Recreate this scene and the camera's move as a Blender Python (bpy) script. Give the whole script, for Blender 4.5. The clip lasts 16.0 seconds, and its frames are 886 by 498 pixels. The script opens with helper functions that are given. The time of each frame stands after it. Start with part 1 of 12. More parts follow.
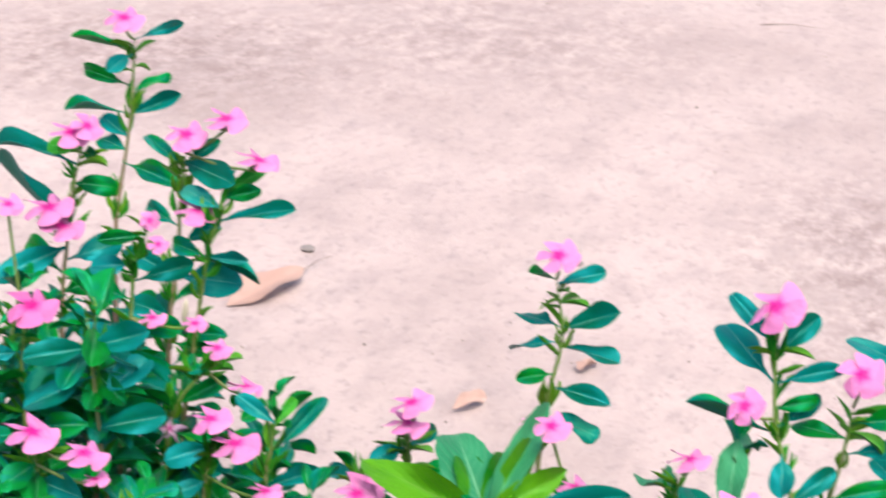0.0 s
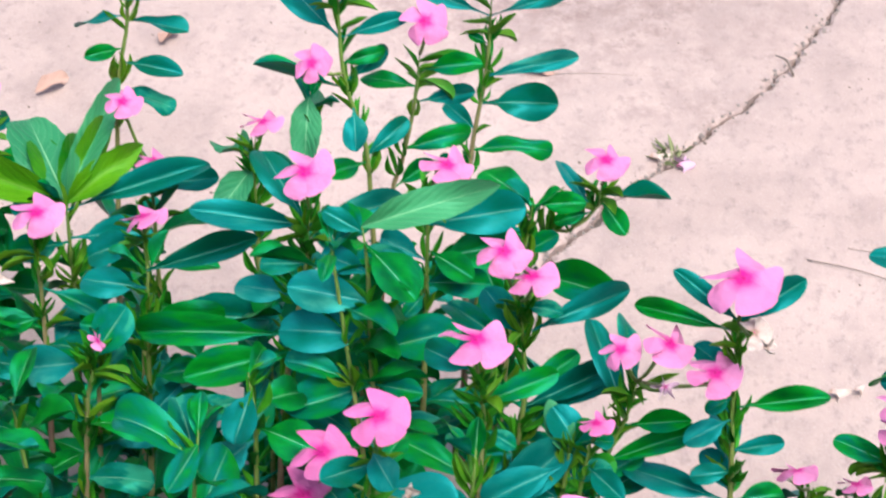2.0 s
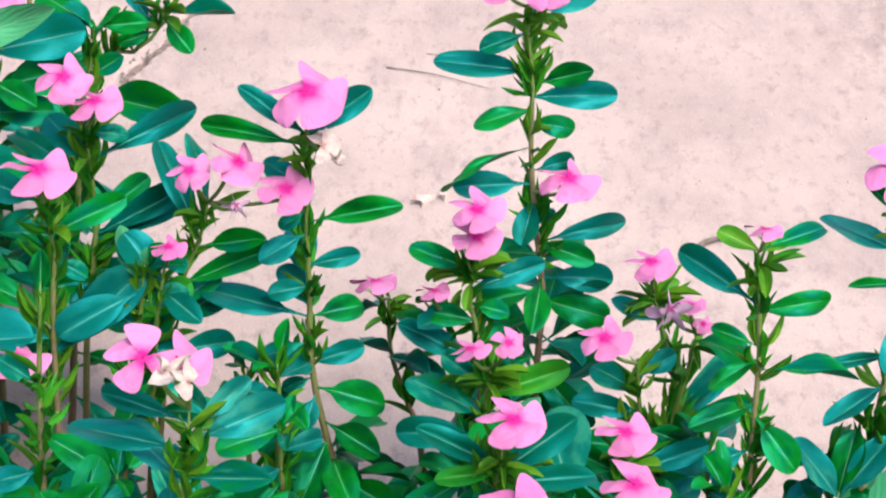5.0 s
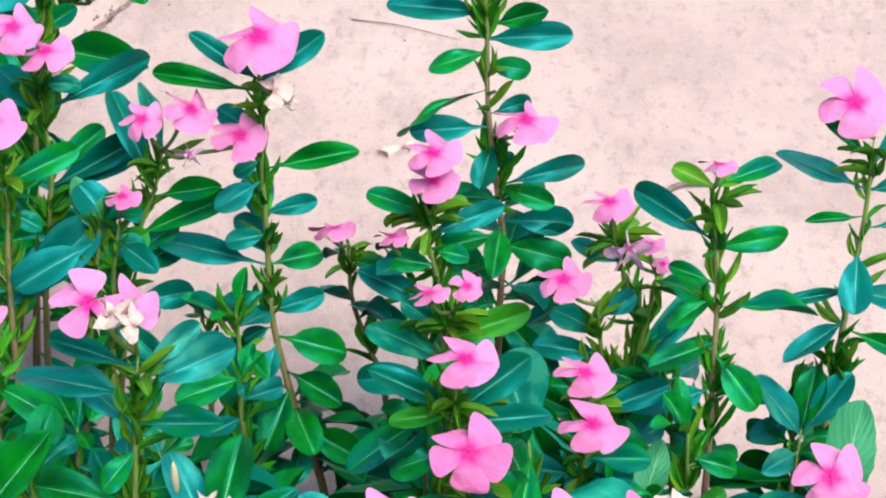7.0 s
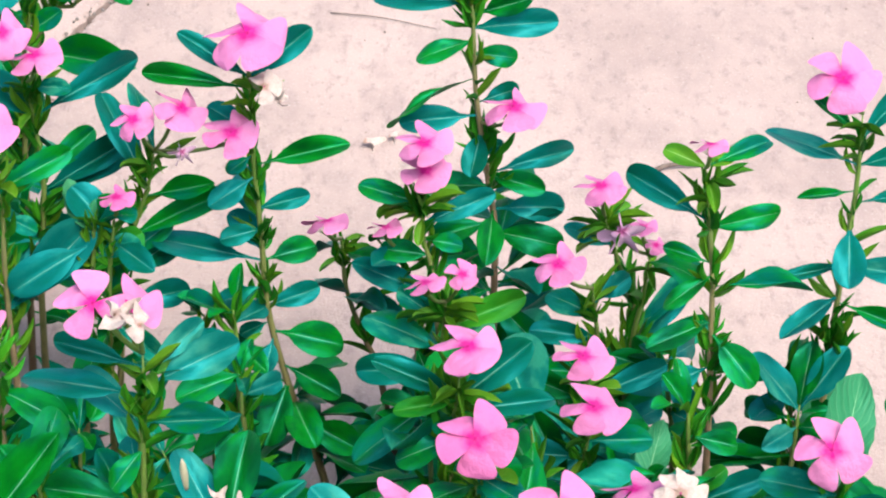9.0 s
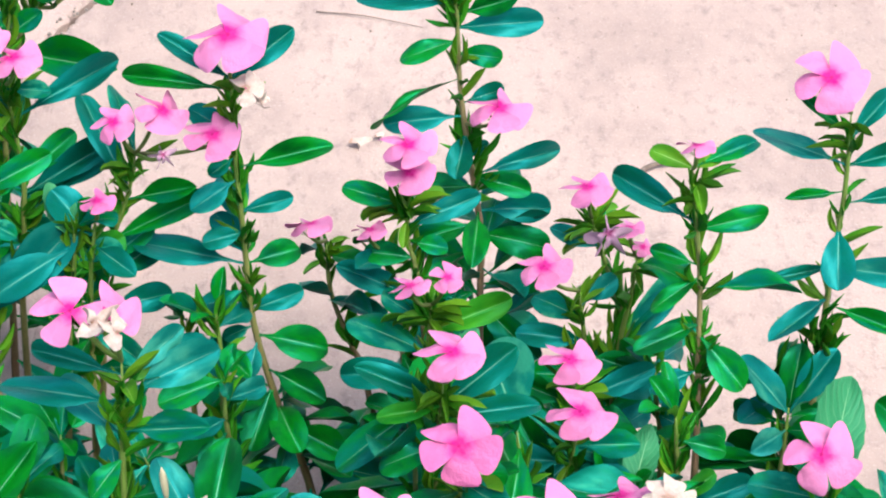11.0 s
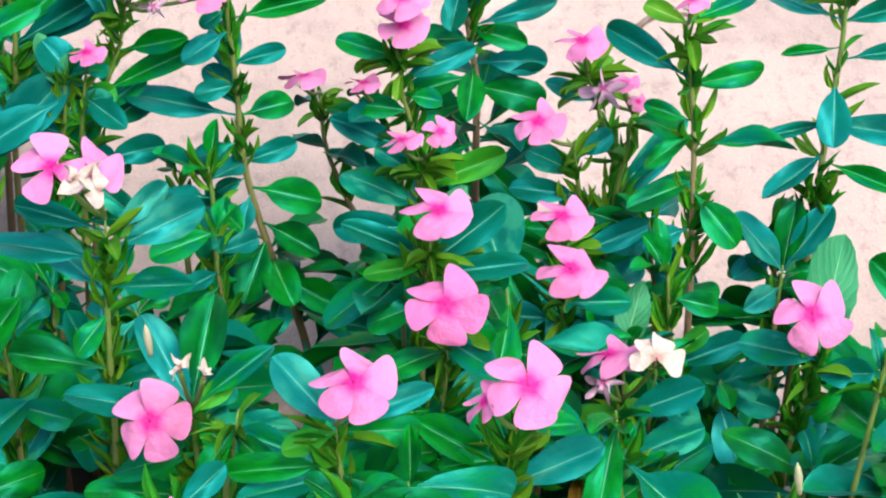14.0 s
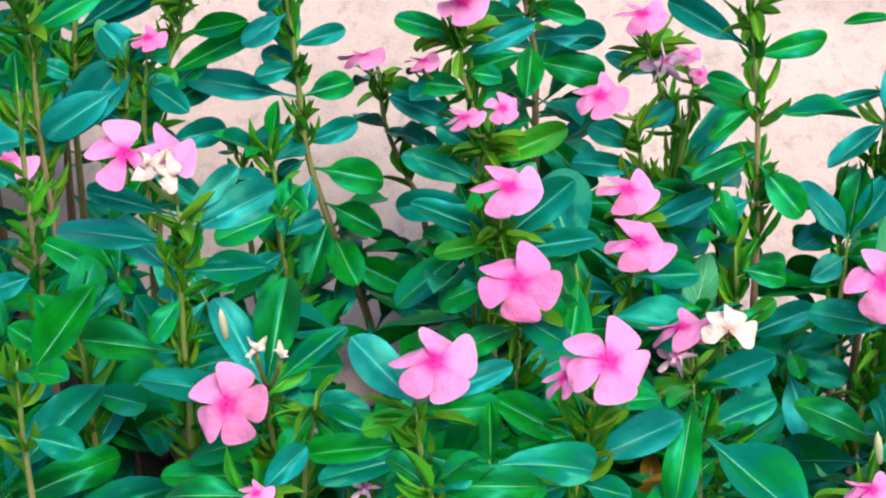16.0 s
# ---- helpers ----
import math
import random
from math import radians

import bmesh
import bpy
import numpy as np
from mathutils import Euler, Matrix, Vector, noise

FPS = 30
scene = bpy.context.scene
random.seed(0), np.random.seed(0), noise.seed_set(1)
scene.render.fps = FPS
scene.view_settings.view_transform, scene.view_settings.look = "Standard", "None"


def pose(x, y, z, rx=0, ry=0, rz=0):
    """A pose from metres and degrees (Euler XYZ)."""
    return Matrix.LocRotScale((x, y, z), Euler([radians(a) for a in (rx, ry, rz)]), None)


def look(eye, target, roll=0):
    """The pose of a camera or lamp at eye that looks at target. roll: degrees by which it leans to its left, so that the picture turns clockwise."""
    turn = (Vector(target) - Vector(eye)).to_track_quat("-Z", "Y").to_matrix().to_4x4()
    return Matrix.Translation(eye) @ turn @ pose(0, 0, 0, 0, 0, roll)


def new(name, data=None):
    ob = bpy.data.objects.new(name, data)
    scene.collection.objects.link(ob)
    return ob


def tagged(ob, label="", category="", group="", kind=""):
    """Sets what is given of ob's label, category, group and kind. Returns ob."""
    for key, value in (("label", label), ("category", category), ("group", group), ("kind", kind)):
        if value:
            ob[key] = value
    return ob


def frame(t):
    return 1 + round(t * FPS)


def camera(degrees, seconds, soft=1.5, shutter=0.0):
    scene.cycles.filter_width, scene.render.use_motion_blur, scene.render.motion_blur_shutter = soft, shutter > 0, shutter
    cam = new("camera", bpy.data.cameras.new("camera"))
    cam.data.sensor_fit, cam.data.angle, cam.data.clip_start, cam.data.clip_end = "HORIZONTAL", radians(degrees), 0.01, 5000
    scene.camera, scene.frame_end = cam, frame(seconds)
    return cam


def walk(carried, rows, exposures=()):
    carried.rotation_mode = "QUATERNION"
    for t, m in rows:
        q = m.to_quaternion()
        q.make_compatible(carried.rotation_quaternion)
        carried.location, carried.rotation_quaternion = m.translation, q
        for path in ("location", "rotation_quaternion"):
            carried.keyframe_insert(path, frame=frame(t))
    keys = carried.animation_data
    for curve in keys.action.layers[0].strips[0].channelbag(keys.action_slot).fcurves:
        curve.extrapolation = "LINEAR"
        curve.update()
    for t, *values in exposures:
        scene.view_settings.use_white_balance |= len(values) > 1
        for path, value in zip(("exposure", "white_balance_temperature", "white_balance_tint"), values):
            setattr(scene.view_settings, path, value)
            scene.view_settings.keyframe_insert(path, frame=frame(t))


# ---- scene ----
cam = camera(19.9, 16.0, soft=2.1, shutter=0.25)

PATH = [
    (0, (-0.059, -1.221, 1.236), (-0.713, 0.494, 0.441), 0.9),
    (0.5, (-0.049, -1.218, 1.24), (-0.548, 0.517, 0.378), 0.4),
    (1, (-0.042, -1.212, 1.24), (-0.444, 0.508, 0.303), 0.2),
    (1.5, (-0.034, -1.203, 1.238), (-0.401, 0.502, 0.26), -0.1),
    (2, (-0.028, -1.194, 1.228), (-0.361, 0.489, 0.199), -0.1),
    (2.5, (-0.026, -1.177, 1.221), (-0.281, 0.492, 0.149), 0.5),
    (3, (-0.013, -1.158, 1.215), (-0.141, 0.533, 0.154), 1.6),
    (3.5, (-0.003, -1.155, 1.215), (-0.048, 0.537, 0.151), 2.2),
    (4, (-0.012, -1.158, 1.211), (-0.045, 0.526, 0.132), 2.4),
    (4.5, (-0.001, -1.168, 1.214), (-0.046, 0.482, 0.086), 2.2),
    (5, (-0.003, -1.168, 1.217), (-0.022, 0.47, 0.069), 2.2),
    (5.2, (0.031, -1.167, 1.229), (-0.021, 0.457, 0.062), 1.4),
    (7.3, (0.013, -1.167, 1.199), (0.013, 0.455, 0.03), 0.8),
    (7.5, (0.003, -1.177, 1.203), (0.006, 0.445, 0.033), 0.3),
    (8, (-0.006, -1.177, 1.205), (-0.006, 0.439, 0.026), -0.2),
    (8.5, (0.003, -1.179, 1.207), (0.003, 0.436, 0.028), -0.3),
    (9, (0.007, -1.174, 1.205), (0.015, 0.444, 0.029), -0.4),
    (9.2, (0.009, -1.172, 1.205), (0.021, 0.446, 0.029), -0.4),
    (11.3, (0.012, -1.149, 1.196), (0.027, 0.466, 0.015), -0.6),
    (11.5, (0.012, -1.143, 1.195), (0.033, 0.468, 0.01), -0.5),
    (12, (0.014, -1.149, 1.199), (0.042, 0.454, 0.002), -0.6),
    (12.5, (0.018, -1.166, 1.204), (0.03, 0.423, -0.01), -0.4),
    (13, (0.01, -1.156, 1.202), (0.015, 0.42, -0.03), -0.8),
    (13.5, (0.023, -1.151, 1.201), (0.016, 0.418, -0.039), -1.6),
    (14, (0.028, -1.143, 1.198), (0.025, 0.394, -0.08), -0.6),
    (14.5, (0.018, -1.148, 1.201), (0.01, 0.383, -0.085), -0.9),
    (15, (0.018, -1.143, 1.2), (-0.01, 0.385, -0.091), -1.8),
    (15.5, (0.025, -1.149, 1.195), (-0.018, 0.382, -0.091), -2.1),
    (16, (0.01, -1.143, 1.201), (-0.021, 0.382, -0.093), -2.6),
]
walk(cam, [(t, look(eye, target, roll)) for t, eye, target, roll in PATH], [(0, 1.24, 6440, 10.5), (4, 1.22, 6500, 10), (8, 1.25, 6580, 9.0), (16, 1.37, 6680, 7.5)])


# ---------------------------------------------------------------- light
SUN_UP, SUN_TURN = radians(58), radians(150)
world = bpy.data.worlds.new("sky")
scene.world = world
world.use_nodes = True
wn = world.node_tree.nodes
sky = wn.new("ShaderNodeTexSky")
sky.sky_type, sky.sun_disc = "NISHITA", False
sky.sun_elevation, sky.sun_rotation = SUN_UP, SUN_TURN
sky.air_density, sky.dust_density, sky.ozone_density = 1.0, 4.0, 1.0
world.node_tree.links.new(sky.outputs["Color"], wn["Background"].inputs["Color"])
wn["Background"].inputs["Strength"].default_value = 0.12
sun_data = bpy.data.lights.new("sun", "SUN")
sun_data.energy, sun_data.angle, sun_data.color = 1.5, radians(30), (1.0, 0.95, 0.88)
sun = new("sun", sun_data)
sun.matrix_world = look((math.sin(SUN_TURN) * 5, math.cos(SUN_TURN) * 5, 5 * math.tan(SUN_UP)), (0, 0, 0))


# ---------------------------------------------------------------- materials
def material(name, rough=0.6):
    m = bpy.data.materials.new(name)
    m.use_nodes = True
    n = m.node_tree.nodes
    n["Principled BSDF"].inputs["Roughness"].default_value = rough
    return m, n, m.node_tree.links, n["Principled BSDF"]


def noise_tex(n, l, scale, detail=4.0, rough=0.55, coord=None, dims="3D"):
    t = n.new("ShaderNodeTexNoise")
    t.inputs["Scale"].default_value, t.inputs["Detail"].default_value, t.inputs["Roughness"].default_value = scale, detail, rough
    if coord is not None:
        l.new(coord, t.inputs["Vector"])
    return t.outputs["Fac"]


def ramp(n, l, fac, stops):
    r = n.new("ShaderNodeValToRGB")
    while len(r.color_ramp.elements) < len(stops):
        r.color_ramp.elements.new(0.5)
    for e, (p, c) in zip(r.color_ramp.elements, stops):
        e.position, e.color = p, (c if isinstance(c, tuple) else (c, c, c)) + (1,)
    l.new(fac, r.inputs["Fac"])
    return r.outputs["Color"]


def mix(n, l, fac, a, b, mode="MIX"):
    x = n.new("ShaderNodeMix")
    x.data_type, x.blend_type = "RGBA", mode
    for sock, v in ((x.inputs["Factor"], fac), (x.inputs["A"], a), (x.inputs["B"], b)):
        if isinstance(v, (int, float)):
            sock.default_value = v
        elif isinstance(v, tuple):
            sock.default_value = v + (1,)
        else:
            l.new(v, sock)
    return x.outputs["Result"]


def math_node(n, l, op, a, b=0.0):
    x = n.new("ShaderNodeMath")
    x.operation = op
    for sock, v in ((x.inputs[0], a), (x.inputs[1], b)):
        if isinstance(v, (int, float)):
            sock.default_value = v
        else:
            l.new(v, sock)
    return x.outputs["Value"]


def bump(n, l, b, height, strength, distance):
    x = n.new("ShaderNodeBump")
    x.inputs["Strength"].default_value, x.inputs["Distance"].default_value = strength, distance
    l.new(height, x.inputs["Height"])
    l.new(x.outputs["Normal"], b.inputs["Normal"])


def concrete_material():
    m, n, l, b = material("worn_concrete", 0.9)
    geo = n.new("ShaderNodeNewGeometry").outputs["Position"]
    drawn = n.new("ShaderNodeVectorMath")
    drawn.operation = "MULTIPLY"
    l.new(geo, drawn.inputs[0])
    drawn.inputs[1].default_value = (1, 0.6, 1)
    swept = drawn.outputs["Vector"]
    big = noise_tex(n, l, 2.3, 5, 0.6, geo)
    mid = noise_tex(n, l, 16, 6, 0.68, swept)
    fine = noise_tex(n, l, 75, 5, 0.72, swept)
    grit = noise_tex(n, l, 420, 2, 0.6, geo)
    col = ramp(n, l, big, [(0.30, (0.343, 0.263, 0.241)), (0.5, (0.445, 0.350, 0.321)), (0.72, (0.511, 0.409, 0.372))])
    col = mix(n, l, ramp(n, l, mid, [(0.48, 0.0), (0.70, 0.50)]), col, (0.263, 0.205, 0.197))
    col = mix(n, l, ramp(n, l, fine, [(0.53, 0.0), (0.70, 0.62)]), col, (0.225, 0.178, 0.170))
    col = mix(n, l, ramp(n, l, grit, [(0.30, 0.45), (0.42, 0.0)]), col, (0.569, 0.511, 0.467))
    flecks = noise_tex(n, l, 130, 3, 0.6, swept)
    col = mix(n, l, ramp(n, l, flecks, [(0.62, 0.0), (0.74, 0.45)]), col, (0.19, 0.145, 0.14))
    # grey dirt that has gathered in patches
    blot = noise_tex(n, l, 34, 8, 0.8, swept)
    for x, y, rx, ry, k in STAINS:
        d = n.new("ShaderNodeVectorMath")
        d.operation = "MULTIPLY_ADD"
        l.new(geo, d.inputs[0])
        d.inputs[1].default_value, d.inputs[2].default_value = (1 / rx, 1 / ry, 0), (-x / rx, -y / ry, 0)
        r = n.new("ShaderNodeVectorMath")
        r.operation = "LENGTH"
        l.new(d.outputs["Vector"], r.inputs[0])
        near = math_node(n, l, "ADD", r.outputs["Value"], math_node(n, l, "MULTIPLY", math_node(n, l, "SUBTRACT", mid, 0.5), 1.6))
        mask = ramp(n, l, near, [(0.25, k), (1.0, 0.0)])
        spots = ramp(n, l, blot, [(0.42, 0.05), (0.57, 1.0)])
        col = mix(n, l, mix(n, l, 1.0, mask, spots, "MULTIPLY"), col, (0.232, 0.168, 0.158))
    l.new(col, b.inputs["Base Color"])
    h = math_node(n, l, "ADD", math_node(n, l, "MULTIPLY", mid, 1.2), math_node(n, l, "ADD", fine, math_node(n, l, "MULTIPLY", grit, 0.5)))
    bump(n, l, b, h, 0.6, 0.0035)
    b.inputs["Specular IOR Level"].default_value = 0.25
    return m


# where dirt has settled on the slab: centre, half sizes, strength
STAINS = [(-0.40, 1.50, 0.34, 0.42, 0.85), (-1.75, 1.95, 0.45, 0.35, 0.8), (-1.3, 2.25, 0.5, 0.35, 0.6), (0.42, 0.98, 0.14, 0.20, 0.6),
          (-0.62, 1.70, 0.22, 0.30, 0.6), (-0.20, 1.15, 0.10, 0.10, 0.5), (-0.05, 1.55, 0.08, 0.20, 0.6), (0.25, 1.35, 0.30, 0.15, 0.4)]


def speckled_material(name, dark, light, scale, rough=0.85, depth=0.002, spread=(0.35, 0.65)):
    m, n, l, b = material(name, rough)
    tc = n.new("ShaderNodeTexCoord").outputs["Object"]
    big = noise_tex(n, l, scale, 5, 0.6, tc)
    fine = noise_tex(n, l, scale * 9, 3, 0.6, tc)
    col = ramp(n, l, big, [(spread[0], dark), (spread[1], light)])
    shade = tuple(c * 0.6 for c in dark)
    col = mix(n, l, ramp(n, l, fine, [(0.5, 0.0), (0.75, 0.6)]), col, shade)
    rnd = n.new("ShaderNodeObjectInfo").outputs["Random"]
    col = mix(n, l, math_node(n, l, "MULTIPLY", rnd, 0.3), col, shade)
    l.new(col, b.inputs["Base Color"])
    bump(n, l, b, fine, 0.5, depth)
    return m


def leaf_material(name, dark, light, rib, rib_width=0.06, veins=0.35, rough=0.38, mid=None, sheen=(1, 1, 1), glow=None, tones=None, gloss=0.45, wax=0.0):
    """A leaf blade: u runs from stalk to tip, v from edge to edge; a pale midrib and side veins."""
    m, n, l, b = material(name, rough)
    mid = mid or tuple((p + q) / 2 for p, q in zip(dark, light))
    b.inputs["Specular Tint"].default_value = sheen + (1,)
    b.inputs["Specular IOR Level"].default_value = gloss
    b.inputs["Coat Weight"].default_value, b.inputs["Coat Roughness"].default_value = wax, 0.30
    uv = n.new("ShaderNodeUVMap")
    sep = n.new("ShaderNodeSeparateXYZ")
    l.new(uv.outputs["UV"], sep.inputs[0])
    u, v = sep.outputs["X"], sep.outputs["Y"]
    across = math_node(n, l, "ABSOLUTE", math_node(n, l, "SUBTRACT", v, 0.5))
    info = n.new("ShaderNodeObjectInfo")
    rnd = info.outputs["Random"]
    tc = n.new("ShaderNodeTexCoord").outputs["Object"]
    shift = n.new("ShaderNodeVectorMath")
    shift.operation = "ADD"
    l.new(tc, shift.inputs[0])
    spread = n.new("ShaderNodeCombineXYZ")
    l.new(math_node(n, l, "MULTIPLY", rnd, 40.0), spread.inputs["X"])
    l.new(spread.outputs["Vector"], shift.inputs[1])
    blotch = noise_tex(n, l, 2.2, 3, 0.55, shift.outputs["Vector"])
    grain = noise_tex(n, l, 45, 3, 0.6, tc)
    tone = math_node(n, l, "ADD", math_node(n, l, "MULTIPLY", rnd, 0.8), math_node(n, l, "MULTIPLY", math_node(n, l, "SUBTRACT", blotch, 0.44), 1.5))
    col = ramp(n, l, tone, tones or [(0.0, dark), (0.48, mid), (0.82, light)])
    col = mix(n, l, ramp(n, l, grain, [(0.5, 0.0), (0.8, 0.3)]), col, tuple(c * 0.55 for c in dark))
    # side veins slant towards the tip
    slant = math_node(n, l, "ADD", math_node(n, l, "MULTIPLY", blotch, 1.5), math_node(n, l, "SUBTRACT", math_node(n, l, "MULTIPLY", u, 8.0), math_node(n, l, "MULTIPLY", across, 6.0)))
    wave = math_node(n, l, "ABSOLUTE", math_node(n, l, "SUBTRACT", math_node(n, l, "FRACT", slant), 0.5))
    vein = ramp(n, l, wave, [(0.0, veins), (0.10, 0.0)])
    col = mix(n, l, vein, col, rib)
    ribw = math_node(n, l, "MULTIPLY", math_node(n, l, "SUBTRACT", 1.15, u), rib_width)
    ribm = ramp(n, l, math_node(n, l, "DIVIDE", across, ribw), [(0.35, 0.95), (0.9, 0.0)])
    col = mix(n, l, ribm, col, rib)
    l.new(col, b.inputs["Base Color"])
    l.new(ramp(n, l, grain, [(0.3, rough - 0.08), (0.7, rough + 0.14)]), b.inputs["Roughness"])
    h = math_node(n, l, "ADD", math_node(n, l, "MULTIPLY", wave, veins), math_node(n, l, "SUBTRACT", math_node(n, l, "MULTIPLY", blotch, 0.3), math_node(n, l, "MULTIPLY", ribm, 0.2)))
    bump(n, l, b, h, 0.18, 0.02)
    tr = n.new("ShaderNodeBsdfTranslucent")
    l.new(mix(n, l, 0.5 if glow is None else 0.8, col, glow or light), tr.inputs["Color"])
    ms = n.new("ShaderNodeMixShader")
    ms.inputs["Fac"].default_value = 0.18 if glow is None else 0.25
    l.new(b.outputs["BSDF"], ms.inputs[1])
    l.new(tr.outputs["BSDF"], ms.inputs[2])
    l.new(ms.outputs["Shader"], n["Material Output"].inputs["Surface"])
    return m


def petal_material(name, outer, inner, throat, wither=0.0):
    """u runs from the throat to the rim."""
    m, n, l, b = material(name, 0.55)
    uv = n.new("ShaderNodeUVMap")
    sep = n.new("ShaderNodeSeparateXYZ")
    l.new(uv.outputs["UV"], sep.inputs[0])
    u, v = sep.outputs["X"], sep.outputs["Y"]
    tc = n.new("ShaderNodeTexCoord").outputs["Object"]
    blotch = noise_tex(n, l, 2.5, 3, 0.55, tc)
    col = ramp(n, l, math_node(n, l, "ADD", u, math_node(n, l, "MULTIPLY", math_node(n, l, "SUBTRACT", blotch, 0.5), 0.25)),
               [(0.12, throat), (0.25, inner), (0.42, outer), (1.0, tuple(min(1, c * 1.08 + 0.01) for c in outer))])
    streak = n.new("ShaderNodeTexWave")
    streak.bands_direction = "Y"
    streak.inputs["Scale"].default_value, streak.inputs["Distortion"].default_value = 5.0, 1.5
    l.new(uv.outputs["UV"], streak.inputs["Vector"])
    col = mix(n, l, ramp(n, l, streak.outputs["Fac"], [(0.5, 0.0), (1.0, 0.10)]), col, inner)
    rnd = n.new("ShaderNodeObjectInfo").outputs["Random"]
    col = mix(n, l, math_node(n, l, "MULTIPLY", rnd, 0.22), col, inner)
    if wither:
        col = mix(n, l, ramp(n, l, noise_tex(n, l, 9, 4, 0.6, tc), [(0.4, 0.0), (0.6, wither)]), col, (0.42, 0.28, 0.2))
    l.new(col, b.inputs["Base Color"])
    b.inputs["Specular IOR Level"].default_value = 0.25
    bump(n, l, b, blotch, 0.2, 0.03)
    tr = n.new("ShaderNodeBsdfTranslucent")
    l.new(col, tr.inputs["Color"])
    ms = n.new("ShaderNodeMixShader")
    ms.inputs["Fac"].default_value = 0.3
    l.new(b.outputs["BSDF"], ms.inputs[1])
    l.new(tr.outputs["BSDF"], ms.inputs[2])
    l.new(ms.outputs["Shader"], n["Material Output"].inputs["Surface"])
    return m


def stem_material():
    """u runs from the root to the tip: brown and woody below, reddish in the middle, green above."""
    m, n, l, b = material("periwinkle_stem", 0.6)
    uv = n.new("ShaderNodeUVMap")
    sep = n.new("ShaderNodeSeparateXYZ")
    l.new(uv.outputs["UV"], sep.inputs[0])
    tc = n.new("ShaderNodeTexCoord").outputs["Object"]
    spots = noise_tex(n, l, 90, 4, 0.6, tc)
    at = math_node(n, l, "ADD", sep.outputs["X"], math_node(n, l, "MULTIPLY", math_node(n, l, "SUBTRACT", spots, 0.5), 0.3))
    col = ramp(n, l, at, [(0.12, (0.112, 0.068, 0.044)), (0.40, (0.225, 0.140, 0.098)), (0.62, (0.265, 0.190, 0.110)), (0.80, (0.215, 0.215, 0.085)), (0.95, (0.120, 0.230, 0.040))])
    green = ramp(n, l, at, [(0.10, (0.125, 0.080, 0.045)), (0.35, (0.200, 0.165, 0.075)), (0.60, (0.205, 0.220, 0.070)), (0.85, (0.130, 0.240, 0.040))])
    rnd = n.new("ShaderNodeObjectInfo").outputs["Random"]
    col = mix(n, l, ramp(n, l, rnd, [(0.35, 0.0), (0.65, 1.0)]), col, green)
    col = mix(n, l, ramp(n, l, spots, [(0.5, 0.0), (0.7, 0.45)]), col, (0.10, 0.09, 0.04))
    l.new(col, b.inputs["Base Color"])
    bump(n, l, b, spots, 0.4, 0.002)
    return m


CONCRETE = concrete_material()
SOIL = speckled_material("dark_garden_soil", (0.023, 0.017, 0.014), (0.065, 0.047, 0.036), 30)
DUST = speckled_material("pale_dusty_ground", (0.274, 0.228, 0.198), (0.395, 0.334, 0.296), 6)
CRUMB = speckled_material("crumbled_concrete", (0.167, 0.144, 0.137), (0.342, 0.296, 0.274), 60)
LEAF = leaf_material("periwinkle_leaf", (0.0005, 0.07, 0.010), (0.02, 0.25, 0.16), (0.17, 0.46, 0.27), 0.026, 0.02, 0.42, None, (0.03, 0.88, 0.72), (0.004, 0.26, 0.004),
                     [(0.0, (0.000419, 0.0729, 0.00749)), (0.20, (0.000502, 0.137, 0.00749)), (0.40, (0.00167, 0.224, 0.00749)), (0.58, (0.000335, 0.161, 0.039)),
                      (0.79, (0.000419, 0.137, 0.0974)), (0.92, (0.00335, 0.178, 0.132)), (1.0, (0.0252, 0.281, 0.166))], 0.75, 0.03)
# the same leaf with bluish light from the sky put into its colour
LEAF_SKYLIT = leaf_material("sky_lit_periwinkle_leaf", (0.0005, 0.07, 0.010), (0.02, 0.25, 0.16), (0.18, 0.47, 0.34), 0.026, 0.02, 0.42, None, (0.03, 0.80, 1.0), (0.004, 0.24, 0.03),
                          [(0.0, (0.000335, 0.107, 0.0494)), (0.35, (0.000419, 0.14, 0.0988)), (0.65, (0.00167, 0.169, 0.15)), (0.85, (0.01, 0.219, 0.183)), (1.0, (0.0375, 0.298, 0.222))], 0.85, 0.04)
LEAF_FRESH = leaf_material("fresh_green_leaf", (0.006, 0.17, 0.010), (0.060, 0.34, 0.016), (0.16, 0.45, 0.12), 0.04, 0.03, 0.42, None, (0.1, 0.9, 0.5), (0.02, 0.28, 0.004))
LEAF_YOUNG = leaf_material("young_periwinkle_leaf", (0.030, 0.190, 0.009), (0.125, 0.310, 0.014), (0.27, 0.47, 0.13), 0.05, 0.05, 0.45, None, (0.4, 1, 0.5))
LEAF_PALE = leaf_material("pale_broad_leaf", (0.016, 0.180, 0.074), (0.049, 0.295, 0.123), (0.20, 0.46, 0.24), 0.03, 0.28, 0.5, None, (0.4, 1, 0.8))
LEAF_LIME = leaf_material("lime_broad_leaf", (0.004, 0.145, 0.006), (0.085, 0.290, 0.006), (0.12, 0.29, 0.03), 0.035, 0.15, 0.45, None, (0.5, 1, 0.4))
LEAF_DRY = leaf_material("dry_fallen_leaf", (0.44, 0.275, 0.22), (0.57, 0.39, 0.325), (0.48, 0.31, 0.25), 0.03, 0.06, 0.7)
LEAF_YELLOW = leaf_material("yellowed_leaf", (0.304, 0.167, 0.015), (0.418, 0.266, 0.023), (0.456, 0.342, 0.114), 0.05, 0.1, 0.5)
PETAL = petal_material("pink_petal", (0.716, 0.262, 0.515), (0.678, 0.131, 0.410), (0.616, 0.0031, 0.254))
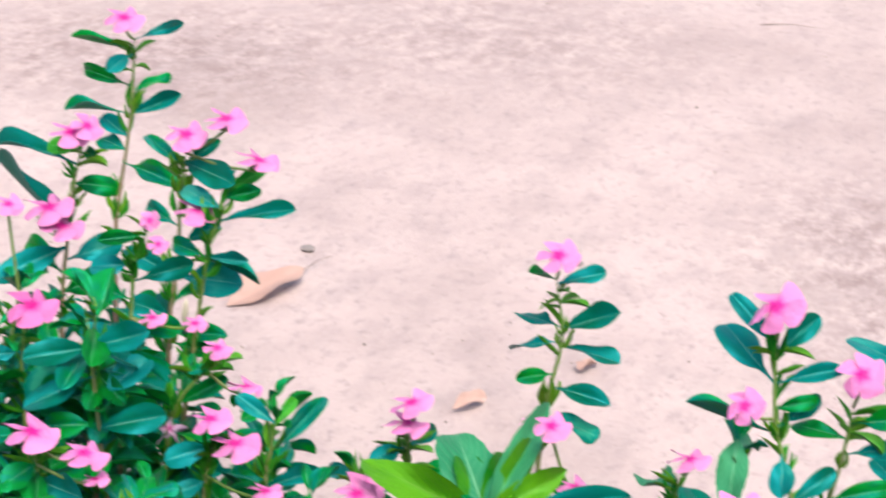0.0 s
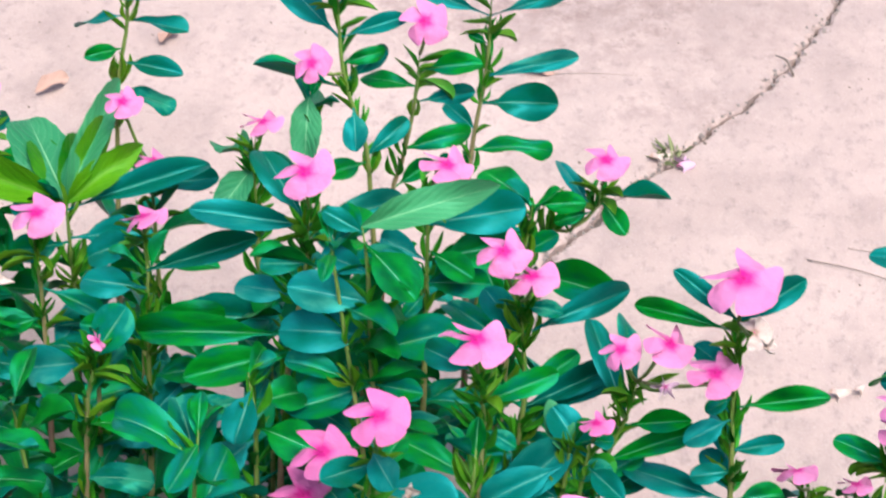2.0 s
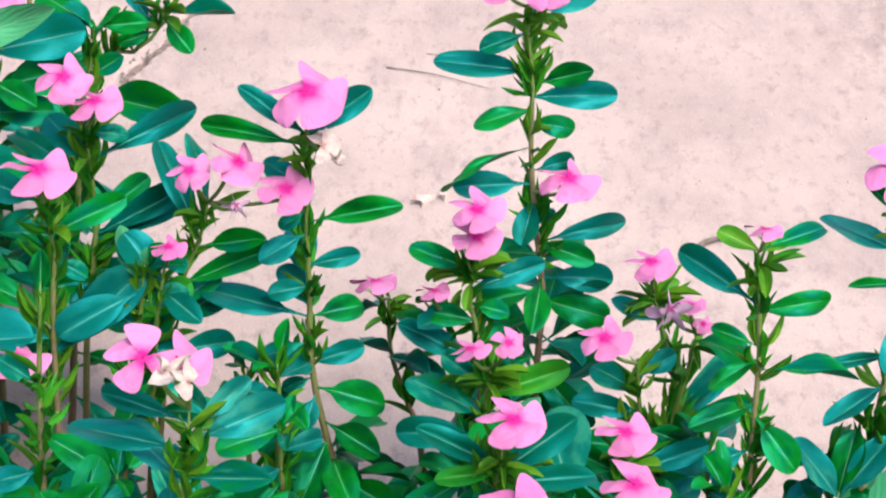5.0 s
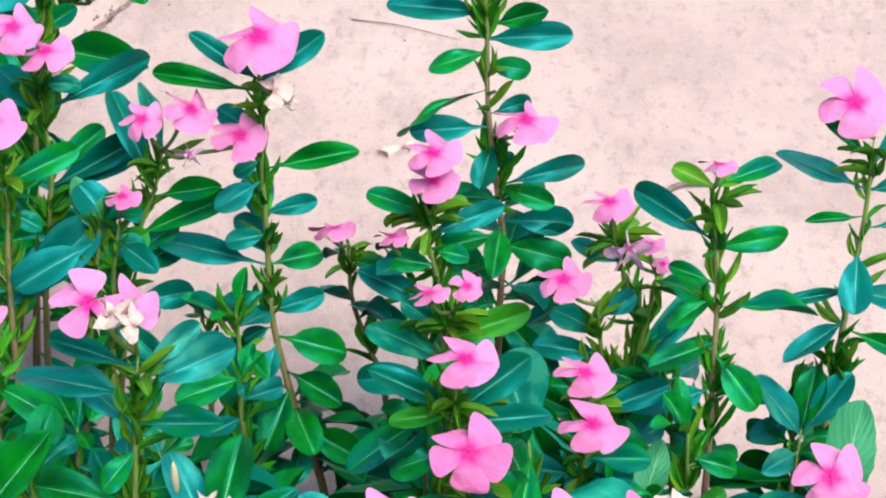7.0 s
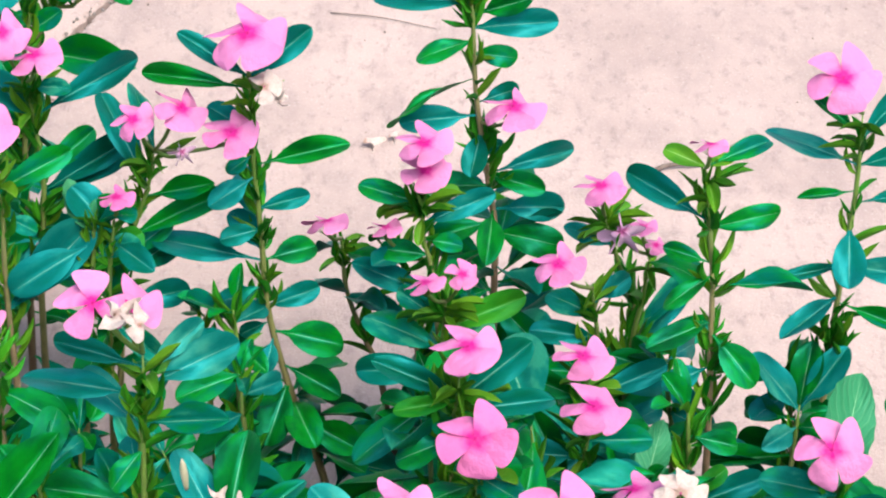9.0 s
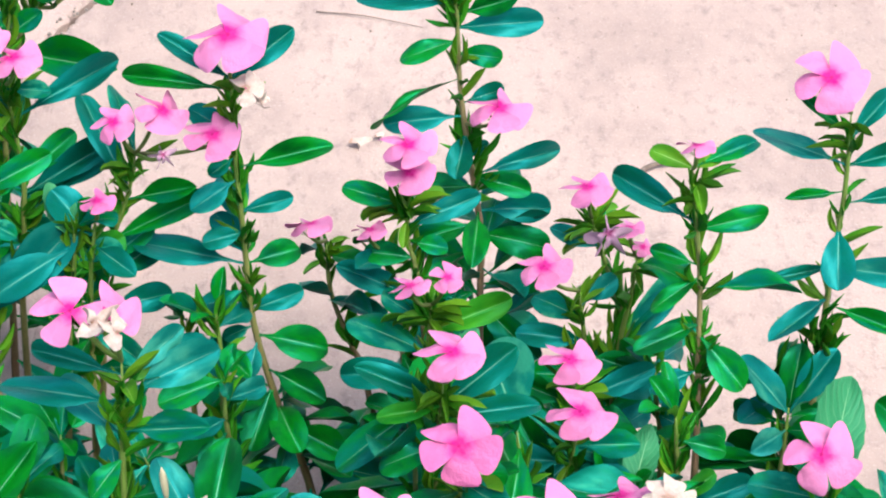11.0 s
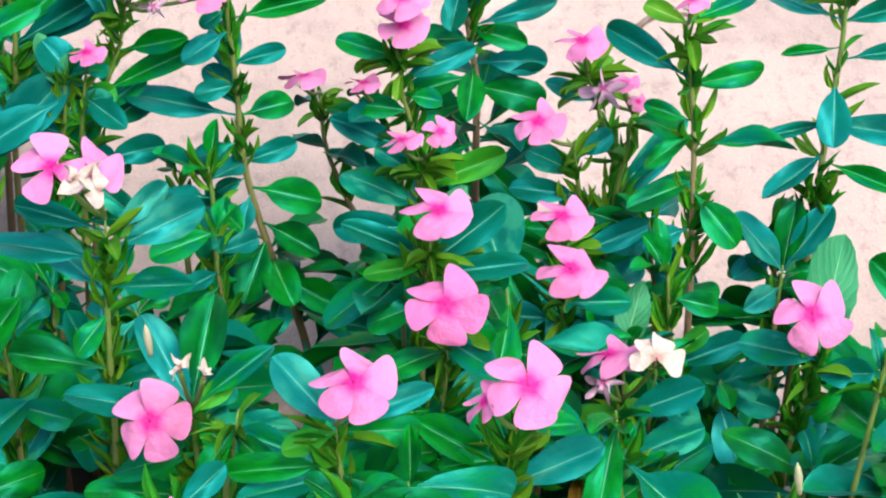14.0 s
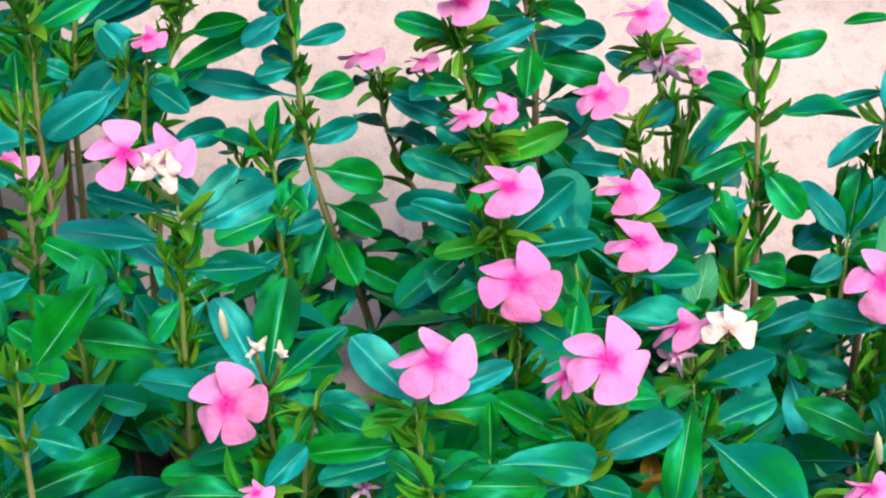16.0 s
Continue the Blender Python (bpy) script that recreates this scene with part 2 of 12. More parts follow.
PETAL_DEEP = petal_material("deep_pink_petal", (0.690, 0.195, 0.455), (0.650, 0.100, 0.370), (0.560, 0.0031, 0.220))
PETAL_WITHERED = petal_material("withered_petal", (0.68, 0.60, 0.56), (0.64, 0.50, 0.47), (0.42, 0.28, 0.22), 0.30)
PETAL_DULL = petal_material("shrivelled_mauve_petal", (0.70, 0.50, 0.66), (0.64, 0.30, 0.52), (0.40, 0.06, 0.22), 0.08)
TUBE = leaf_material("flower_tube", (0.190, 0.228, 0.076), (0.342, 0.274, 0.190), (0.304, 0.304, 0.152), 0.02, 0.0, 0.5)
STEM = stem_material()
BARK = speckled_material("dry_twig", (0.122, 0.091, 0.076), (0.258, 0.205, 0.175), 120)


# ---------------------------------------------------------------- shapes
def mesh_of(name, bm, mat, smooth=True):
    me = bpy.data.meshes.new(name)
    bm.to_mesh(me)
    bm.free()
    me.materials.append(mat)
    if smooth:
        me.polygons.foreach_set("use_smooth", [True] * len(me.polygons))
    return me


def part(name, me, parent, m=None, label=""):
    ob = new(name, me)
    ob.parent = parent
    if m is not None:
        ob.matrix_basis = m
    return tagged(ob, label)


def blade(name, mat, outline, rows=11, cols=6, droop=0.3, fold=0.25, wave=0.03, twist=0.0, seed=1, thick=0.012, tooth=0.0, curl=0.0, skew=0.0):
    """A leaf or petal of length 1 along x, up to 1 wide, bent, folded along the middle, with rolled-down margins and a thin wavy edge."""
    r = random.Random(seed)
    ph = r.uniform(0, 6.28)
    bm = bmesh.new()
    uvl = bm.loops.layers.uv.new("UVMap")
    sheets = []
    for side in (0, 1):
        grid = []
        for i in range(rows + 1):
            u = 1 - (1 - i / rows) ** 1.6
            w = outline(u) * (1 + (tooth * (1 if i % 2 else -1)))
            ang = -droop * u
            cx = math.sin(droop * u) / droop if abs(droop) > 1e-3 else u
            cz = -(1 - math.cos(droop * u)) / droop if abs(droop) > 1e-3 else 0.0
            line = []
            for j in range(cols + 1):
                v = 2 * j / cols - 1
                y = v * w * 0.5
                z = abs(y) * fold - 0.62 * curl * v * v * w * 0.5 + wave * math.sin(7 * u + ph + (2.0 if v > 0 else 0.0)) * abs(v) * w * 2
                z += y * math.sin(twist * u)
                t = thick * (1 - 0.8 * abs(v)) * (0.5 if side == 0 else -0.5)
                z += t
                line.append((bm.verts.new((cx + z * math.sin(-ang), y + skew * u * u, cz + z * math.cos(ang))), u, j / cols))
            grid.append(line)
        sheets.append(grid)

    def face(a):
        try:
            f = bm.faces.new([p[0] for p in a])
        except ValueError:
            return
        for loop, p in zip(f.loops, a):
            loop[uvl].uv = (p[1], p[2])

    for side, g in enumerate(sheets):
        for i in range(rows):
            for j in range(cols):
                q = [g[i][j], g[i + 1][j], g[i + 1][j + 1], g[i][j + 1]]
                face(q[::-1] if side == 0 else q)
    top, low = sheets
    for i in range(rows):
        face([top[i][0], low[i][0], low[i + 1][0], top[i + 1][0]][::-1])
        face([top[i][cols], top[i + 1][cols], low[i + 1][cols], low[i][cols]][::-1])
    bmesh.ops.recalc_face_normals(bm, faces=bm.faces[:])
    rim = {p[0] for g in sheets for line in g for p in (line[0], line[-1])}
    for e in bm.edges:
        if e.verts[0] in rim and e.verts[1] in rim:
            e.smooth = False
    return mesh_of(name, bm, mat)


def obovate(u):
    if u < 0.10:
        return 0.07 + 0.4 * u
    k = (u - 0.10) / 0.9
    return max(0.03, 2.06 * (k ** 0.86) * ((1 - k) ** 0.50) + 0.11 * (1 - k) + 0.12 * k * (1 - k))


def stalked(u):
    if u < 0.22:
        return 0.075
    k = (u - 0.22) / 0.78
    return max(0.03, 0.075 * (1 - k) + 2.15 * (k ** 0.76) * ((1 - k) ** 0.60))


def lance(u):
    return max(0.02, 1.9 * (u + 0.03) ** 0.8 * (1 - u) ** 1.0)


def ovate(u):
    if u < 0.06:
        return 0.08
    k = (u - 0.06) / 0.94
    return max(0.02, 2.66 * k ** 0.62 * (1 - k) ** 0.82)


def petal_outline(u):
    """Narrow at the throat, broad and squarish further out, with a small point."""
    return 0.10 + 1.37 * u ** 0.95 * (1.0 - u ** 5) ** 0.52 if u < 0.995 else 0.14


# droop, fold, wave, twist, margin roll, sideways bend of each leaf shape
LEAF_FORMS = [(0.25, 0.35, 0.02, 0.1, 0.22, 0.03), (0.6, 0.45, 0.03, -0.15, 0.30, -0.05), (0.8, 0.35, 0.04, 0.2, 0.2, 0.05), (1.2, 0.45, 0.03, -0.2, 0.3, 0.0),
              (-0.15, 0.55, 0.03, 0.1, 0.30, -0.04), (0.5, 0.25, 0.05, 0.35, 0.28, 0.06), (0.6, 0.55, 0.02, -0.3, 0.25, 0.0), (0.4, 0.50, 0.05, 0.0, 0.38, -0.06)]
LEAVES = [blade("leaf", LEAF, stalked if k in (1, 4, 6, 7) else obovate, 13, 8, droop=d, fold=f, wave=w, twist=t, seed=k, curl=c, skew=b)
          for k, (d, f, w, t, c, b) in enumerate(LEAF_FORMS)]
# blades for sky-lit leaves, the sky's sheen painted into their colour
LEAVES_SKYLIT = [blade("leaf", LEAF_SKYLIT, stalked if k % 2 else obovate, 13, 8, droop=d, fold=f, wave=w, twist=t, seed=k + 20, curl=c, skew=b)
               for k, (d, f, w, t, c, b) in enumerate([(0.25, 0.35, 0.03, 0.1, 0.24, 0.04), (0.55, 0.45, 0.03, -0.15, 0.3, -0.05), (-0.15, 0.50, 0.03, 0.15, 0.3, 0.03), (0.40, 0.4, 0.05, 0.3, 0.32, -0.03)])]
NARROW = [blade("narrow_leaf", LEAF_YOUNG, lance, 7, 4, d, 0.5, 0.02, 0.2, k) for k, d in enumerate((0.1, 0.5, -0.4))]
NARROW_DARK = [blade("narrow_leaf", LEAF_FRESH, lance, 7, 4, d, 0.5, 0.02, 0.2, k) for k, d in enumerate((0.2, 0.6))]
YOUNG = [blade("young_leaf", LEAF_YOUNG, obovate, 8, 4, d, 0.4, 0.02, 0.1, k) for k, d in enumerate((0.4, 0.9))]
FRESH = [blade("leaf", LEAF_FRESH, obovate, 12, 8, d, 0.4, 0.03, 0.1, k, curl=0.25, skew=0.04) for k, d in enumerate((0.3, 0.7))]
BROAD_PALE = [blade("broad_leaf", LEAF_PALE, ovate, 16, 6, d, 0.2, 0.05, 0.2, k, tooth=0.03) for k, d in enumerate((0.3, 0.7))]
BROAD_LIME = [blade("broad_leaf", LEAF_LIME, ovate, 16, 6, d, 0.3, 0.05, 0.2, k, tooth=0.02) for k, d in enumerate((0.3, 0.6))]
YELLOWED = [blade("yellowed_leaf", LEAF_YELLOW, obovate, 10, 6, 0.5, 0.4, 0.05, 0.3, 3)]


def bunch(mat, seed, count):
    """A young side shoot in a leaf axil: a few slim upright leaves on one short stalk, of length 1."""
    r = random.Random(seed)
    bm = bmesh.new()
    for k in range(count):
        me = blade("young_shoot", mat, lance, 6, 4, r.uniform(-0.2, 0.7), 0.5, 0.02, 0.2, seed + k)
        size = r.uniform(0.55, 1.0)
        me.transform(Matrix.Rotation(radians(360 * k / count + r.uniform(-25, 25)), 4, "X") @ Matrix.Rotation(radians(-r.uniform(8, 34)), 4, "Y") @ Matrix.Diagonal((size, size * r.uniform(0.17, 0.27), size, 1)))
        bm.from_mesh(me)
        bpy.data.meshes.remove(me)
    return mesh_of("young_shoot", bm, mat)


SHOOTS = [bunch(LEAF_YOUNG if k % 3 == 1 else LEAF_FRESH, 40 + k, 3 + k % 3) for k in range(6)]
PETALS, PETALS_DEEP = [[blade("petal", mat, petal_outline, 10, 8, d, f, 0.03, t, k, 0.012, curl=c, skew=b)
          for k, (d, f, t, c, b) in enumerate([(0.55, 0.10, 0.25, 0.16, 0.07), (0.40, -0.10, 0.30, -0.04, 0.06), (0.80, 0.16, 0.2, 0.2, 0.08), (0.22, 0.12, 0.3, 0.12, 0.06)])]
                        for mat in (PETAL, PETAL_DEEP)]
PETALS_WITHERED = [blade("petal", PETAL_WITHERED, petal_outline, 9, 6, d, f, 0.16, 1.2, k) for k, (d, f) in enumerate(((1.5, 0.4), (2.3, 0.7), (-1.1, 0.5)))]
PETALS_FADED = [blade("petal", PETAL_WITHERED, petal_outline, 9, 6, d, 0.15, 0.06, 0.2, k) for k, d in enumerate((0.4, 0.65, 0.2))]
PETALS_DULL = [blade("petal", PETAL_DULL, petal_outline, 8, 6, d, 1.0, 0.1, 1.2, k) for k, d in enumerate((1.8, 2.4))]


def tube_mesh(name, mat, pts, radii, sides=7, start=0.0, end=1.0):
    """A round stem through the points."""
    bm = bmesh.new()
    uvl = bm.loops.layers.uv.new("UVMap")
    rings = []
    n = len(pts)
    for i, p in enumerate(pts):
        d = (pts[min(i + 1, n - 1)] - pts[max(i - 1, 0)]).normalized()
        a = d.orthogonal().normalized() if i == 0 else (a - d * a.dot(d)).normalized()
        b = d.cross(a)
        rings.append([bm.verts.new(p + (a * math.cos(6.2832 * k / sides) + b * math.sin(6.2832 * k / sides)) * radii[i]) for k in range(sides)])
    for i in range(n - 1):
        for k in range(sides):
            f = bm.faces.new((rings[i][k], rings[i][(k + 1) % sides], rings[i + 1][(k + 1) % sides], rings[i + 1][k]))
            for loop, (q, w) in zip(f.loops, ((i, k), (i, k + 1), (i + 1, k + 1), (i + 1, k))):
                loop[uvl].uv = (start + (end - start) * q / (n - 1), w / sides)
    bm.faces.new(rings[0][::-1])
    bm.faces.new(rings[-1])
    return mesh_of(name, bm, mat)


def spline(pts, count):
    """Points evenly along a smooth line through pts."""
    pts = [Vector(p) for p in pts]
    if len(pts) == 2:
        return [pts[0].lerp(pts[1], i / count) for i in range(count + 1)]
    ext = [pts[0] * 2 - pts[1]] + pts + [pts[-1] * 2 - pts[-2]]
    fine = []
    for i in range(1, len(ext) - 2):
        a, b, c, d = ext[i - 1:i + 3]
        for k in range(12):
            t = k / 12
            fine.append(0.5 * ((2 * b) + (c - a) * t + (2 * a - 5 * b + 4 * c - d) * t * t + (3 * b - a - 3 * c + d) * t ** 3))
    fine.append(pts[-1])
    run = [0.0]
    for p, q in zip(fine, fine[1:]):
        run.append(run[-1] + (q - p).length)
    out = []
    for i in range(count + 1):
        s = run[-1] * i / count
        j = min(max(next((k for k, r in enumerate(run) if r >= s), len(run) - 1), 1), len(run) - 1)
        out.append(fine[j - 1].lerp(fine[j], (s - run[j - 1]) / max(1e-9, run[j] - run[j - 1])))
    return out


def aimed(at, az, el, length, width, roll):
    """The place of a leaf of unit size: its stalk at a point, its tip by compass angle and height, turned about its length."""
    c = math.cos(radians(el))
    x = Vector((math.cos(radians(az)) * c, math.sin(radians(az)) * c, math.sin(radians(el))))
    y = Vector((0, 0, 1)).cross(x)
    y = y.normalized() if y.length > 1e-3 else Vector((0, 1, 0))
    z = x.cross(y)
    turn = Matrix.Rotation(radians(roll), 3, x)
    y, z = turn @ y, turn @ z
    m = Matrix((x * length, y * width, z * length)).transposed().to_4x4()
    m.translation = at
    return m


def calyx_mesh():
    """Five slim pointed sepals round the foot of the tube, and a few buds' tips."""
    bm = bmesh.new()
    uvl = bm.loops.layers.uv.new("UVMap")
    for k in range(7):
        a = k * 0.8976
        out, side = Vector((math.cos(a), math.sin(a), 0)), Vector((-math.sin(a), math.cos(a), 0))
        reach = (0.34, 0.46, 0.30)[k % 3]
        pts = [(out * 0.03, 0.05), (out * 0.16 + Vector((0, 0, 0.10)), 0.075), (out * reach + Vector((0, 0, 0.28)), 0.055), (out * (reach + 0.12) + Vector((0, 0, 0.42)), 0.004)]
        last = None
        for i, (p, w) in enumerate(pts):
            p = p + Vector((0, 0, -0.66))
            row = [bm.verts.new(p - side * w), bm.verts.new(p + Vector((0, 0, -0.02))), bm.verts.new(p + side * w)]
            if last:
                for j in (0, 1):
                    f = bm.faces.new((last[j], last[j + 1], row[j + 1], row[j]))
                    for loop in f.loops:
                        loop[uvl].uv = (i / 3, 0.2 + 0.3 * j)
            last = row
    bmesh.ops.solidify(bm, geom=bm.faces[:], thickness=0.012)
    return mesh_of("calyx", bm, LEAF_YOUNG)


CALYX = calyx_mesh()


def flower_tube():
    pts = [Vector((0, 0, z)) for z in (-0.62, -0.55, -0.3, -0.06, 0.0)]
    return tube_mesh("flower", TUBE, pts, [0.05, 0.055, 0.035, 0.045, 0.07], 7)


FLOWER_TUBE = flower_tube()
EYE_DATA = tube_mesh("eye", petal_material("flower_eye", (0.477, 0.0023, 0.169), (0.477, 0.0023, 0.169), (0.477, 0.0023, 0.169)), [Vector((0, 0, z)) for z in (-0.02, 0.012, 0.022)], [0.075, 0.065, 0.02], 8)


def flower(parent, place, az, tilt, size, spin, kind, rnd):
    """A five-petalled salver on a slim tube. az, tilt: where its face looks, tilt from straight up."""
    face = Vector((math.cos(radians(az)) * math.sin(radians(tilt)), math.sin(radians(az)) * math.sin(radians(tilt)), math.cos(radians(tilt))))
    across = (Vector((1, 0, 0)) - face * face.x).normalized()
    q = Matrix((across, face.cross(across), face)).transposed().to_4x4()
    m = Matrix.Translation(place) @ q @ Matrix.Rotation(radians(spin), 4, "Z") @ Matrix.Scale(size * 0.48, 4)
    f = part("flower", FLOWER_TUBE, parent, m, {"pink": "pink five-petalled flower with a deep magenta eye", "withered": "withered pale flower with crumpled petals", "dull": "shrivelled mauve flower", "faded": "faded cream flower with limp petals", "deep": "deep pink five-petalled flower with a magenta eye", "half": "ragged pink flower with two petals left", "torn": "pink flower that has lost two petals"}[kind])
    choose = {"pink": PETALS, "deep": PETALS_DEEP, "withered": PETALS_WITHERED, "faded": PETALS_FADED, "dull": PETALS_DULL, "torn": PETALS, "half": PETALS}[kind]
    if kind not in ("withered", "dull"):
        part("calyx", CALYX, f, None, "yellow-green pointed sepals")
    for k in ((0, 0.75, 2.0, 3.3) if kind == "torn" else ((0, 0.8) if kind == "half" else ((0, 0.8, 1.7, 3.9) if kind == "faded" else ((0, 1.2, 2.7) if kind == "withered" else range(5))))):
        lift = rnd.uniform(-78, -35) if kind == "withered" else rnd.uniform(-7, 6)
        p = Matrix.Rotation(radians(72 * k + rnd.uniform(-6, 6)), 4, "Z") @ Matrix.Translation((0.03, 0, 0.004 * k)) @ Matrix.Rotation(radians(lift), 4, "Y")
        p = p @ Matrix.Rotation(radians(rnd.uniform(-60, 60) if kind == "withered" else rnd.uniform(5, 14)), 4, "X") @ Matrix.Diagonal((rnd.uniform(0.95, 1.04), rnd.uniform(0.94, 1.06), 1, 1))
        part("petal", rnd.choice(choose), f, p)
    part("eye", EYE_DATA, f)
    return f


LINES = {}


def along(line, s):
    i = min(max(s, 0), 0.9999) * (len(line) - 1)
    return line[int(i)].lerp(line[int(i) + 1], i - int(i))


def foliage(plant, seed, leaves):
    """More leaves on a plant's stem: hundredths of its height, compass angle, rise, length and width in millimetres, roll."""
    rnd = random.Random(seed)
    for s, az, el, length, width, roll in leaves:
        part("leaf", rnd.choice(LEAVES), plant, aimed(along(LINES[plant.name], s / 100), az, el, length / 1000, width / 1000, roll))


def periwinkle(label, stem, leaves=(), flowers=(), tuft=1, seed=1, thick=0.0026, spikes=1.0, pods=()):
    """One plant. stem: points from the root to the tip. leaves: (height along the stem 0..1, compass angle, rise, length, width, roll).
    flowers: (x, y, z, compass angle, tilt, size, kind)."""
    rnd = random.Random(seed)
    root = tagged(new("periwinkle_plant"), label, "flower plant", "periwinkles in the bed")
    root.location = stem[0]
    off = Vector(stem[0])
    line = spline([Vector(p) - off for p in stem], 24)
    height = sum((b - a).length for a, b in zip(line, line[1:]))
    part("stem", tube_mesh("stem", STEM, line, [thick * (1.25 - 0.75 * i / 24) * (1.0 if i < 23 else (0.75 if i == 23 else 0.3)) for i in range(25)]), root)

    LINES[root.name] = line

    def at(s):
        return along(line, s)

    looks = {"blue": LEAVES_SKYLIT, "": LEAVES[:2] + LEAVES[4:6] + LEAVES[7:], "pale": BROAD_PALE, "lime": BROAD_LIME, "young": YOUNG, "fresh": FRESH, "yellow": YELLOWED}
    for s, az, el, length, width, roll, *look_of in leaves:
        part("leaf", rnd.choice(looks[look_of[0] if look_of else ""]), root, aimed(at(s), az, el, length, width, roll))
    # slim young leaves in the leaf axils
    for i in range(int(height / 0.022 * spikes)):
        s = rnd.uniform(0.55, 0.98)
        if i % 3:
            size = rnd.uniform(0.020, 0.036)
            part("young_shoot", rnd.choice(SHOOTS), root, aimed(at(s), rnd.uniform(0, 360), rnd.uniform(48, 80), size, size, rnd.uniform(0, 90)))
        else:
            part("narrow_leaf", rnd.choice(NARROW + NARROW_DARK), root, aimed(at(s), rnd.uniform(0, 360), rnd.uniform(30, 70), rnd.uniform(0.018, 0.034), rnd.uniform(0.0045, 0.007), 0))
    if tuft:
        for i in range(7 * tuft):
            part("young_leaf", rnd.choice(YOUNG + NARROW + NARROW), root, aimed(at(rnd.uniform(0.93, 0.985)), rnd.uniform(0, 360), rnd.uniform(0, 42), rnd.uniform(0.016, 0.032), rnd.uniform(0.0045, 0.0085), 0))
    else:
        for i in range(3):
            part("leaf", rnd.choice(LEAVES), root, aimed(at(0.97 + 0.009 * i), rnd.uniform(0, 360), rnd.uniform(30, 65), rnd.uniform(0.022, 0.034), rnd.uniform(0.009, 0.013), 0))
    for x, y, z, az, tilt, size, kind, *turn in flowers:
        p = Vector((x, y, z)) - off
        fl = flower(root, p, az, tilt, size, turn[0] if turn else rnd.uniform(0, 72), kind, rnd)
        foot = fl.matrix_basis @ Vector((0, 0, -0.6))
        near = min((line[k] for k in range(12, 25)), key=lambda q: (q - foot).length + max(0, q.z - foot.z) * 2)
        if (near - foot).length > 0.003:
            part("flower_stalk", tube_mesh("flower_stalk", STEM, spline([near, near.lerp(foot, 0.5) + Vector((0, 0, -0.003)), foot], 6), [0.0013] * 7, 6, 0.8, 1.0), root)
    for x, y, z, az, el, length in pods:
        part("bud", BUD, root, aimed(Vector((x, y, z)) - off, az, el, length, length, 0), "slim pale green flower bud")
    return root


def bud_mesh():
    pts = [Vector((x, 0, 0)) for x in (0, 0.15, 0.5, 0.8, 1.0)]
    return tube_mesh("bud", leaf_material("flower_bud", (0.35, 0.40, 0.22), (0.55, 0.50, 0.36), (0.5, 0.5, 0.35), 0.02, 0.0, 0.5), pts, [0.05, 0.07, 0.1, 0.075, 0.01], 8)


BUD = bud_mesh()


# ---------------------------------------------------------------- ground
def flat_sheet(name, mat, x0, x1, y0, y1, z, label, category, nx=1, ny=1, lumps=0.0):
    bm = bmesh.new()
    rows = []
    for j in range(ny + 1):
        rows.append([])
        for i in range(nx + 1):
            x, y = x0 + (x1 - x0) * i / nx, y0 + (y1 - y0) * j / ny
            h = lumps * (noise.noise((x * 18, y * 18, 3)) + 0.6 * noise.noise((x * 60, y * 60, 8))) if lumps else 0
            rows[-1].append(bm.verts.new((x, y, z + h)))
    for j in range(ny):
        for i in range(nx):
            bm.faces.new((rows[j][i], rows[j][i + 1], rows[j + 1][i + 1], rows[j + 1][i]))
    return tagged(new(name, mesh_of(name, bm, mat)), label, category, "", "structure")


flat_sheet("ground", DUST, -400, 400, -400, 400, -0.06, "pale dusty earth that reaches to the horizon", "ground")
flat_sheet("soil", SOIL, -8, 8, -0.75, 0.95, -0.022, "dark crumbly garden soil under the plants", "soil", 420, 60, 0.010)


def bed_edge(x):
    k = min(max((-0.17 - x) / 0.7, 0), 1)
    q = min(max((-0.15 - x) / 0.14, 0), 1)
    return 0.02 + 0.24 * k * k * (3 - 2 * k) + 0.18 * q * q * (3 - 2 * q) + 0.012 * noise.noise((x * 9, 0, 5))


# the crack's course over the slab, near to far
CRACK = [(-0.47, -0.1), (-0.45, 0.3), (-0.40, 0.6), (-0.316, 0.845), (-0.257, 0.983), (-0.218, 1.064), (-0.192, 1.12), (-0.131, 1.268), (-0.096, 1.42),
         (-0.090, 1.56), (-0.04, 1.8), (0.03, 2.2), (0.15, 3.0), (0.5, 5.0), (1.2, 10.5)]


def crack_x(y):
    for (xa, ya), (xb, yb) in zip(CRACK, CRACK[1:]):
        if y <= yb:
            return xa + (xb - xa) * max(0, y - ya) / (yb - ya)
    return CRACK[-1][0]


def crack_side(y, side):
    wide = 0.0016 + 0.0030 * max(0, noise.noise((y * 14, 0, 1)) + 0.25) + 0.006 * max(0, noise.noise((y * 5, 4, 2)) - 0.1)
    wander = 0.011 * noise.noise((y * 22, 2, 0)) + 0.006 * noise.noise((y * 70, 7, 0))
    return crack_x(y) + wander + side * (wide + 0.004 * noise.noise((y * 95, 3 * side, 4)))


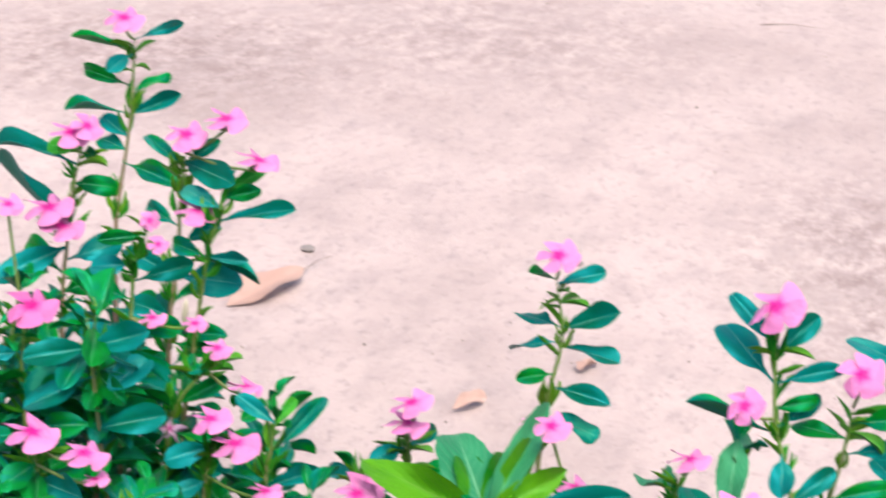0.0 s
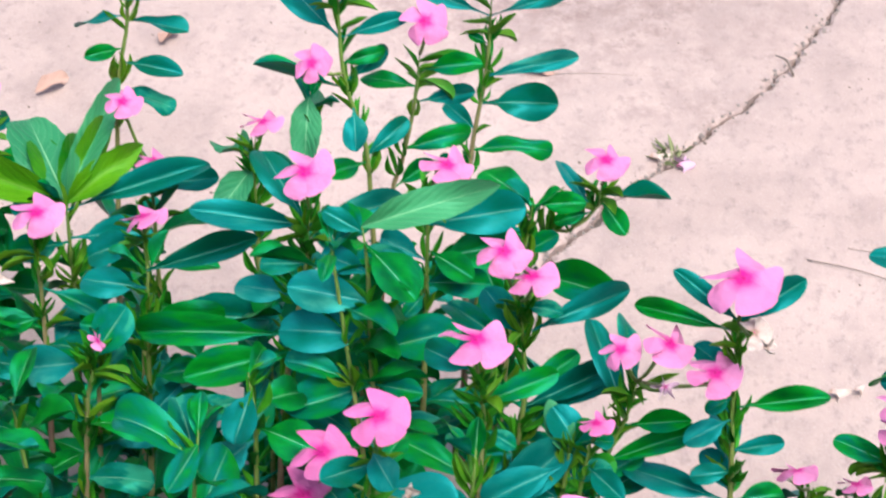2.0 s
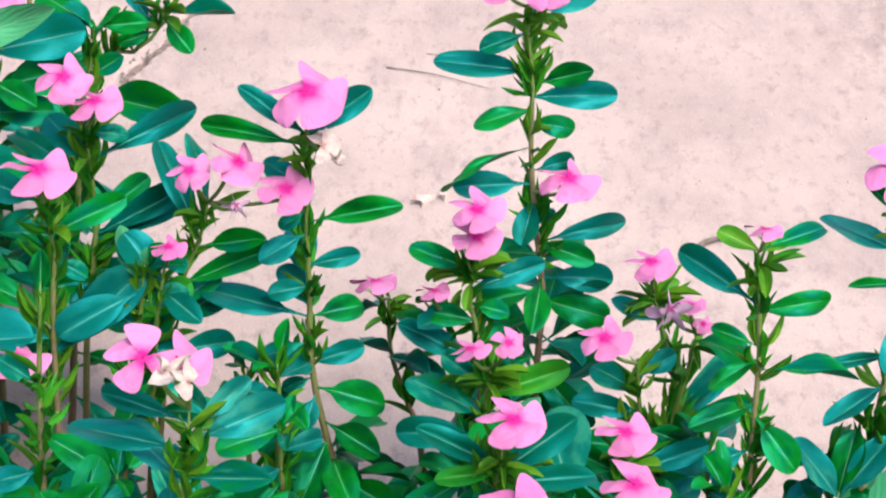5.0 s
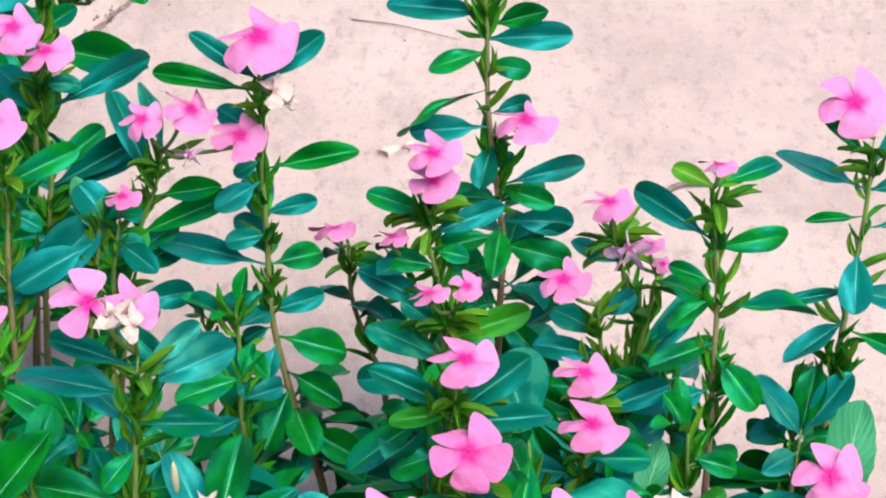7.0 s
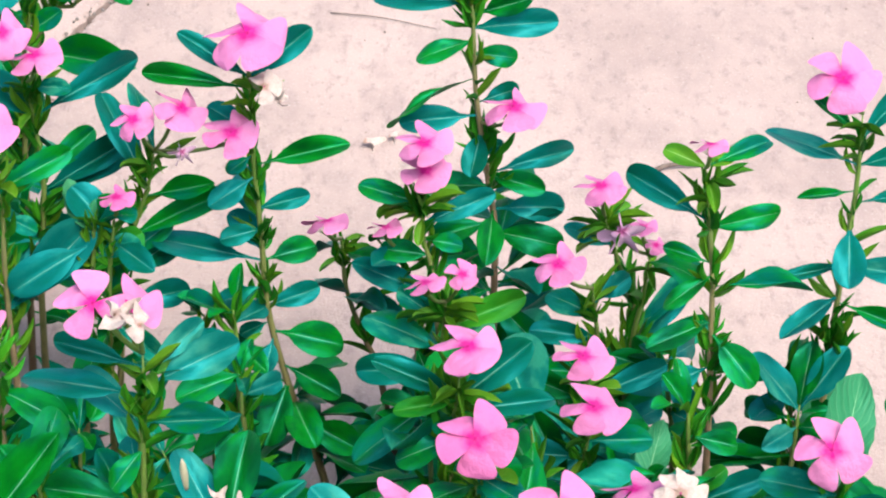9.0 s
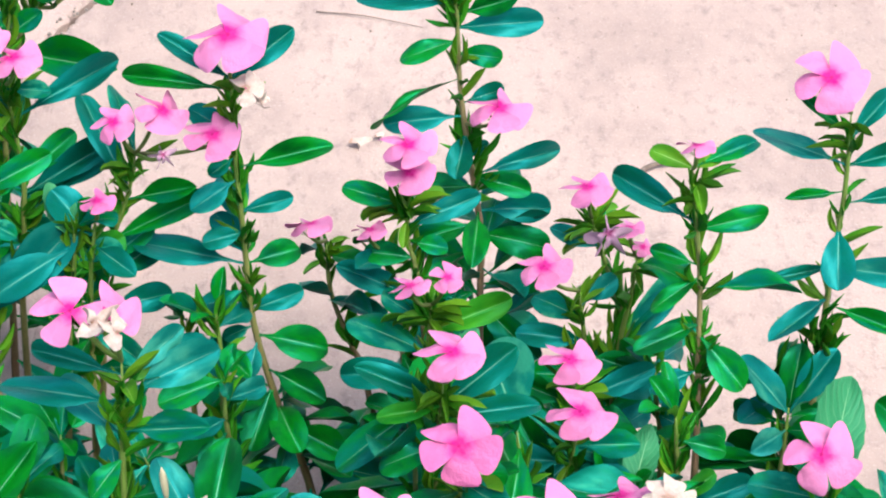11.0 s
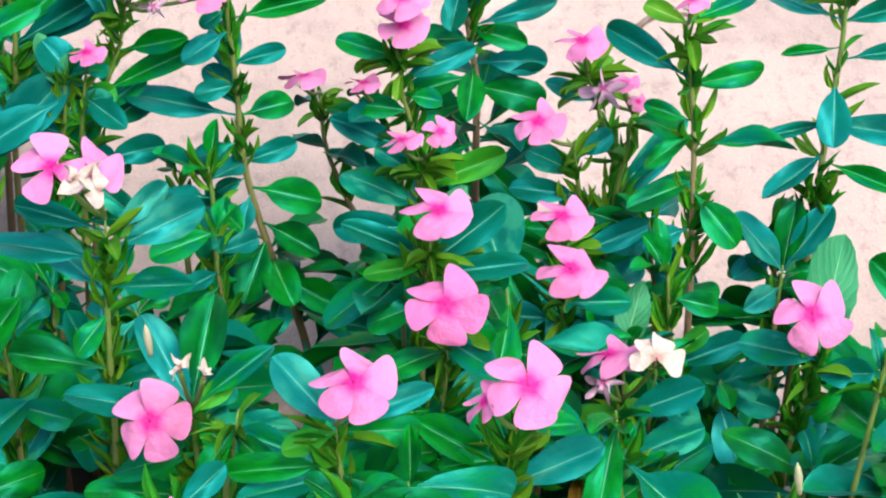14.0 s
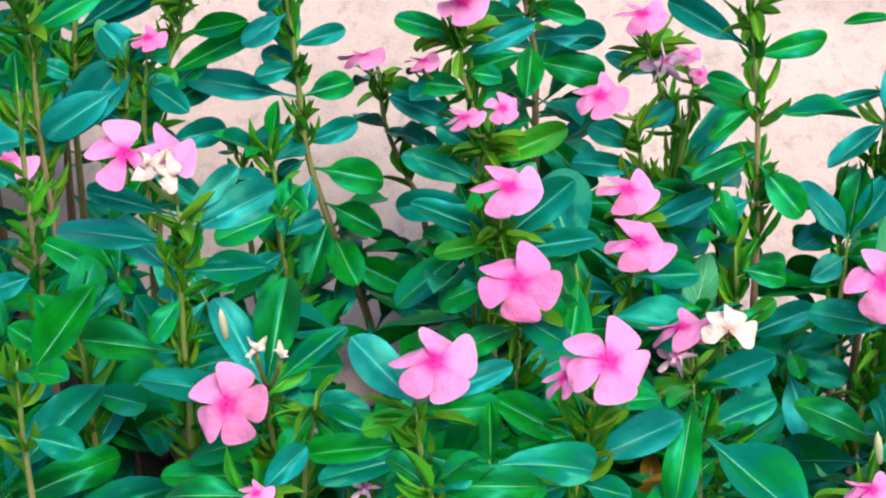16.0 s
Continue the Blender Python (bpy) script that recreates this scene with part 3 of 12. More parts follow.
def slab(name, side, label):
    """One half of the cracked concrete: flat on top, with broken edges that go down."""
    far = 8.0 * side
    steps = [0.0]
    while steps[-1] < 10:
        steps.append(steps[-1] + (0.006 if steps[-1] < 2.3 else 0.15))
    cols = [0, 0.004, 0.02, 0.08, 0.14, 0.2, 0.26, 0.32, 0.5, 1.0, 2.0, 4.0, 8.0]
    bm = bmesh.new()
    grid = []
    for s in steps:
        row = []
        y0 = bed_edge(-0.42) + s
        edge = crack_side(y0, side)
        low = -0.004 - 0.004 * abs(noise.noise((y0 * 40, side, 9)))
        row.append(bm.verts.new((edge - side * 0.001, y0, -0.05)))
        for c in cols:
            x = edge + side * c
            y = y0 + (bed_edge(x) - bed_edge(-0.42)) * max(0.0, 1 - s / 0.35)
            row.append(bm.verts.new((x, y, low if c == 0 else (-0.001 if c == 0.004 else 0.0))))
        grid.append(row)
    for a, b in zip(grid, grid[1:]):
        for i in range(len(a) - 1):
            q = (a[i], a[i + 1], b[i + 1], b[i])
            bm.faces.new(q if side > 0 else q[::-1])
    front = [bm.verts.new((v.co.x, v.co.y - 0.001, -0.055)) for v in grid[0][1:]]
    for i in range(len(front) - 1):
        bm.faces.new((grid[0][i + 1], grid[0][i + 2], front[i + 1], front[i]))
    bmesh.ops.recalc_face_normals(bm, faces=bm.faces[:])
    for f in bm.faces:
        if abs(f.normal.z) > 0.7 and f.normal.z < 0:
            f.normal_flip()
    return tagged(new(name, mesh_of(name, bm, CONCRETE, False)), label, "pavement", "", "structure")


slab("pavement_1", -1, "pale worn concrete slab, dusty and stained")
slab("pavement_2", 1, "pale worn concrete slab beyond a long crack")


def strip_in_crack():
    bm = bmesh.new()
    last = None
    for i in range(260):
        y = 0.3 + i * 0.012
        x = crack_x(y)
        z = -0.013 + 0.005 * noise.noise((y * 60, 1, 1))
        pair = [bm.verts.new((x - 0.04, y, z)), bm.verts.new((x + 0.04, y, z + 0.003 * noise.noise((y * 80, 5, 1))))]
        if last:
            bm.faces.new((last[0], last[1], pair[1], pair[0]))
        last = pair
    return tagged(new("crack_soil", mesh_of("crack_soil", bm, speckled_material("crack_dirt", (0.06, 0.05, 0.045), (0.18, 0.15, 0.13), 90))), "dark dirt that fills the crack", "soil", "", "structure")


strip_in_crack()


def crumbs(name, mat, places, label, category):
    """Many small broken bits lying on the ground, in one mesh."""
    bm = bmesh.new()
    r = random.Random(name)
    for x, y, size in places:
        vs = []
        for k in range(6):
            a = k * 1.047 + r.uniform(-0.3, 0.3)
            vs.append(bm.verts.new((x + math.cos(a) * size * r.uniform(0.6, 1.1), y + math.sin(a) * size * r.uniform(0.6, 1.1), -0.0005)))
        top = [bm.verts.new((x + (v.co.x - x) * 0.6, y + (v.co.y - y) * 0.6, size * r.uniform(0.5, 0.9))) for v in vs]
        bm.faces.new(top)
        for k in range(6):
            bm.faces.new((vs[k], vs[(k + 1) % 6], top[(k + 1) % 6], top[k]))
    return tagged(new(name, mesh_of(name, bm, mat, False)), label, category, "", "stuff")


rc = random.Random(4)
crumbs("crack_rubble", CRUMB, [(crack_x(y) + rc.gauss(0, 0.006), y, rc.uniform(0.0008, 0.0028)) for y in [rc.uniform(0.75, 1.9) for _ in range(240)]],
       "grey crumbs of broken concrete along the crack", "rubble")
crumbs("grit", BARK, [(rc.uniform(-2.2, 0.7), rc.uniform(0.6, 2.9), abs(rc.gauss(0.0004, 0.0006)) + 0.0005) for _ in range(900)],
       "fine dark grit scattered over the concrete", "grit")


# ---------------------------------------------------------------- the planted bed
plant = periwinkle("tall upright periwinkle with three pink flowers",
           [(0.046, 0.190, -0.015), (0.048, 0.190, 0.187), (0.049, 0.190, 0.225), (0.036, 0.190, 0.331), (0.033, 0.190, 0.398), (0.026, 0.190, 0.450)],
           leaves=[(0.99, 12, 20, 0.047, 0.023, 52, "blue"), (0.96, -148, -4, 0.033, 0.016, -44), (0.90, -173, 10, 0.062, 0.019, -52, "blue"),
                   (0.88, 3, 16, 0.040, 0.018, 52), (0.86, -8, 9, 0.054, 0.020, 52, "blue"), (0.84, -156, -1, 0.039, 0.016, -44), (0.82, -18, 3, 0.028, 0.016, 48),
                   (0.78, -153, -3, 0.066, 0.014, -8), (0.74, 8, 19, 0.029, 0.014, 48, "blue"), (0.72, -166, 4, 0.052, 0.021, -48, "blue")] +
                  [(0.69, -105, -22, 0.033, 0.019, -8, "blue"), (0.62, 6, 18, 0.060, 0.015, 44, "blue"), (0.62, -24, -2, 0.040, 0.017, 40),
                   (0.56, -7, 9, 0.048, 0.021, 44, "blue"), (0.52, -20, 0, 0.046, 0.025, 40), (0.54, -158, -2, 0.046, 0.020, -40), (0.65, 26, 30, 0.016, 0.009, 36),
                   (0.58, 155, 30, 0.025, 0.014, -40, "blue"), (0.43, -7, 9, 0.051, 0.024, 40), (0.42, -157, -4, 0.041, 0.023, -36)],
           flowers=[(0.009, 0.170, 0.481, -110, 32, 0.038, "pink", 40), (0.038, 0.170, 0.477, -60, 32, 0.034, "pink", 22), (0.059, 0.170, 0.339, -55, 8, 0.043, "pink", 200)], seed=1, spikes=1.4)

foliage(plant, 0, [(15, 125, 9, 50, 21, 24), (15, 281, 38, 46, 19, 22), (17, 199, 46, 60, 27, -39), (17, 35, 45, 45, 18, -24), (22, 281, 12, 49, 18, -23), (22, 102, -3, 49, 17, 28), (27, 44, 39, 48, 18, -14), (27, 210, 45, 60, 24, 28), (31, 121, 38, 57, 23, 7), (31, 269, 35, 45, 18, -27), (35, 193, 8, 59, 24, 23), (35, 14, 12, 55, 20, -38), (40, 304, -12, 57, 23, 40), (40, 131, 40, 61, 23, 1), (44, 31, 16, 54, 25, -42), (44, 238, 41, 61, 27, 26)])
foliage(plant, 90, [(34, 200, 29, 50, 24, -8), (36, 337, 23, 46, 25, -1), (38, 114, 5, 56, 19, 27), (40, 251, 0, 47, 21, 0), (42, 28, 5, 52, 23, -24), (44, 165, 26, 49, 19, 16), (46, 302, 3, 52, 21, -19), (48, 79, 14, 48, 25, 21), (50, 216, -6, 48, 23, 9), (52, 353, 18, 48, 20, -30), (54, 130, -10, 49, 25, -17), (56, 267, 0, 48, 21, -10), (58, 44, 2, 54, 24, 10), (60, 181, 3, 48, 24, -18)])
plant = periwinkle("low leafy periwinkle with two pink flowers",
           [(0.024, 0.155, -0.015), (0.007, 0.140, 0.222), (0.001, 0.140, 0.257), (0.000, 0.140, 0.295)],
           leaves=[(0.97, 173, 18, 0.042, 0.017, -48), (0.84, -178, 13, 0.032, 0.018, -48), (0.92, 10, 20, 0.051, 0.017, 48, "blue"),
                   (0.73, 170, 21, 0.059, 0.020, -48, "blue"), (0.88, -14, 3, 0.026, 0.015, 44), (0.68, 15, 25, 0.029, 0.017, 44)],
           flowers=[(0.002, 0.120, 0.345, -90, 10, 0.037, "pink", 0), (0.003, 0.120, 0.325, -80, 20, 0.033, "pink", 54)], seed=2, tuft=3)
foliage(plant, 1, [(17, 261, 30, 46, 20, -16), (17, 70, 19, 57, 21, -6), (22, 6, 16, 66, 27, -19), (22, 140, 10, 45, 17, -10), (30, 61, -23, 56, 22, -31), (30, 279, 26, 55, 21, 33), (36, 262, -13, 52, 23, 18), (36, 355, 12, 54, 25, 0), (43, 278, 10, 63, 27, 35), (43, 77, -8, 60, 23, 17), (47, 25, -2, 50, 23, 17), (47, 131, 37, 65, 28, 34), (54, 112, -5, 45, 17, 32), (54, 285, 39, 46, 18, -24)])

plant = periwinkle("low leafy periwinkle with one pink flower",
           [(-0.016, 0.200, -0.015), (-0.031, 0.180, 0.119), (-0.037, 0.180, 0.138), (-0.051, 0.180, 0.187), (-0.053, 0.180, 0.231)],
           leaves=[(0.95, -52, 30, 0.044, 0.018, 16), (0.96, 118, -18, 0.038, 0.015, 20, "blue"), (0.82, -124, 36, 0.046, 0.019, -8, "blue"), (0.80, -53, 30, 0.044, 0.018, 4)],
           flowers=[(-0.062, 0.160, 0.259, 95, 20, 0.031, "pink", 10)], seed=3)
foliage(plant, 2, [(17, 134, -20, 57, 20, 28), (17, 294, 50, 50, 20, 28), (25, 230, 40, 47, 20, 20), (25, 21, 32, 59, 25, -17), (31, 339, 41, 54, 24, 35), (31, 163, 8, 53, 24, 32), (40, 34, 4, 58, 23, 7), (40, 243, 26, 57, 26, 30), (53, 345, -18, 63, 28, -8)])
plant = periwinkle("low leafy periwinkle with one pink flower",
           [(0.006, 0.163, -0.015), (-0.005, 0.150, 0.171), (-0.010, 0.150, 0.209), (-0.015, 0.150, 0.246)],
           leaves=[(1.00, 123, -9, 0.036, 0.014, 12), (0.98, -123, 15, 0.038, 0.018, -36, "blue")],
           flowers=[(-0.023, 0.130, 0.275, 90, 10, 0.024, "pink", 30)], seed=4)
foliage(plant, 3, [(14, 107, 5, 47, 22, 25), (14, 294, 15, 61, 23, -27), (22, 223, 35, 64, 29, -26), (22, 33, 30, 51, 23, 32), (29, 301, -12, 59, 24, -34), (29, 139, 16, 65, 25, 34), (39, 47, 6, 63, 26, -6), (39, 217, 36, 48, 17, -38), (47, 96, 31, 58, 23, 5), (47, 288, -20, 64, 24, 22), (54, 272, 47, 45, 20, 39), (54, 17, 47, 44, 20, -8), (63, 292, -11, 62, 25, -31), (63, 53, 34, 44, 17, -18), (67, 37, -21, 53, 19, -28), (67, 288, -16, 55, 23, 23)])
foliage(plant, 19, [(76, 148, 6, 55, 19, -7), (76, 0, 37, 49, 20, -39)])
plant = periwinkle("tall upright periwinkle with one pink flower and a faded one",
           [(-0.060, 0.127, -0.015), (-0.069, 0.130, 0.065), (-0.088, 0.130, 0.140), (-0.100, 0.130, 0.207), (-0.102, 0.130, 0.273), (-0.104, 0.130, 0.321), (-0.104, 0.130, 0.388)],
           leaves=[(0.98, -178, 13, 0.067, 0.016, -48), (1.00, 25, 28, 0.049, 0.019, 48, "blue"), (1.00, 160, 26, 0.051, 0.015, -44, "blue"),
                   (0.84, 3, 16, 0.062, 0.018, 48), (0.76, 2, 16, 0.034, 0.014, 48, "blue"), (0.66, 179, 15, 0.073, 0.023, -48, "blue"), (0.66, 6, 18, 0.036, 0.021, 48),
                   (0.57, 6, 19, 0.036, 0.017, 48, "blue"), (0.52, -16, 1, 0.048, 0.027, 44), (0.41, -111, -27, 0.045, 0.026, -16)] +
                  [(0.90, 160, 26, 0.032, 0.018, -44, "blue"), (0.82, -141, -11, 0.035, 0.020, -40, "blue"), (0.86, -140, -11, 0.020, 0.012, -36),
                   (0.60, -161, 0, 0.033, 0.019, -44, "blue"), (0.45, -29, -8, 0.045, 0.023, 32), (0.72, -160, 0, 0.027, 0.016, -44, "blue"),
                   (0.72, 112, 45, 0.045, 0.025, -12, "blue"), (0.68, 137, 39, 0.033, 0.019, -28, "blue"), (0.54, -152, -7, 0.022, 0.012, -40),
                   (0.51, -103, -26, 0.028, 0.016, -8, "blue")],
           flowers=[(-0.102, 0.110, 0.431, -85, 12, 0.053, "pink", 290), (-0.092, 0.095, 0.403, -88, 35, 0.022, "faded", 0), (-0.084, 0.098, 0.391, -88, 70, 0.013, "withered")], seed=5, spikes=1.4)
foliage(plant, 4, [(38, 41, -19, 43, 18, 48), (33, -16, -23, 45, 25, 40), (40, -126, 23, 41, 16, -48)])
foliage(plant, 4, [(15, 226, 44, 65, 23, -3), (15, 41, 43, 65, 24, -3), (19, 281, -9, 57, 22, 35), (19, 109, 35, 61, 22, 10), (24, 1, -9, 63, 30, 31), (24, 219, 15, 50, 22, -25), (32, 133, -3, 65, 26, -28), (32, 272, -2, 47, 20, -42)])
foliage(plant, 95, [(22, 40, 17, 55, 24, -13), (24, 177, -4, 48, 19, -9), (26, 314, 20, 53, 20, -9), (28, 91, 23, 60, 19, 16), (30, 228, 12, 48, 26, 30), (33, 5, 15, 48, 21, -15), (35, 142, -9, 47, 21, 2), (37, 279, 25, 47, 25, 20), (39, 56, -6, 60, 23, -17), (41, 193, 31, 49, 25, 26)])
plant = periwinkle("low leafy periwinkle with three pink flowers and a faded one",
           [(-0.216, 0.114, -0.015), (-0.193, 0.130, 0.225), (-0.184, 0.130, 0.270), (-0.170, 0.130, 0.311), (-0.165, 0.130, 0.335)],
           leaves=[(0.92, 124, 41, 0.070, 0.020, -16, "blue"), (1.00, 112, 44, 0.049, 0.014, -4), (0.90, -2, 13, 0.047, 0.017, 48), (0.81, 12, 22, 0.066, 0.018, 48),
                   (0.76, 23, 30, 0.037, 0.016, 44), (0.77, 174, 19, 0.024, 0.014, -44, "blue"), (0.72, 22, 29, 0.046, 0.025, 44),
                   (0.65, 4, 17, 0.045, 0.020, 44, "blue")],
           flowers=[(-0.174, 0.110, 0.371, -120, 25, 0.028, "pink", 20), (-0.144, 0.110, 0.379, -20, 34, 0.036, "pink", 130), (-0.115, 0.110, 0.361, -80, 18, 0.036, "pink", 60), (-0.144, 0.095, 0.357, -85, 24, 0.012, "dull")], seed=6)
foliage(plant, 5, [(16, 207, 25, 50, 20, 22), (16, 66, -5, 52, 23, 19), (21, 308, 17, 59, 26, -20), (21, 153, 38, 62, 24, -34), (28, 46, -10, 54, 23, -18), (28, 250, -10, 65, 28, -12)])
plant = periwinkle("low leafy periwinkle with one pink flower",
           [(-0.211, 0.080, -0.015), (-0.198, 0.100, 0.234), (-0.195, 0.100, 0.269), (-0.189, 0.100, 0.307)],
           leaves=[(0.96, 141, 32, 0.039, 0.025, -28, "blue"), (0.94, -51, 6, 0.039, 0.019, 36, "blue")],
           flowers=[(-0.184, 0.080, 0.335, -79, 5, 0.023, "deep")], seed=7)
foliage(plant, 6, [(14, 156, 2, 46, 16, 1), (14, 331, -20, 45, 16, -6), (22, 236, 46, 49, 21, -9), (22, 27, 39, 65, 25, -30), (26, 296, 19, 62, 26, -11), (26, 110, -21, 56, 21, 15), (33, 32, -3, 57, 25, 17), (33, 218, 14, 49, 22, 19), (39, 139, 32, 47, 17, -1), (39, 332, 32, 45, 19, 32), (45, 245, 9, 57, 26, 37), (45, 69, -20, 54, 24, 12), (54, 296, -16, 44, 16, 23), (54, 151, 4, 47, 21, -35), (58, 92, 40, 63, 24, -7), (58, 275, 47, 52, 19, -27)])
foliage(plant, 22, [(64, 133, 17, 44, 20, 16), (64, 341, 26, 55, 20, 34), (72, 255, 5, 62, 22, 11), (72, 59, -9, 45, 17, -13), (75, 310, 2, 47, 17, 31), (75, 91, 39, 52, 24, -3)])
plant = periwinkle("low leafy periwinkle with one pink flower",
           [(-0.318, 0.329, -0.015), (-0.268, 0.340, 0.283), (-0.244, 0.340, 0.313), (-0.222, 0.340, 0.333), (-0.218, 0.340, 0.356)],
           leaves=[(0.97, -50, -12, 0.034, 0.019, 28), (0.98, -14, 6, 0.054, 0.011, 12), (0.94, 138, 34, 0.048, 0.014, -28, "blue"), (0.94, -148, -4, 0.029, 0.013, -48)],
           flowers=[(-0.213, 0.320, 0.387, -80, 14, 0.034, "pink", 130)], seed=8)
foliage(plant, 7, [(16, 95, -6, 60, 28, -24), (20, 190, 25, 45, 18, 16), (20, 29, 43, 55, 23, -30), (23, 294, 46, 55, 23, 19), (29, 28, 13, 47, 17, 34), (32, 121, 48, 48, 18, 22), (32, 268, 32, 51, 20, -28), (38, 189, 6, 53, 22, -18), (38, 351, -17, 46, 19, -12), (44, 306, -20, 60, 21, -30), (44, 106, 31, 52, 21, 39)])
plant = periwinkle("low leafy periwinkle, glossy green, without flowers",
           [(-0.296, 0.305, -0.015), (-0.274, 0.300, 0.270), (-0.265, 0.300, 0.326), (-0.260, 0.300, 0.357)],
           leaves=[(1.00, 160, 25, 0.047, 0.027, -48), (1.00, -1, 13, 0.037, 0.018, 52), (0.86, -20, 1, 0.087, 0.031, 44), (0.89, 23, 27, 0.030, 0.017, 48),
                   (0.94, -157, 0, 0.035, 0.017, -48)], seed=9, tuft=0)
foliage(plant, 8, [(14, 322, -7, 60, 22, 1), (21, 29, 3, 64, 26, -40), (25, 4, -16, 46, 19, 33), (25, 154, -19, 48, 20, -41), (29, 85, 5, 64, 27, -34), (29, 252, 21, 57, 26, -37), (36, 171, 50, 47, 22, -32), (36, 25, -7, 60, 25, -38), (40, 310, 9, 52, 21, 41), (40, 76, 35, 57, 22, -6), (45, 347, 22, 51, 19, 24), (45, 202, 36, 45, 18, 18), (50, 94, 47, 53, 21, -11), (50, 281, 25, 63, 23, 29), (56, 163, 46, 65, 31, 9), (56, 337, -9, 44, 18, 9)])
foliage(plant, 24, [(63, 266, -15, 47, 17, 5), (63, 80, 42, 59, 22, 18), (68, 348, -21, 55, 23, -27), (68, 168, 34, 58, 22, -41)])
plant = periwinkle("tall upright periwinkle with one pink flower",
           [(-0.341, 0.468, -0.015), (-0.334, 0.450, 0.259), (-0.331, 0.450, 0.314), (-0.320, 0.450, 0.383), (-0.317, 0.450, 0.439)],
           leaves=[(0.86, 6, 17, 0.071, 0.015, 48, "blue"), (0.81, -5, 11, 0.059, 0.031, 52, "blue"), (0.72, 2, 15, 0.062, 0.013, 16),
                   (0.76, 153, 27, 0.032, 0.016, -40, "blue"), (0.68, 174, 17, 0.027, 0.015, -48), (0.97, 14, 20, 0.063, 0.013, 52, "blue"),
                   (0.97, 175, 16, 0.066, 0.016, -56, "blue"), (0.92, 175, 17, 0.017, 0.009, -48)],
           flowers=[(-0.305, 0.430, 0.47, -75, 17, 0.036, "pink", 160)], seed=10, spikes=0.6)
foliage(plant, 9, [(14, 212, 37, 49, 21, -29), (14, 7, -6, 55, 26, 42), (18, 294, -4, 57, 25, -4), (18, 128, -15, 59, 26, 41), (25, 10, -15, 45, 21, -17), (25, 235, -1, 52, 22, -5), (27, 111, -8, 63, 25, -39), (27, 324, 24, 55, 23, 30)])
plant = periwinkle("tall upright periwinkle with one pink flower",
           [(-0.411, 0.409, -0.015), (-0.383, 0.390, 0.276), (-0.373, 0.390, 0.326), (-0.363, 0.390, 0.375), (-0.358, 0.390, 0.420)],
           leaves=[(0.94, -175, 12, 0.042, 0.016, -52), (0.97, 2, 15, 0.047, 0.019, 52), (0.91, 5, 17, 0.045, 0.014, 52, "blue"), (0.82, 10, 19, 0.051, 0.018, 52),
                   (0.74, 33, 31, 0.038, 0.016, 44)],
           flowers=[(-0.35, 0.370, 0.456, -85, 38, 0.036, "pink", 90)], seed=11, spikes=0.6)
foliage(plant, 10, [(15, 189, 19, 54, 20, 1), (15, 31, 27, 51, 18, 41), (20, 267, -24, 58, 24, -37), (20, 92, -23, 48, 20, -5), (25, 15, 25, 58, 24, -19), (25, 220, 38, 66, 29, -16), (28, 110, 5, 46, 21, -10), (28, 294, -25, 65, 24, 34), (33, 185, 22, 53, 23, -19), (33, 18, 47, 46, 20, -32), (37, 295, -12, 45, 19, -4), (37, 112, -15, 48, 21, -32)])
plant = periwinkle("tall upright periwinkle with two pink flowers",
           [(-0.377, 0.369, -0.015), (-0.388, 0.360, 0.293), (-0.392, 0.360, 0.359), (-0.407, 0.360, 0.413), (-0.410, 0.360, 0.477)],
           leaves=[(0.93, 150, 27, 0.065, 0.027, -44, "blue"), (0.98, 44, 32, 0.040, 0.019, 48, "blue"), (0.99, 150, 26, 0.051, 0.016, -40, "blue"),
                   (0.93, 14, 21, 0.051, 0.016, 56, "blue"), (0.89, 10, 19, 0.032, 0.013, 56), (0.74, 37, 32, 0.040, 0.017, 48, "blue"),
                   (0.73, -141, -7, 0.035, 0.020, -48), (0.82, -73, -22, 0.037, 0.021, 0, "blue"), (0.85, -173, 10, 0.069, 0.015, -12),
                   (0.86, 38, 31, 0.040, 0.015, 48, "blue")],
           flowers=[(-0.408, 0.340, 0.511, -115, 32, 0.043, "pink", 50), (-0.425, 0.340, 0.431, -100, 40, 0.030, "pink", 60)], seed=12, spikes=0.6)
foliage(plant, 11, [(14, 158, 3, 47, 18, 26), (14, 336, -13, 59, 27, -37), (19, 247, 5, 59, 27, -40), (19, 96, 13, 45, 16, 41), (23, 311, -2, 53, 23, -28), (23, 127, -12, 59, 27, -8), (26, 58, -23, 54, 24, 39), (26, 252, 2, 65, 26, 16), (31, 131, 13, 49, 22, 0), (31, 334, 7, 45, 18, -23), (35, 204, 16, 61, 23, 16), (35, 32, 1, 45, 19, -38), (39, 301, 47, 50, 20, 38), (39, 143, 2, 48, 18, 21), (44, 26, 1, 50, 19, -41), (44, 198, 49, 45, 21, 0)])
plant = periwinkle("leafy shoot with a pale crinkled leaf",
           [(-0.454, 0.353, -0.015), (-0.437, 0.360, 0.296), (-0.433, 0.360, 0.335), (-0.433, 0.360, 0.393)],
           leaves=[(0.83, 150, -11, 0.050, 0.031, -52), (1.00, -84, -36, 0.056, 0.024, 0, "pale"), (0.97, 91, -11, 0.061, 0.020, 4, "pale")], seed=13, tuft=0)
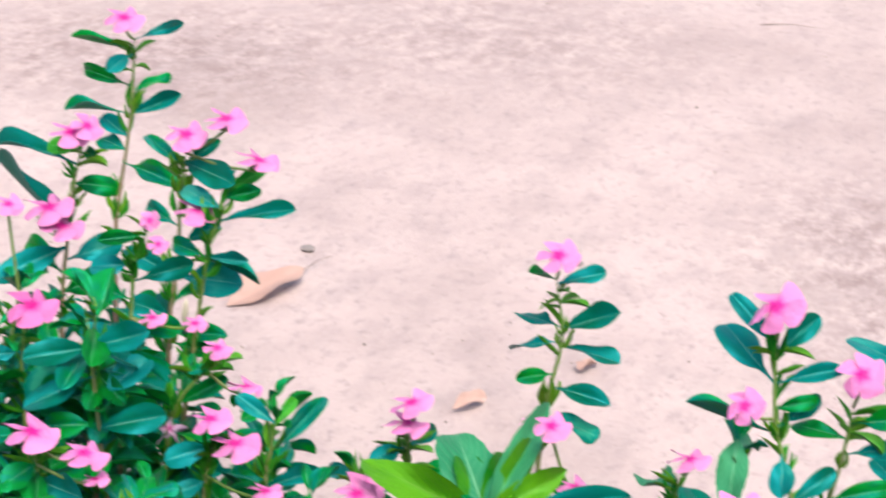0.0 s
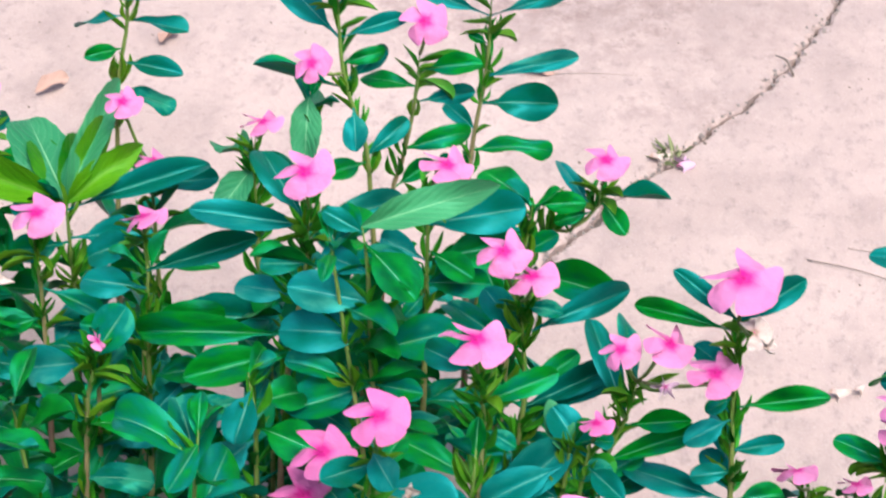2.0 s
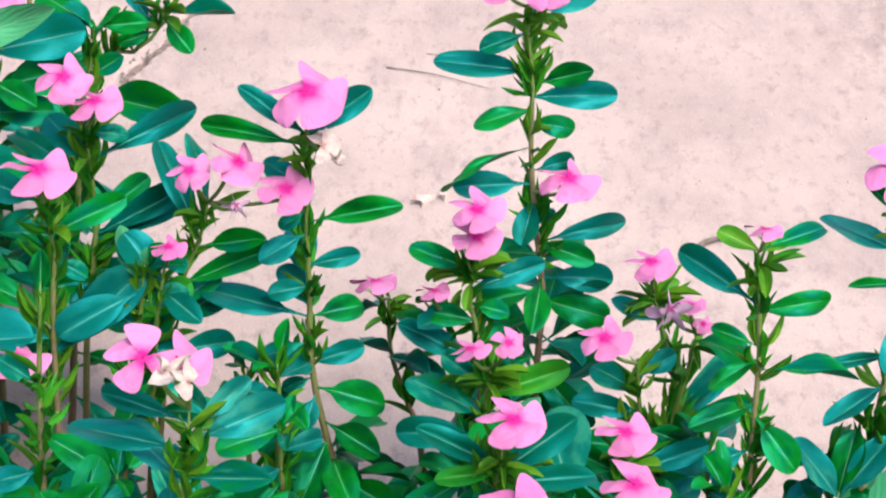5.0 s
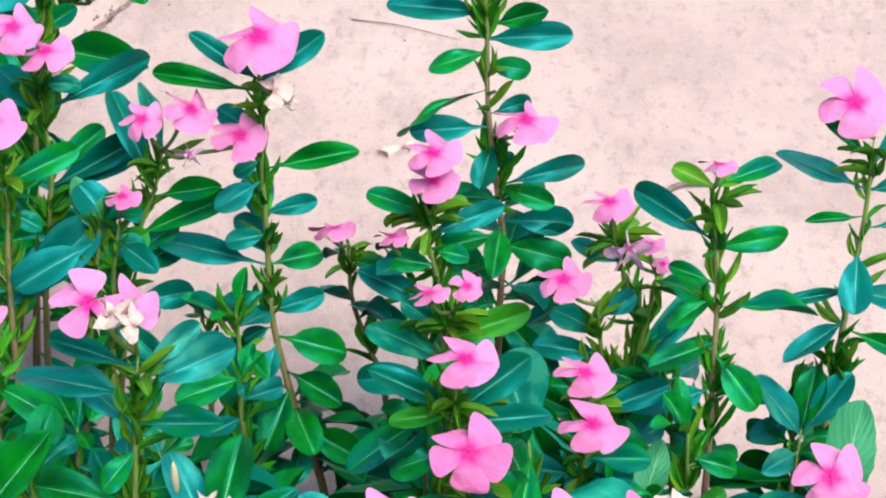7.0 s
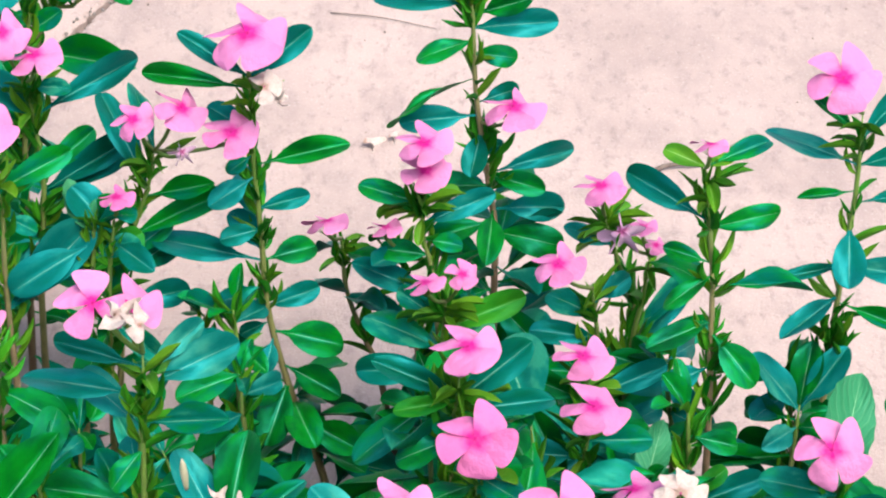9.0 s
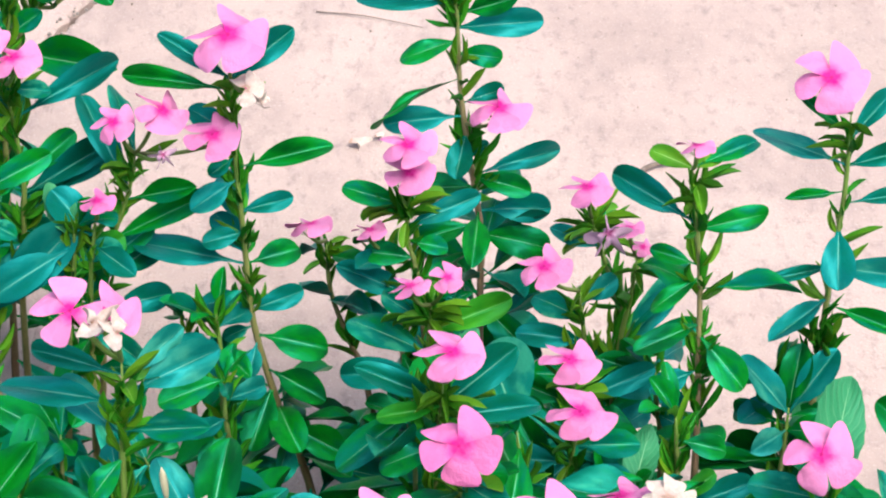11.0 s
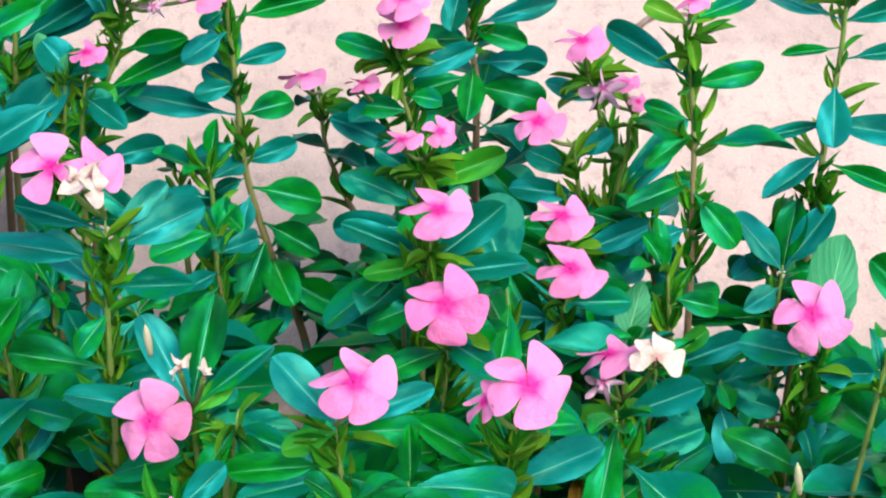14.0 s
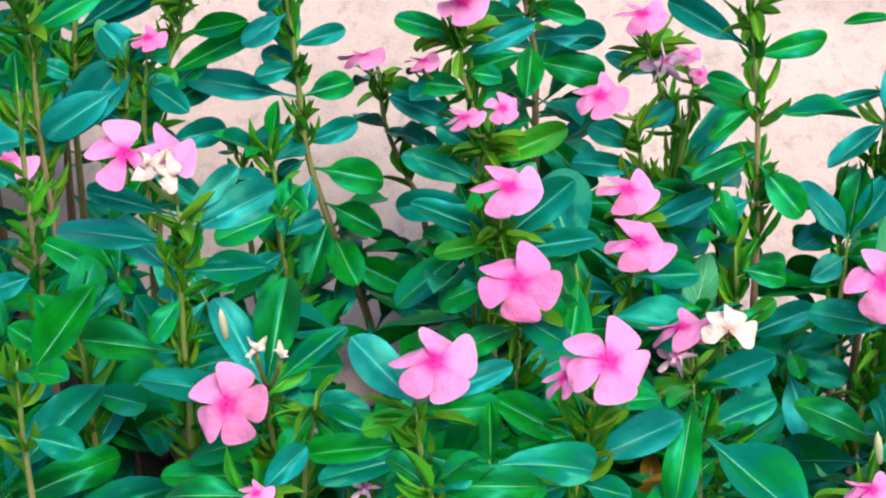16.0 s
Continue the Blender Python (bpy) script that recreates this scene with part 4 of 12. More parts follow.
foliage(plant, 12, [(15, 128, -8, 63, 23, -23), (15, 305, 15, 60, 23, -17), (19, 223, -4, 57, 21, 31), (19, 83, 37, 62, 27, 38), (25, 327, 32, 63, 26, -6), (25, 144, -1, 52, 19, 27), (30, 80, 31, 59, 22, 15), (30, 241, -10, 54, 22, -21), (33, 153, 12, 53, 20, -22), (33, 345, -20, 48, 21, 38), (38, 247, -14, 65, 29, 28), (38, 152, -10, 63, 29, -11), (44, 351, 29, 65, 25, 10), (44, 170, 2, 57, 25, -13), (47, 267, -16, 44, 17, -19), (53, 129, 38, 54, 19, -14)])
foliage(plant, 28, [(58, 244, 2, 50, 19, -18), (58, 52, -22, 48, 19, -35)])
plant = periwinkle("low leafy periwinkle with one pink flower",
           [(-0.467, 0.341, -0.015), (-0.476, 0.360, 0.300), (-0.478, 0.360, 0.329), (-0.473, 0.360, 0.358)],
           leaves=[(0.95, 130, -12, 0.074, 0.024, -20, "pale"), (0.92, -110, -18, 0.055, 0.023, -24, "pale")],
           flowers=[(-0.463, 0.340, 0.381, 86, 2, 0.033, "pink")], seed=14)
foliage(plant, 13, [(15, 104, -6, 65, 28, 13), (15, 305, 5, 51, 22, -32), (19, 209, 35, 52, 22, -29), (19, 50, -13, 56, 24, -32), (25, 319, 5, 48, 23, -5), (25, 133, 27, 57, 21, 7), (31, 31, 14, 46, 17, -4), (31, 207, 13, 49, 18, 27), (34, 105, -16, 45, 18, -34), (34, 282, 15, 55, 22, -1), (41, 123, 28, 59, 28, -6), (41, 314, 22, 50, 20, -20), (46, 283, 19, 51, 20, 37), (46, 66, -22, 52, 19, -25), (51, 70, 32, 56, 23, 29), (51, 178, 47, 52, 22, 23)])
foliage(plant, 29, [(56, 97, 45, 57, 23, -13), (56, 270, -10, 50, 22, -30), (61, 181, -15, 50, 19, -30), (61, 0, 25, 60, 23, 12), (68, 290, 17, 65, 23, -8), (68, 100, 45, 50, 23, -37)])
plant = periwinkle("low leafy periwinkle with one pink flower",
           [(-0.331, 0.232, -0.015), (-0.325, 0.250, 0.328), (-0.324, 0.250, 0.365), (-0.321, 0.250, 0.394)],
           leaves=[(0.84, 7, 18, 0.068, 0.034, 52), (0.80, -7, 9, 0.045, 0.024, 48), (0.76, 157, 27, 0.060, 0.028, -36), (0.69, 173, 18, 0.057, 0.027, -48, "pale"),
                   (0.84, 171, 20, 0.039, 0.021, -44, "blue"), (0.64, 17, 25, 0.039, 0.022, 52, "blue"), (0.91, 3, 15, 0.068, 0.032, 52, "blue"),
                   (0.82, -174, 10, 0.050, 0.029, -52), (0.78, -118, -17, 0.023, 0.013, -28), (0.80, 31, 31, 0.042, 0.024, 48), (0.86, -30, -4, 0.039, 0.022, 40)],
           flowers=[(-0.307, 0.230, 0.422, -35, 22, 0.037, "pink", 130)], seed=15)
foliage(plant, 14, [(13, 298, -24, 47, 22, 15), (13, 118, -7, 63, 25, 17), (19, 340, -19, 49, 21, -12), (19, 195, 23, 57, 23, 31), (26, 132, 29, 48, 18, 0), (26, 243, -16, 64, 23, -3), (30, 176, -12, 53, 25, -12), (30, 346, 37, 49, 19, 34), (33, 284, 35, 46, 19, -32), (33, 65, -22, 64, 29, 37), (38, 17, -22, 55, 20, 29), (38, 171, 33, 57, 24, 16), (43, 58, 24, 44, 17, -13), (43, 257, 20, 58, 22, 27), (49, 148, 25, 64, 25, -9), (49, 42, 26, 66, 25, -15)])
foliage(plant, 30, [(54, 248, -12, 51, 23, 19), (54, 107, 18, 46, 18, 33), (57, 356, 16, 52, 21, 34), (57, 179, -25, 53, 23, -29)])
plant = periwinkle("tall upright periwinkle with one pink flower",
           [(-0.429, 0.184, -0.015), (-0.415, 0.190, 0.223), (-0.407, 0.190, 0.289), (-0.395, 0.190, 0.354), (-0.391, 0.190, 0.402)],
           leaves=[(0.97, -171, 8, 0.079, 0.022, -56, "blue"), (0.97, 10, 20, 0.066, 0.022, 52, "blue"), (0.97, 139, 33, 0.068, 0.027, -28, "blue"),
                   (0.83, -14, 4, 0.045, 0.026, 48), (0.84, -172, 8, 0.046, 0.023, -52, "blue"), (0.76, -167, 5, 0.112, 0.027, -48), (0.72, -160, 0, 0.073, 0.027, -48),
                   (0.90, -164, 4, 0.031, 0.018, -52), (0.78, -15, 4, 0.074, 0.042, 48), (0.73, -149, -6, 0.077, 0.033, -48), (0.65, -122, -19, 0.054, 0.031, -36),
                   (0.64, -23, -3, 0.054, 0.029, 36)],
           flowers=[(-0.388, 0.170, 0.441, -88, 22, 0.041, "pink", 30)], seed=16, spikes=1.4)
foliage(plant, 15, [(14, 147, 24, 54, 21, 11), (14, 322, 0, 44, 16, 20), (19, 241, 42, 65, 29, 14), (19, 71, 22, 45, 17, -23), (23, 326, 7, 61, 26, 38), (23, 131, 48, 50, 23, 24), (29, 43, 10, 47, 17, 17), (29, 209, 38, 60, 25, 35), (33, 161, 12, 54, 19, -30), (33, 330, 3, 49, 20, 13), (38, 260, 34, 55, 24, 27), (38, 38, -18, 49, 18, -41), (43, 354, 46, 46, 21, -29), (43, 152, -12, 58, 20, 2), (49, 53, -22, 47, 19, 19), (49, 216, -23, 54, 20, 14)])
plant = periwinkle("tall upright periwinkle with one pink flower",
           [(-0.265, 0.180, -0.015), (-0.254, 0.170, 0.189), (-0.247, 0.170, 0.250), (-0.243, 0.170, 0.295), (-0.247, 0.170, 0.361)],
           leaves=[(0.93, 19, 25, 0.077, 0.019, 48, "blue"), (0.93, 147, 32, 0.040, 0.023, -36, "blue"), (0.78, 16, 25, 0.072, 0.019, 48, "blue"),
                   (0.80, -166, 4, 0.031, 0.018, -48), (0.99, -10, 7, 0.028, 0.014, 48), (0.72, 42, 38, 0.035, 0.020, 40), (0.68, -160, -1, 0.034, 0.019, -48),
                   (0.81, 30, 32, 0.045, 0.018, 40), (0.77, 17, 25, 0.068, 0.024, 44, "blue"), (0.68, -144, -10, 0.027, 0.016, -40, "blue")],
           flowers=[(-0.237, 0.150, 0.393, -80, 4, 0.039, "pink", 175), (-0.255, 0.150, 0.409, -70, 20, 0.037, "pink", 125)], seed=17, spikes=1.4)
foliage(plant, 16, [(15, 216, 28, 50, 22, -33), (15, 17, 31, 45, 17, 0), (18, 301, 50, 65, 23, 26), (18, 108, 15, 56, 26, 12)])
plant = periwinkle("tall upright periwinkle with one pink flower",
           [(-0.264, 0.099, -0.015), (-0.258, 0.080, 0.252), (-0.254, 0.080, 0.322), (-0.258, 0.080, 0.363)],
           leaves=[(1.00, 174, 18, 0.039, 0.022, -48, "blue"), (0.94, 15, 24, 0.051, 0.018, 48), (0.78, 168, 22, 0.072, 0.023, -40),
                   (0.70, 30, 34, 0.079, 0.031, 40, "blue"), (0.73, -179, 13, 0.028, 0.016, -44, "blue"), (0.89, -26, -5, 0.024, 0.014, 36)],
           flowers=[(-0.256, 0.060, 0.4, -88, 1, 0.046, "pink", 180)], seed=18, spikes=1.4)
foliage(plant, 17, [(15, 81, -6, 55, 24, -15), (15, 310, 40, 59, 27, -22), (20, 200, 26, 57, 26, 28), (20, 25, -25, 49, 23, -23), (27, 315, 22, 64, 24, -25), (27, 124, 6, 59, 24, -33), (32, 32, 36, 56, 25, 4), (38, 175, -11, 63, 25, -19), (38, 322, -14, 53, 21, 29)])
plant = periwinkle("low leafy periwinkle with one pink flower",
           [(-0.314, -0.003, -0.015), (-0.306, -0.020, 0.316), (-0.304, -0.020, 0.348), (-0.301, -0.020, 0.374)],
           leaves=[(0.98, -62, 3, 0.036, 0.021, 24, "blue"), (0.96, -125, 15, 0.039, 0.021, -44, "blue")],
           flowers=[(-0.294, -0.040, 0.407, -92, 22, 0.039, "deep", 90)], seed=19)
foliage(plant, 18, [(15, 207, 50, 55, 21, -30), (15, 21, 0, 50, 19, -33), (19, 280, -20, 57, 21, 4), (19, 127, 35, 53, 21, -34), (26, 43, -3, 53, 24, 28), (26, 238, -8, 61, 26, 19), (31, 127, -17, 47, 20, -41), (31, 300, -16, 54, 22, 0), (35, 246, -7, 63, 22, -10), (35, 57, -5, 47, 17, -18), (40, 316, 26, 54, 19, -24), (40, 159, -17, 59, 21, 0), (46, 26, -19, 54, 20, -18), (46, 198, 22, 54, 25, 15), (50, 108, 4, 58, 25, 38), (50, 316, 19, 64, 30, -24)])
foliage(plant, 34, [(56, 213, -9, 61, 23, 2), (56, 7, -1, 61, 25, -20), (63, 311, 26, 65, 25, 0), (63, 123, -20, 53, 24, -29), (66, 70, -5, 55, 22, -10), (66, 225, 8, 51, 23, 40), (71, 144, -22, 56, 22, -15), (71, 333, 3, 52, 20, -19), (78, 217, 25, 65, 27, 18), (82, 306, 9, 54, 22, 7), (82, 199, -8, 50, 20, -16), (88, 69, 46, 47, 19, 2), (88, 252, -15, 49, 20, -29)])
plant = periwinkle("low leafy periwinkle with three pink flowers and a faded one",
           [(-0.360, 0.054, -0.015), (-0.352, 0.050, 0.258), (-0.350, 0.050, 0.297)],
           leaves=[(0.97, -53, 7, 0.039, 0.022, 32), (0.90, 0, 37, 0.060, 0.034, 52), (0.90, 0, 17, 0.089, 0.036, 8, "blue")],
           flowers=[(-0.346, 0.030, 0.326, -85, 15, 0.042, "deep", 200), (-0.359, 0.030, 0.291, -62, 15, 0.044, "deep"), (-0.288, 0.015, 0.310, -73, 22, 0.018, "withered"), (-0.272, 0.030, 0.284, 82, 7, 0.042, "pink")], seed=20)
foliage(plant, 19, [(16, 252, 23, 64, 29, 31), (16, 67, 6, 57, 27, -33), (21, 357, -1, 54, 25, -14), (21, 198, 35, 53, 22, -35), (28, 68, 27, 46, 18, 16), (28, 244, -23, 48, 21, 30), (33, 170, -2, 44, 16, 12), (33, 340, -14, 57, 24, 5), (40, 257, 27, 64, 30, 7), (40, 40, 21, 52, 21, -5), (49, 2, -25, 47, 20, -16), (49, 185, 15, 60, 27, -37), (54, 49, -20, 54, 24, -34), (54, 217, 25, 50, 19, -38), (58, 112, -23, 55, 24, 2), (58, 307, -16, 47, 18, -9)])
foliage(plant, 35, [(65, 204, 17, 49, 22, 12), (65, 9, -11, 54, 23, -8), (74, 314, -3, 51, 22, -34), (74, 159, 3, 50, 23, -9), (80, 53, -9, 46, 21, 17), (80, 250, 16, 56, 26, 18), (84, 314, -6, 52, 23, 36), (90, 260, -23, 47, 17, -22)])
plant = periwinkle("tall upright periwinkle, glossy green, without flowers and faded ones",
           [(-0.155, -0.212, -0.015), (-0.142, -0.200, 0.344), (-0.138, -0.200, 0.397), (-0.136, -0.200, 0.436)],
           leaves=[(0.98, 174, 19, 0.048, 0.014, -40, "blue"), (0.95, 14, 24, 0.053, 0.021, 44, "blue"), (0.97, 28, 34, 0.040, 0.013, 40, "blue"),
                   (0.90, -7, 8, 0.046, 0.018, 40), (0.94, 180, 14, 0.062, 0.019, -40, "blue"), (0.89, 152, 34, 0.045, 0.020, -28, "blue"),
                   (0.86, -130, -21, 0.026, 0.015, -32), (0.78, -180, 14, 0.053, 0.023, -36), (0.80, 2, 16, 0.039, 0.021, 40)],
           flowers=[(-0.1543, -0.220, 0.4815, -95, 34, 0.037, "torn", 100), (-0.1436, -0.235, 0.4846, -50, 45, 0.022, "withered"), (-0.131, -0.235, 0.4794, -71, 17, 0.018, "withered"), (-0.138, -0.222, 0.480, -60, 30, 0.038, "half", 8)], seed=21, spikes=1.4)
foliage(plant, 20, [(15, 111, 34, 55, 24, 1), (15, 292, -25, 55, 22, 7), (18, 213, -22, 49, 23, 20), (18, 53, -22, 63, 25, 0), (22, 318, 36, 52, 19, 36), (22, 158, 1, 54, 22, -26), (26, 94, -9, 49, 23, 33), (26, 273, 19, 61, 27, -32), (32, 204, 42, 48, 19, -11), (32, 357, 50, 54, 21, -40), (35, 281, 12, 66, 27, 21), (35, 107, 17, 49, 21, -27), (40, 358, 20, 64, 25, -33), (40, 201, 33, 45, 18, 15), (46, 169, 12, 65, 26, -21), (46, 274, -20, 63, 28, 23)])
foliage(plant, 36, [(50, 203, -3, 45, 18, -28), (50, 27, 42, 46, 21, 21), (54, 296, 30, 65, 23, -24), (54, 85, 33, 51, 18, 16), (60, 13, 39, 57, 24, -20)])
plant = periwinkle("leafy shoot with a pale crinkled leaf",
           [(-0.234, 0.080, -0.015), (-0.212, 0.100, 0.231), (-0.206, 0.100, 0.267), (-0.202, 0.100, 0.306)],
           leaves=[(0.96, 124, 43, 0.040, 0.019, -16, "pale"), (0.90, 13, 23, 0.032, 0.017, 44), (0.85, 168, 22, 0.035, 0.020, -44, "blue"),
                   (0.78, 0, 14, 0.034, 0.019, 48, "blue"), (0.94, -145, -10, 0.060, 0.027, -36, "blue"), (0.87, 23, 30, 0.040, 0.021, 44, "fresh")], seed=22, tuft=0)
foliage(plant, 21, [(14, 228, -16, 66, 28, -13), (14, 50, 47, 64, 25, 8), (23, 351, -21, 64, 29, 8), (23, 145, 39, 51, 21, 37), (28, 99, 21, 56, 22, 38), (28, 283, 47, 51, 22, -30)])
plant = periwinkle("low leafy periwinkle with one pink flower",
           [(0.123, 0.115, -0.015), (0.133, 0.130, 0.156), (0.138, 0.130, 0.203), (0.126, 0.130, 0.245), (0.116, 0.130, 0.282)],
           leaves=[(0.63, 30, 34, 0.058, 0.018, 36, "blue"), (0.60, 10, 22, 0.063, 0.021, 44), (0.66, 32, 35, 0.069, 0.017, 32), (0.57, 163, 26, 0.037, 0.021, -44),
                   (0.92, 171, 20, 0.035, 0.014, -48, "blue"), (0.97, 37, 36, 0.021, 0.011, 28)],
           flowers=[(0.111, 0.110, 0.319, -170, 8, 0.033, "pink", 20)], seed=23, tuft=3)
foliage(plant, 22, [(17, 277, 7, 46, 19, -31), (17, 89, -8, 48, 20, -40), (20, 11, 30, 53, 21, -37), (20, 195, 24, 61, 26, 40), (27, 115, 25, 52, 20, -35), (27, 302, 19, 54, 22, 12), (33, 204, -10, 51, 19, -34), (33, 357, 18, 45, 20, -14), (40, 284, 16, 51, 19, -33), (40, 100, 37, 61, 23, 4), (48, 292, 36, 45, 20, 40), (48, 206, 15, 62, 29, 21)])
plant = periwinkle("low leafy periwinkle with two pink flowers and a faded one",
           [(0.122, 0.099, -0.015), (0.133, 0.100, 0.190), (0.139, 0.100, 0.235), (0.143, 0.100, 0.273)],
           leaves=[(0.98, -52, 29, 0.044, 0.018, -4)],
           flowers=[(0.121, 0.065, 0.316, -100, 19, 0.020, "dull"), (0.135, 0.080, 0.309, 176, 2, 0.020, "pink"), (0.144, 0.080, 0.295, -101, 19, 0.014, "pink")], seed=24)
foliage(plant, 23, [(17, 190, 25, 66, 24, 22), (17, 36, 29, 47, 21, -5), (24, 316, 47, 47, 20, -5), (24, 158, -19, 51, 22, 29), (28, 40, 3, 51, 23, 36), (28, 238, -20, 51, 18, 14), (37, 159, -5, 66, 29, 36), (37, 321, -13, 46, 17, -2), (44, 250, 50, 47, 21, 3), (44, 76, -5, 49, 21, 12), (49, 346, 8, 50, 23, -21), (49, 150, 9, 52, 20, -4), (58, 74, 36, 66, 27, 6), (58, 238, -8, 53, 20, -17)])
plant = periwinkle("low leafy periwinkle with one pink flower",
           [(0.119, 0.094, -0.015), (0.112, 0.080, 0.197), (0.109, 0.080, 0.233), (0.106, 0.080, 0.262)],
           leaves=[(0.92, 164, 26, 0.034, 0.020, -44), (0.86, -178, 13, 0.044, 0.018, -48, "blue"), (0.82, -21, -3, 0.033, 0.019, 44), (0.76, -172, 7, 0.040, 0.022, -44),
                   (0.96, 23, 30, 0.029, 0.016, 40, "blue")],
           flowers=[(0.083, 0.060, 0.296, -92, 18, 0.034, "pink", 60)], seed=25)
foliage(plant, 24, [(18, 190, 23, 49, 17, 38), (18, 342, 7, 50, 21, -32), (24, 290, 22, 55, 25, -27), (24, 93, -17, 52, 24, 11), (29, 353, -13, 53, 22, -36), (29, 189, -15, 56, 26, -39), (37, 107, 17, 49, 20, 0), (37, 290, -21, 55, 25, -18), (44, 204, 9, 62, 25, -24), (44, 10, -20, 58, 21, -34), (54, 288, -14, 61, 28, -11), (54, 126, 21, 48, 20, -4), (60, 2, 32, 52, 21, 26), (60, 216, 21, 60, 22, -41)])

plant = periwinkle("tall upright periwinkle with one pink flower",
           [(0.176, 0.020, -0.015), (0.173, 0.000, 0.198), (0.171, 0.000, 0.269), (0.169, 0.000, 0.328), (0.165, 0.000, 0.368), (0.161, 0.000, 0.407)],
           leaves=[(1.00, 12, 22, 0.042, 0.014, 44), (0.91, 160, 27, 0.057, 0.020, -44, "blue"), (0.90, 1, 14, 0.043, 0.016, 48), (0.84, 173, 19, 0.030, 0.012, -48),
                   (0.80, -5, 10, 0.059, 0.012, 12), (0.74, -155, -5, 0.043, 0.016, -36), (0.72, -51, -19, 0.041, 0.023, 32), (0.82, -147, -10, 0.035, 0.013, -32),
                   (1.00, 167, 22, 0.026, 0.013, -48, "young"), (1.00, 14, 23, 0.019, 0.011, 44, "young"), (0.66, -154, -6, 0.032, 0.018, -36, "blue")],
           flowers=[(0.160, -0.020, 0.436, 95, 17, 0.023, "pink")], seed=26, spikes=1.4)
foliage(plant, 25, [(13, 191, 33, 57, 25, -38), (13, 33, 23, 59, 27, 41), (18, 340, -23, 61, 28, -23), (18, 141, 38, 47, 22, -11)])
foliage(plant, 116, [(20, 40, -7, 58, 23, 28), (22, 177, 1, 52, 23, -9), (25, 314, -10, 49, 19, 26), (27, 91, 14, 46, 25, 24), (30, 228, 19, 48, 19, -15), (33, 5, 15, 57, 20, 8), (35, 142, -12, 47, 22, 27), (38, 279, 0, 51, 19, 27), (40, 56, -7, 48, 19, 2), (43, 193, -7, 55, 26, 4)])
plant = periwinkle("tall upright periwinkle with one pink flower",
           [(0.241, 0.034, -0.015), (0.246, 0.020, 0.265), (0.248, 0.020, 0.320), (0.251, 0.020, 0.376), (0.250, 0.020, 0.429)],
           leaves=[(0.92, 170, 21, 0.057, 0.017, -44, "blue"), (0.92, 1, 15, 0.035, 0.014, 44, "blue"), (0.88, -164, 2, 0.038, 0.009, -40),
                   (0.86, -1, 14, 0.045, 0.012, 44, "blue"), (0.82, -97, -25, 0.038, 0.022, 0, "blue"), (0.76, -163, 1, 0.045, 0.010, -36, "blue"),
                   (0.71, -143, -13, 0.049, 0.016, -24, "blue"), (0.70, -26, -5, 0.052, 0.014, 40), (0.76, -18, 1, 0.050, 0.019, 44, "blue"),
                   (0.97, 158, 28, 0.035, 0.011, -40), (0.96, 34, 33, 0.037, 0.013, 28, "blue")],
           flowers=[(0.233, 0.000, 0.465, -95, 25, 0.043, "pink", 270)], seed=27, spikes=1.4)
foliage(plant, 26, [(15, 203, 37, 48, 19, -11), (19, 280, 4, 59, 23, 21), (19, 169, 15, 64, 24, 17), (23, 279, -12, 52, 20, 1), (28, 161, -18, 61, 24, -37)])
foliage(plant, 117, [(20, 40, 0, 52, 20, -5), (22, 177, 0, 56, 20, 14), (25, 314, 25, 48, 21, 30), (28, 91, 26, 57, 19, -27), (31, 228, 5, 54, 21, 17), (34, 5, 5, 57, 19, -23), (37, 142, 13, 60, 22, -20), (40, 279, 27, 54, 19, 17), (43, 56, 11, 59, 20, 25)])
plant = periwinkle("low leafy periwinkle, glossy green, without flowers",
           [(0.223, -0.001, -0.015), (0.225, 0.000, 0.161), (0.226, 0.000, 0.198), (0.227, 0.000, 0.233)],
           leaves=[(0.98, 180, 58, 0.052, 0.021, -44, "blue"), (0.98, 56, 81, 0.045, 0.022, 20), (0.98, 0, 64, 0.051, 0.022, 60, "blue"), (0.95, 148, -4, 0.041, 0.018, -36),
                   (0.93, -121, 21, 0.038, 0.018, -40, "blue"), (0.93, -48, 30, 0.044, 0.022, 52), (0.93, 45, -21, 0.071, 0.033, 44, "pale")], seed=28, tuft=0)
foliage(plant, 27, [(14, 96, 10, 48, 19, -24), (14, 311, -15, 53, 20, -40), (22, 179, 49, 66, 24, 34), (22, 18, 25, 55, 21, -22), (32, 277, 22, 44, 17, 2), (32, 48, -23, 53, 23, 26), (39, 286, 33, 59, 22, 16), (39, 145, -10, 53, 24, -15), (48, 96, 9, 60, 24, 14), (48, 287, -3, 49, 19, 39), (53, 172, 37, 56, 24, 0), (63, 233, 35, 61, 28, -4), (63, 68, 43, 51, 24, 18), (70, 326, 34, 59, 23, 6), (70, 155, 38, 55, 25, 24), (79, 58, 39, 53, 23, -34)])
foliage(plant, 43, [(79, 218, -2, 49, 22, 11), (84, 159, -23, 58, 20, -36), (84, 335, -21, 63, 28, -1)])
plant = periwinkle("tall upright periwinkle with one pink flower",
           [(0.204, -0.135, -0.015), (0.220, -0.120, 0.201), (0.225, -0.120, 0.235), (0.231, -0.120, 0.269)],
           leaves=[(0.72, 36, 43, 0.034, 0.019, 24, "blue"), (0.69, 161, 31, 0.029, 0.017, -40), (1.00, 73, 50, 0.074, 0.028, 0, "pale"),
                   (0.99, 177, 17, 0.045, 0.022, -40), (0.95, -8, 7, 0.034, 0.019, 44, "blue")],
           flowers=[(0.221, -0.140, 0.317, -95, 30, 0.042, "pink", 95)], seed=29, spikes=1.4)
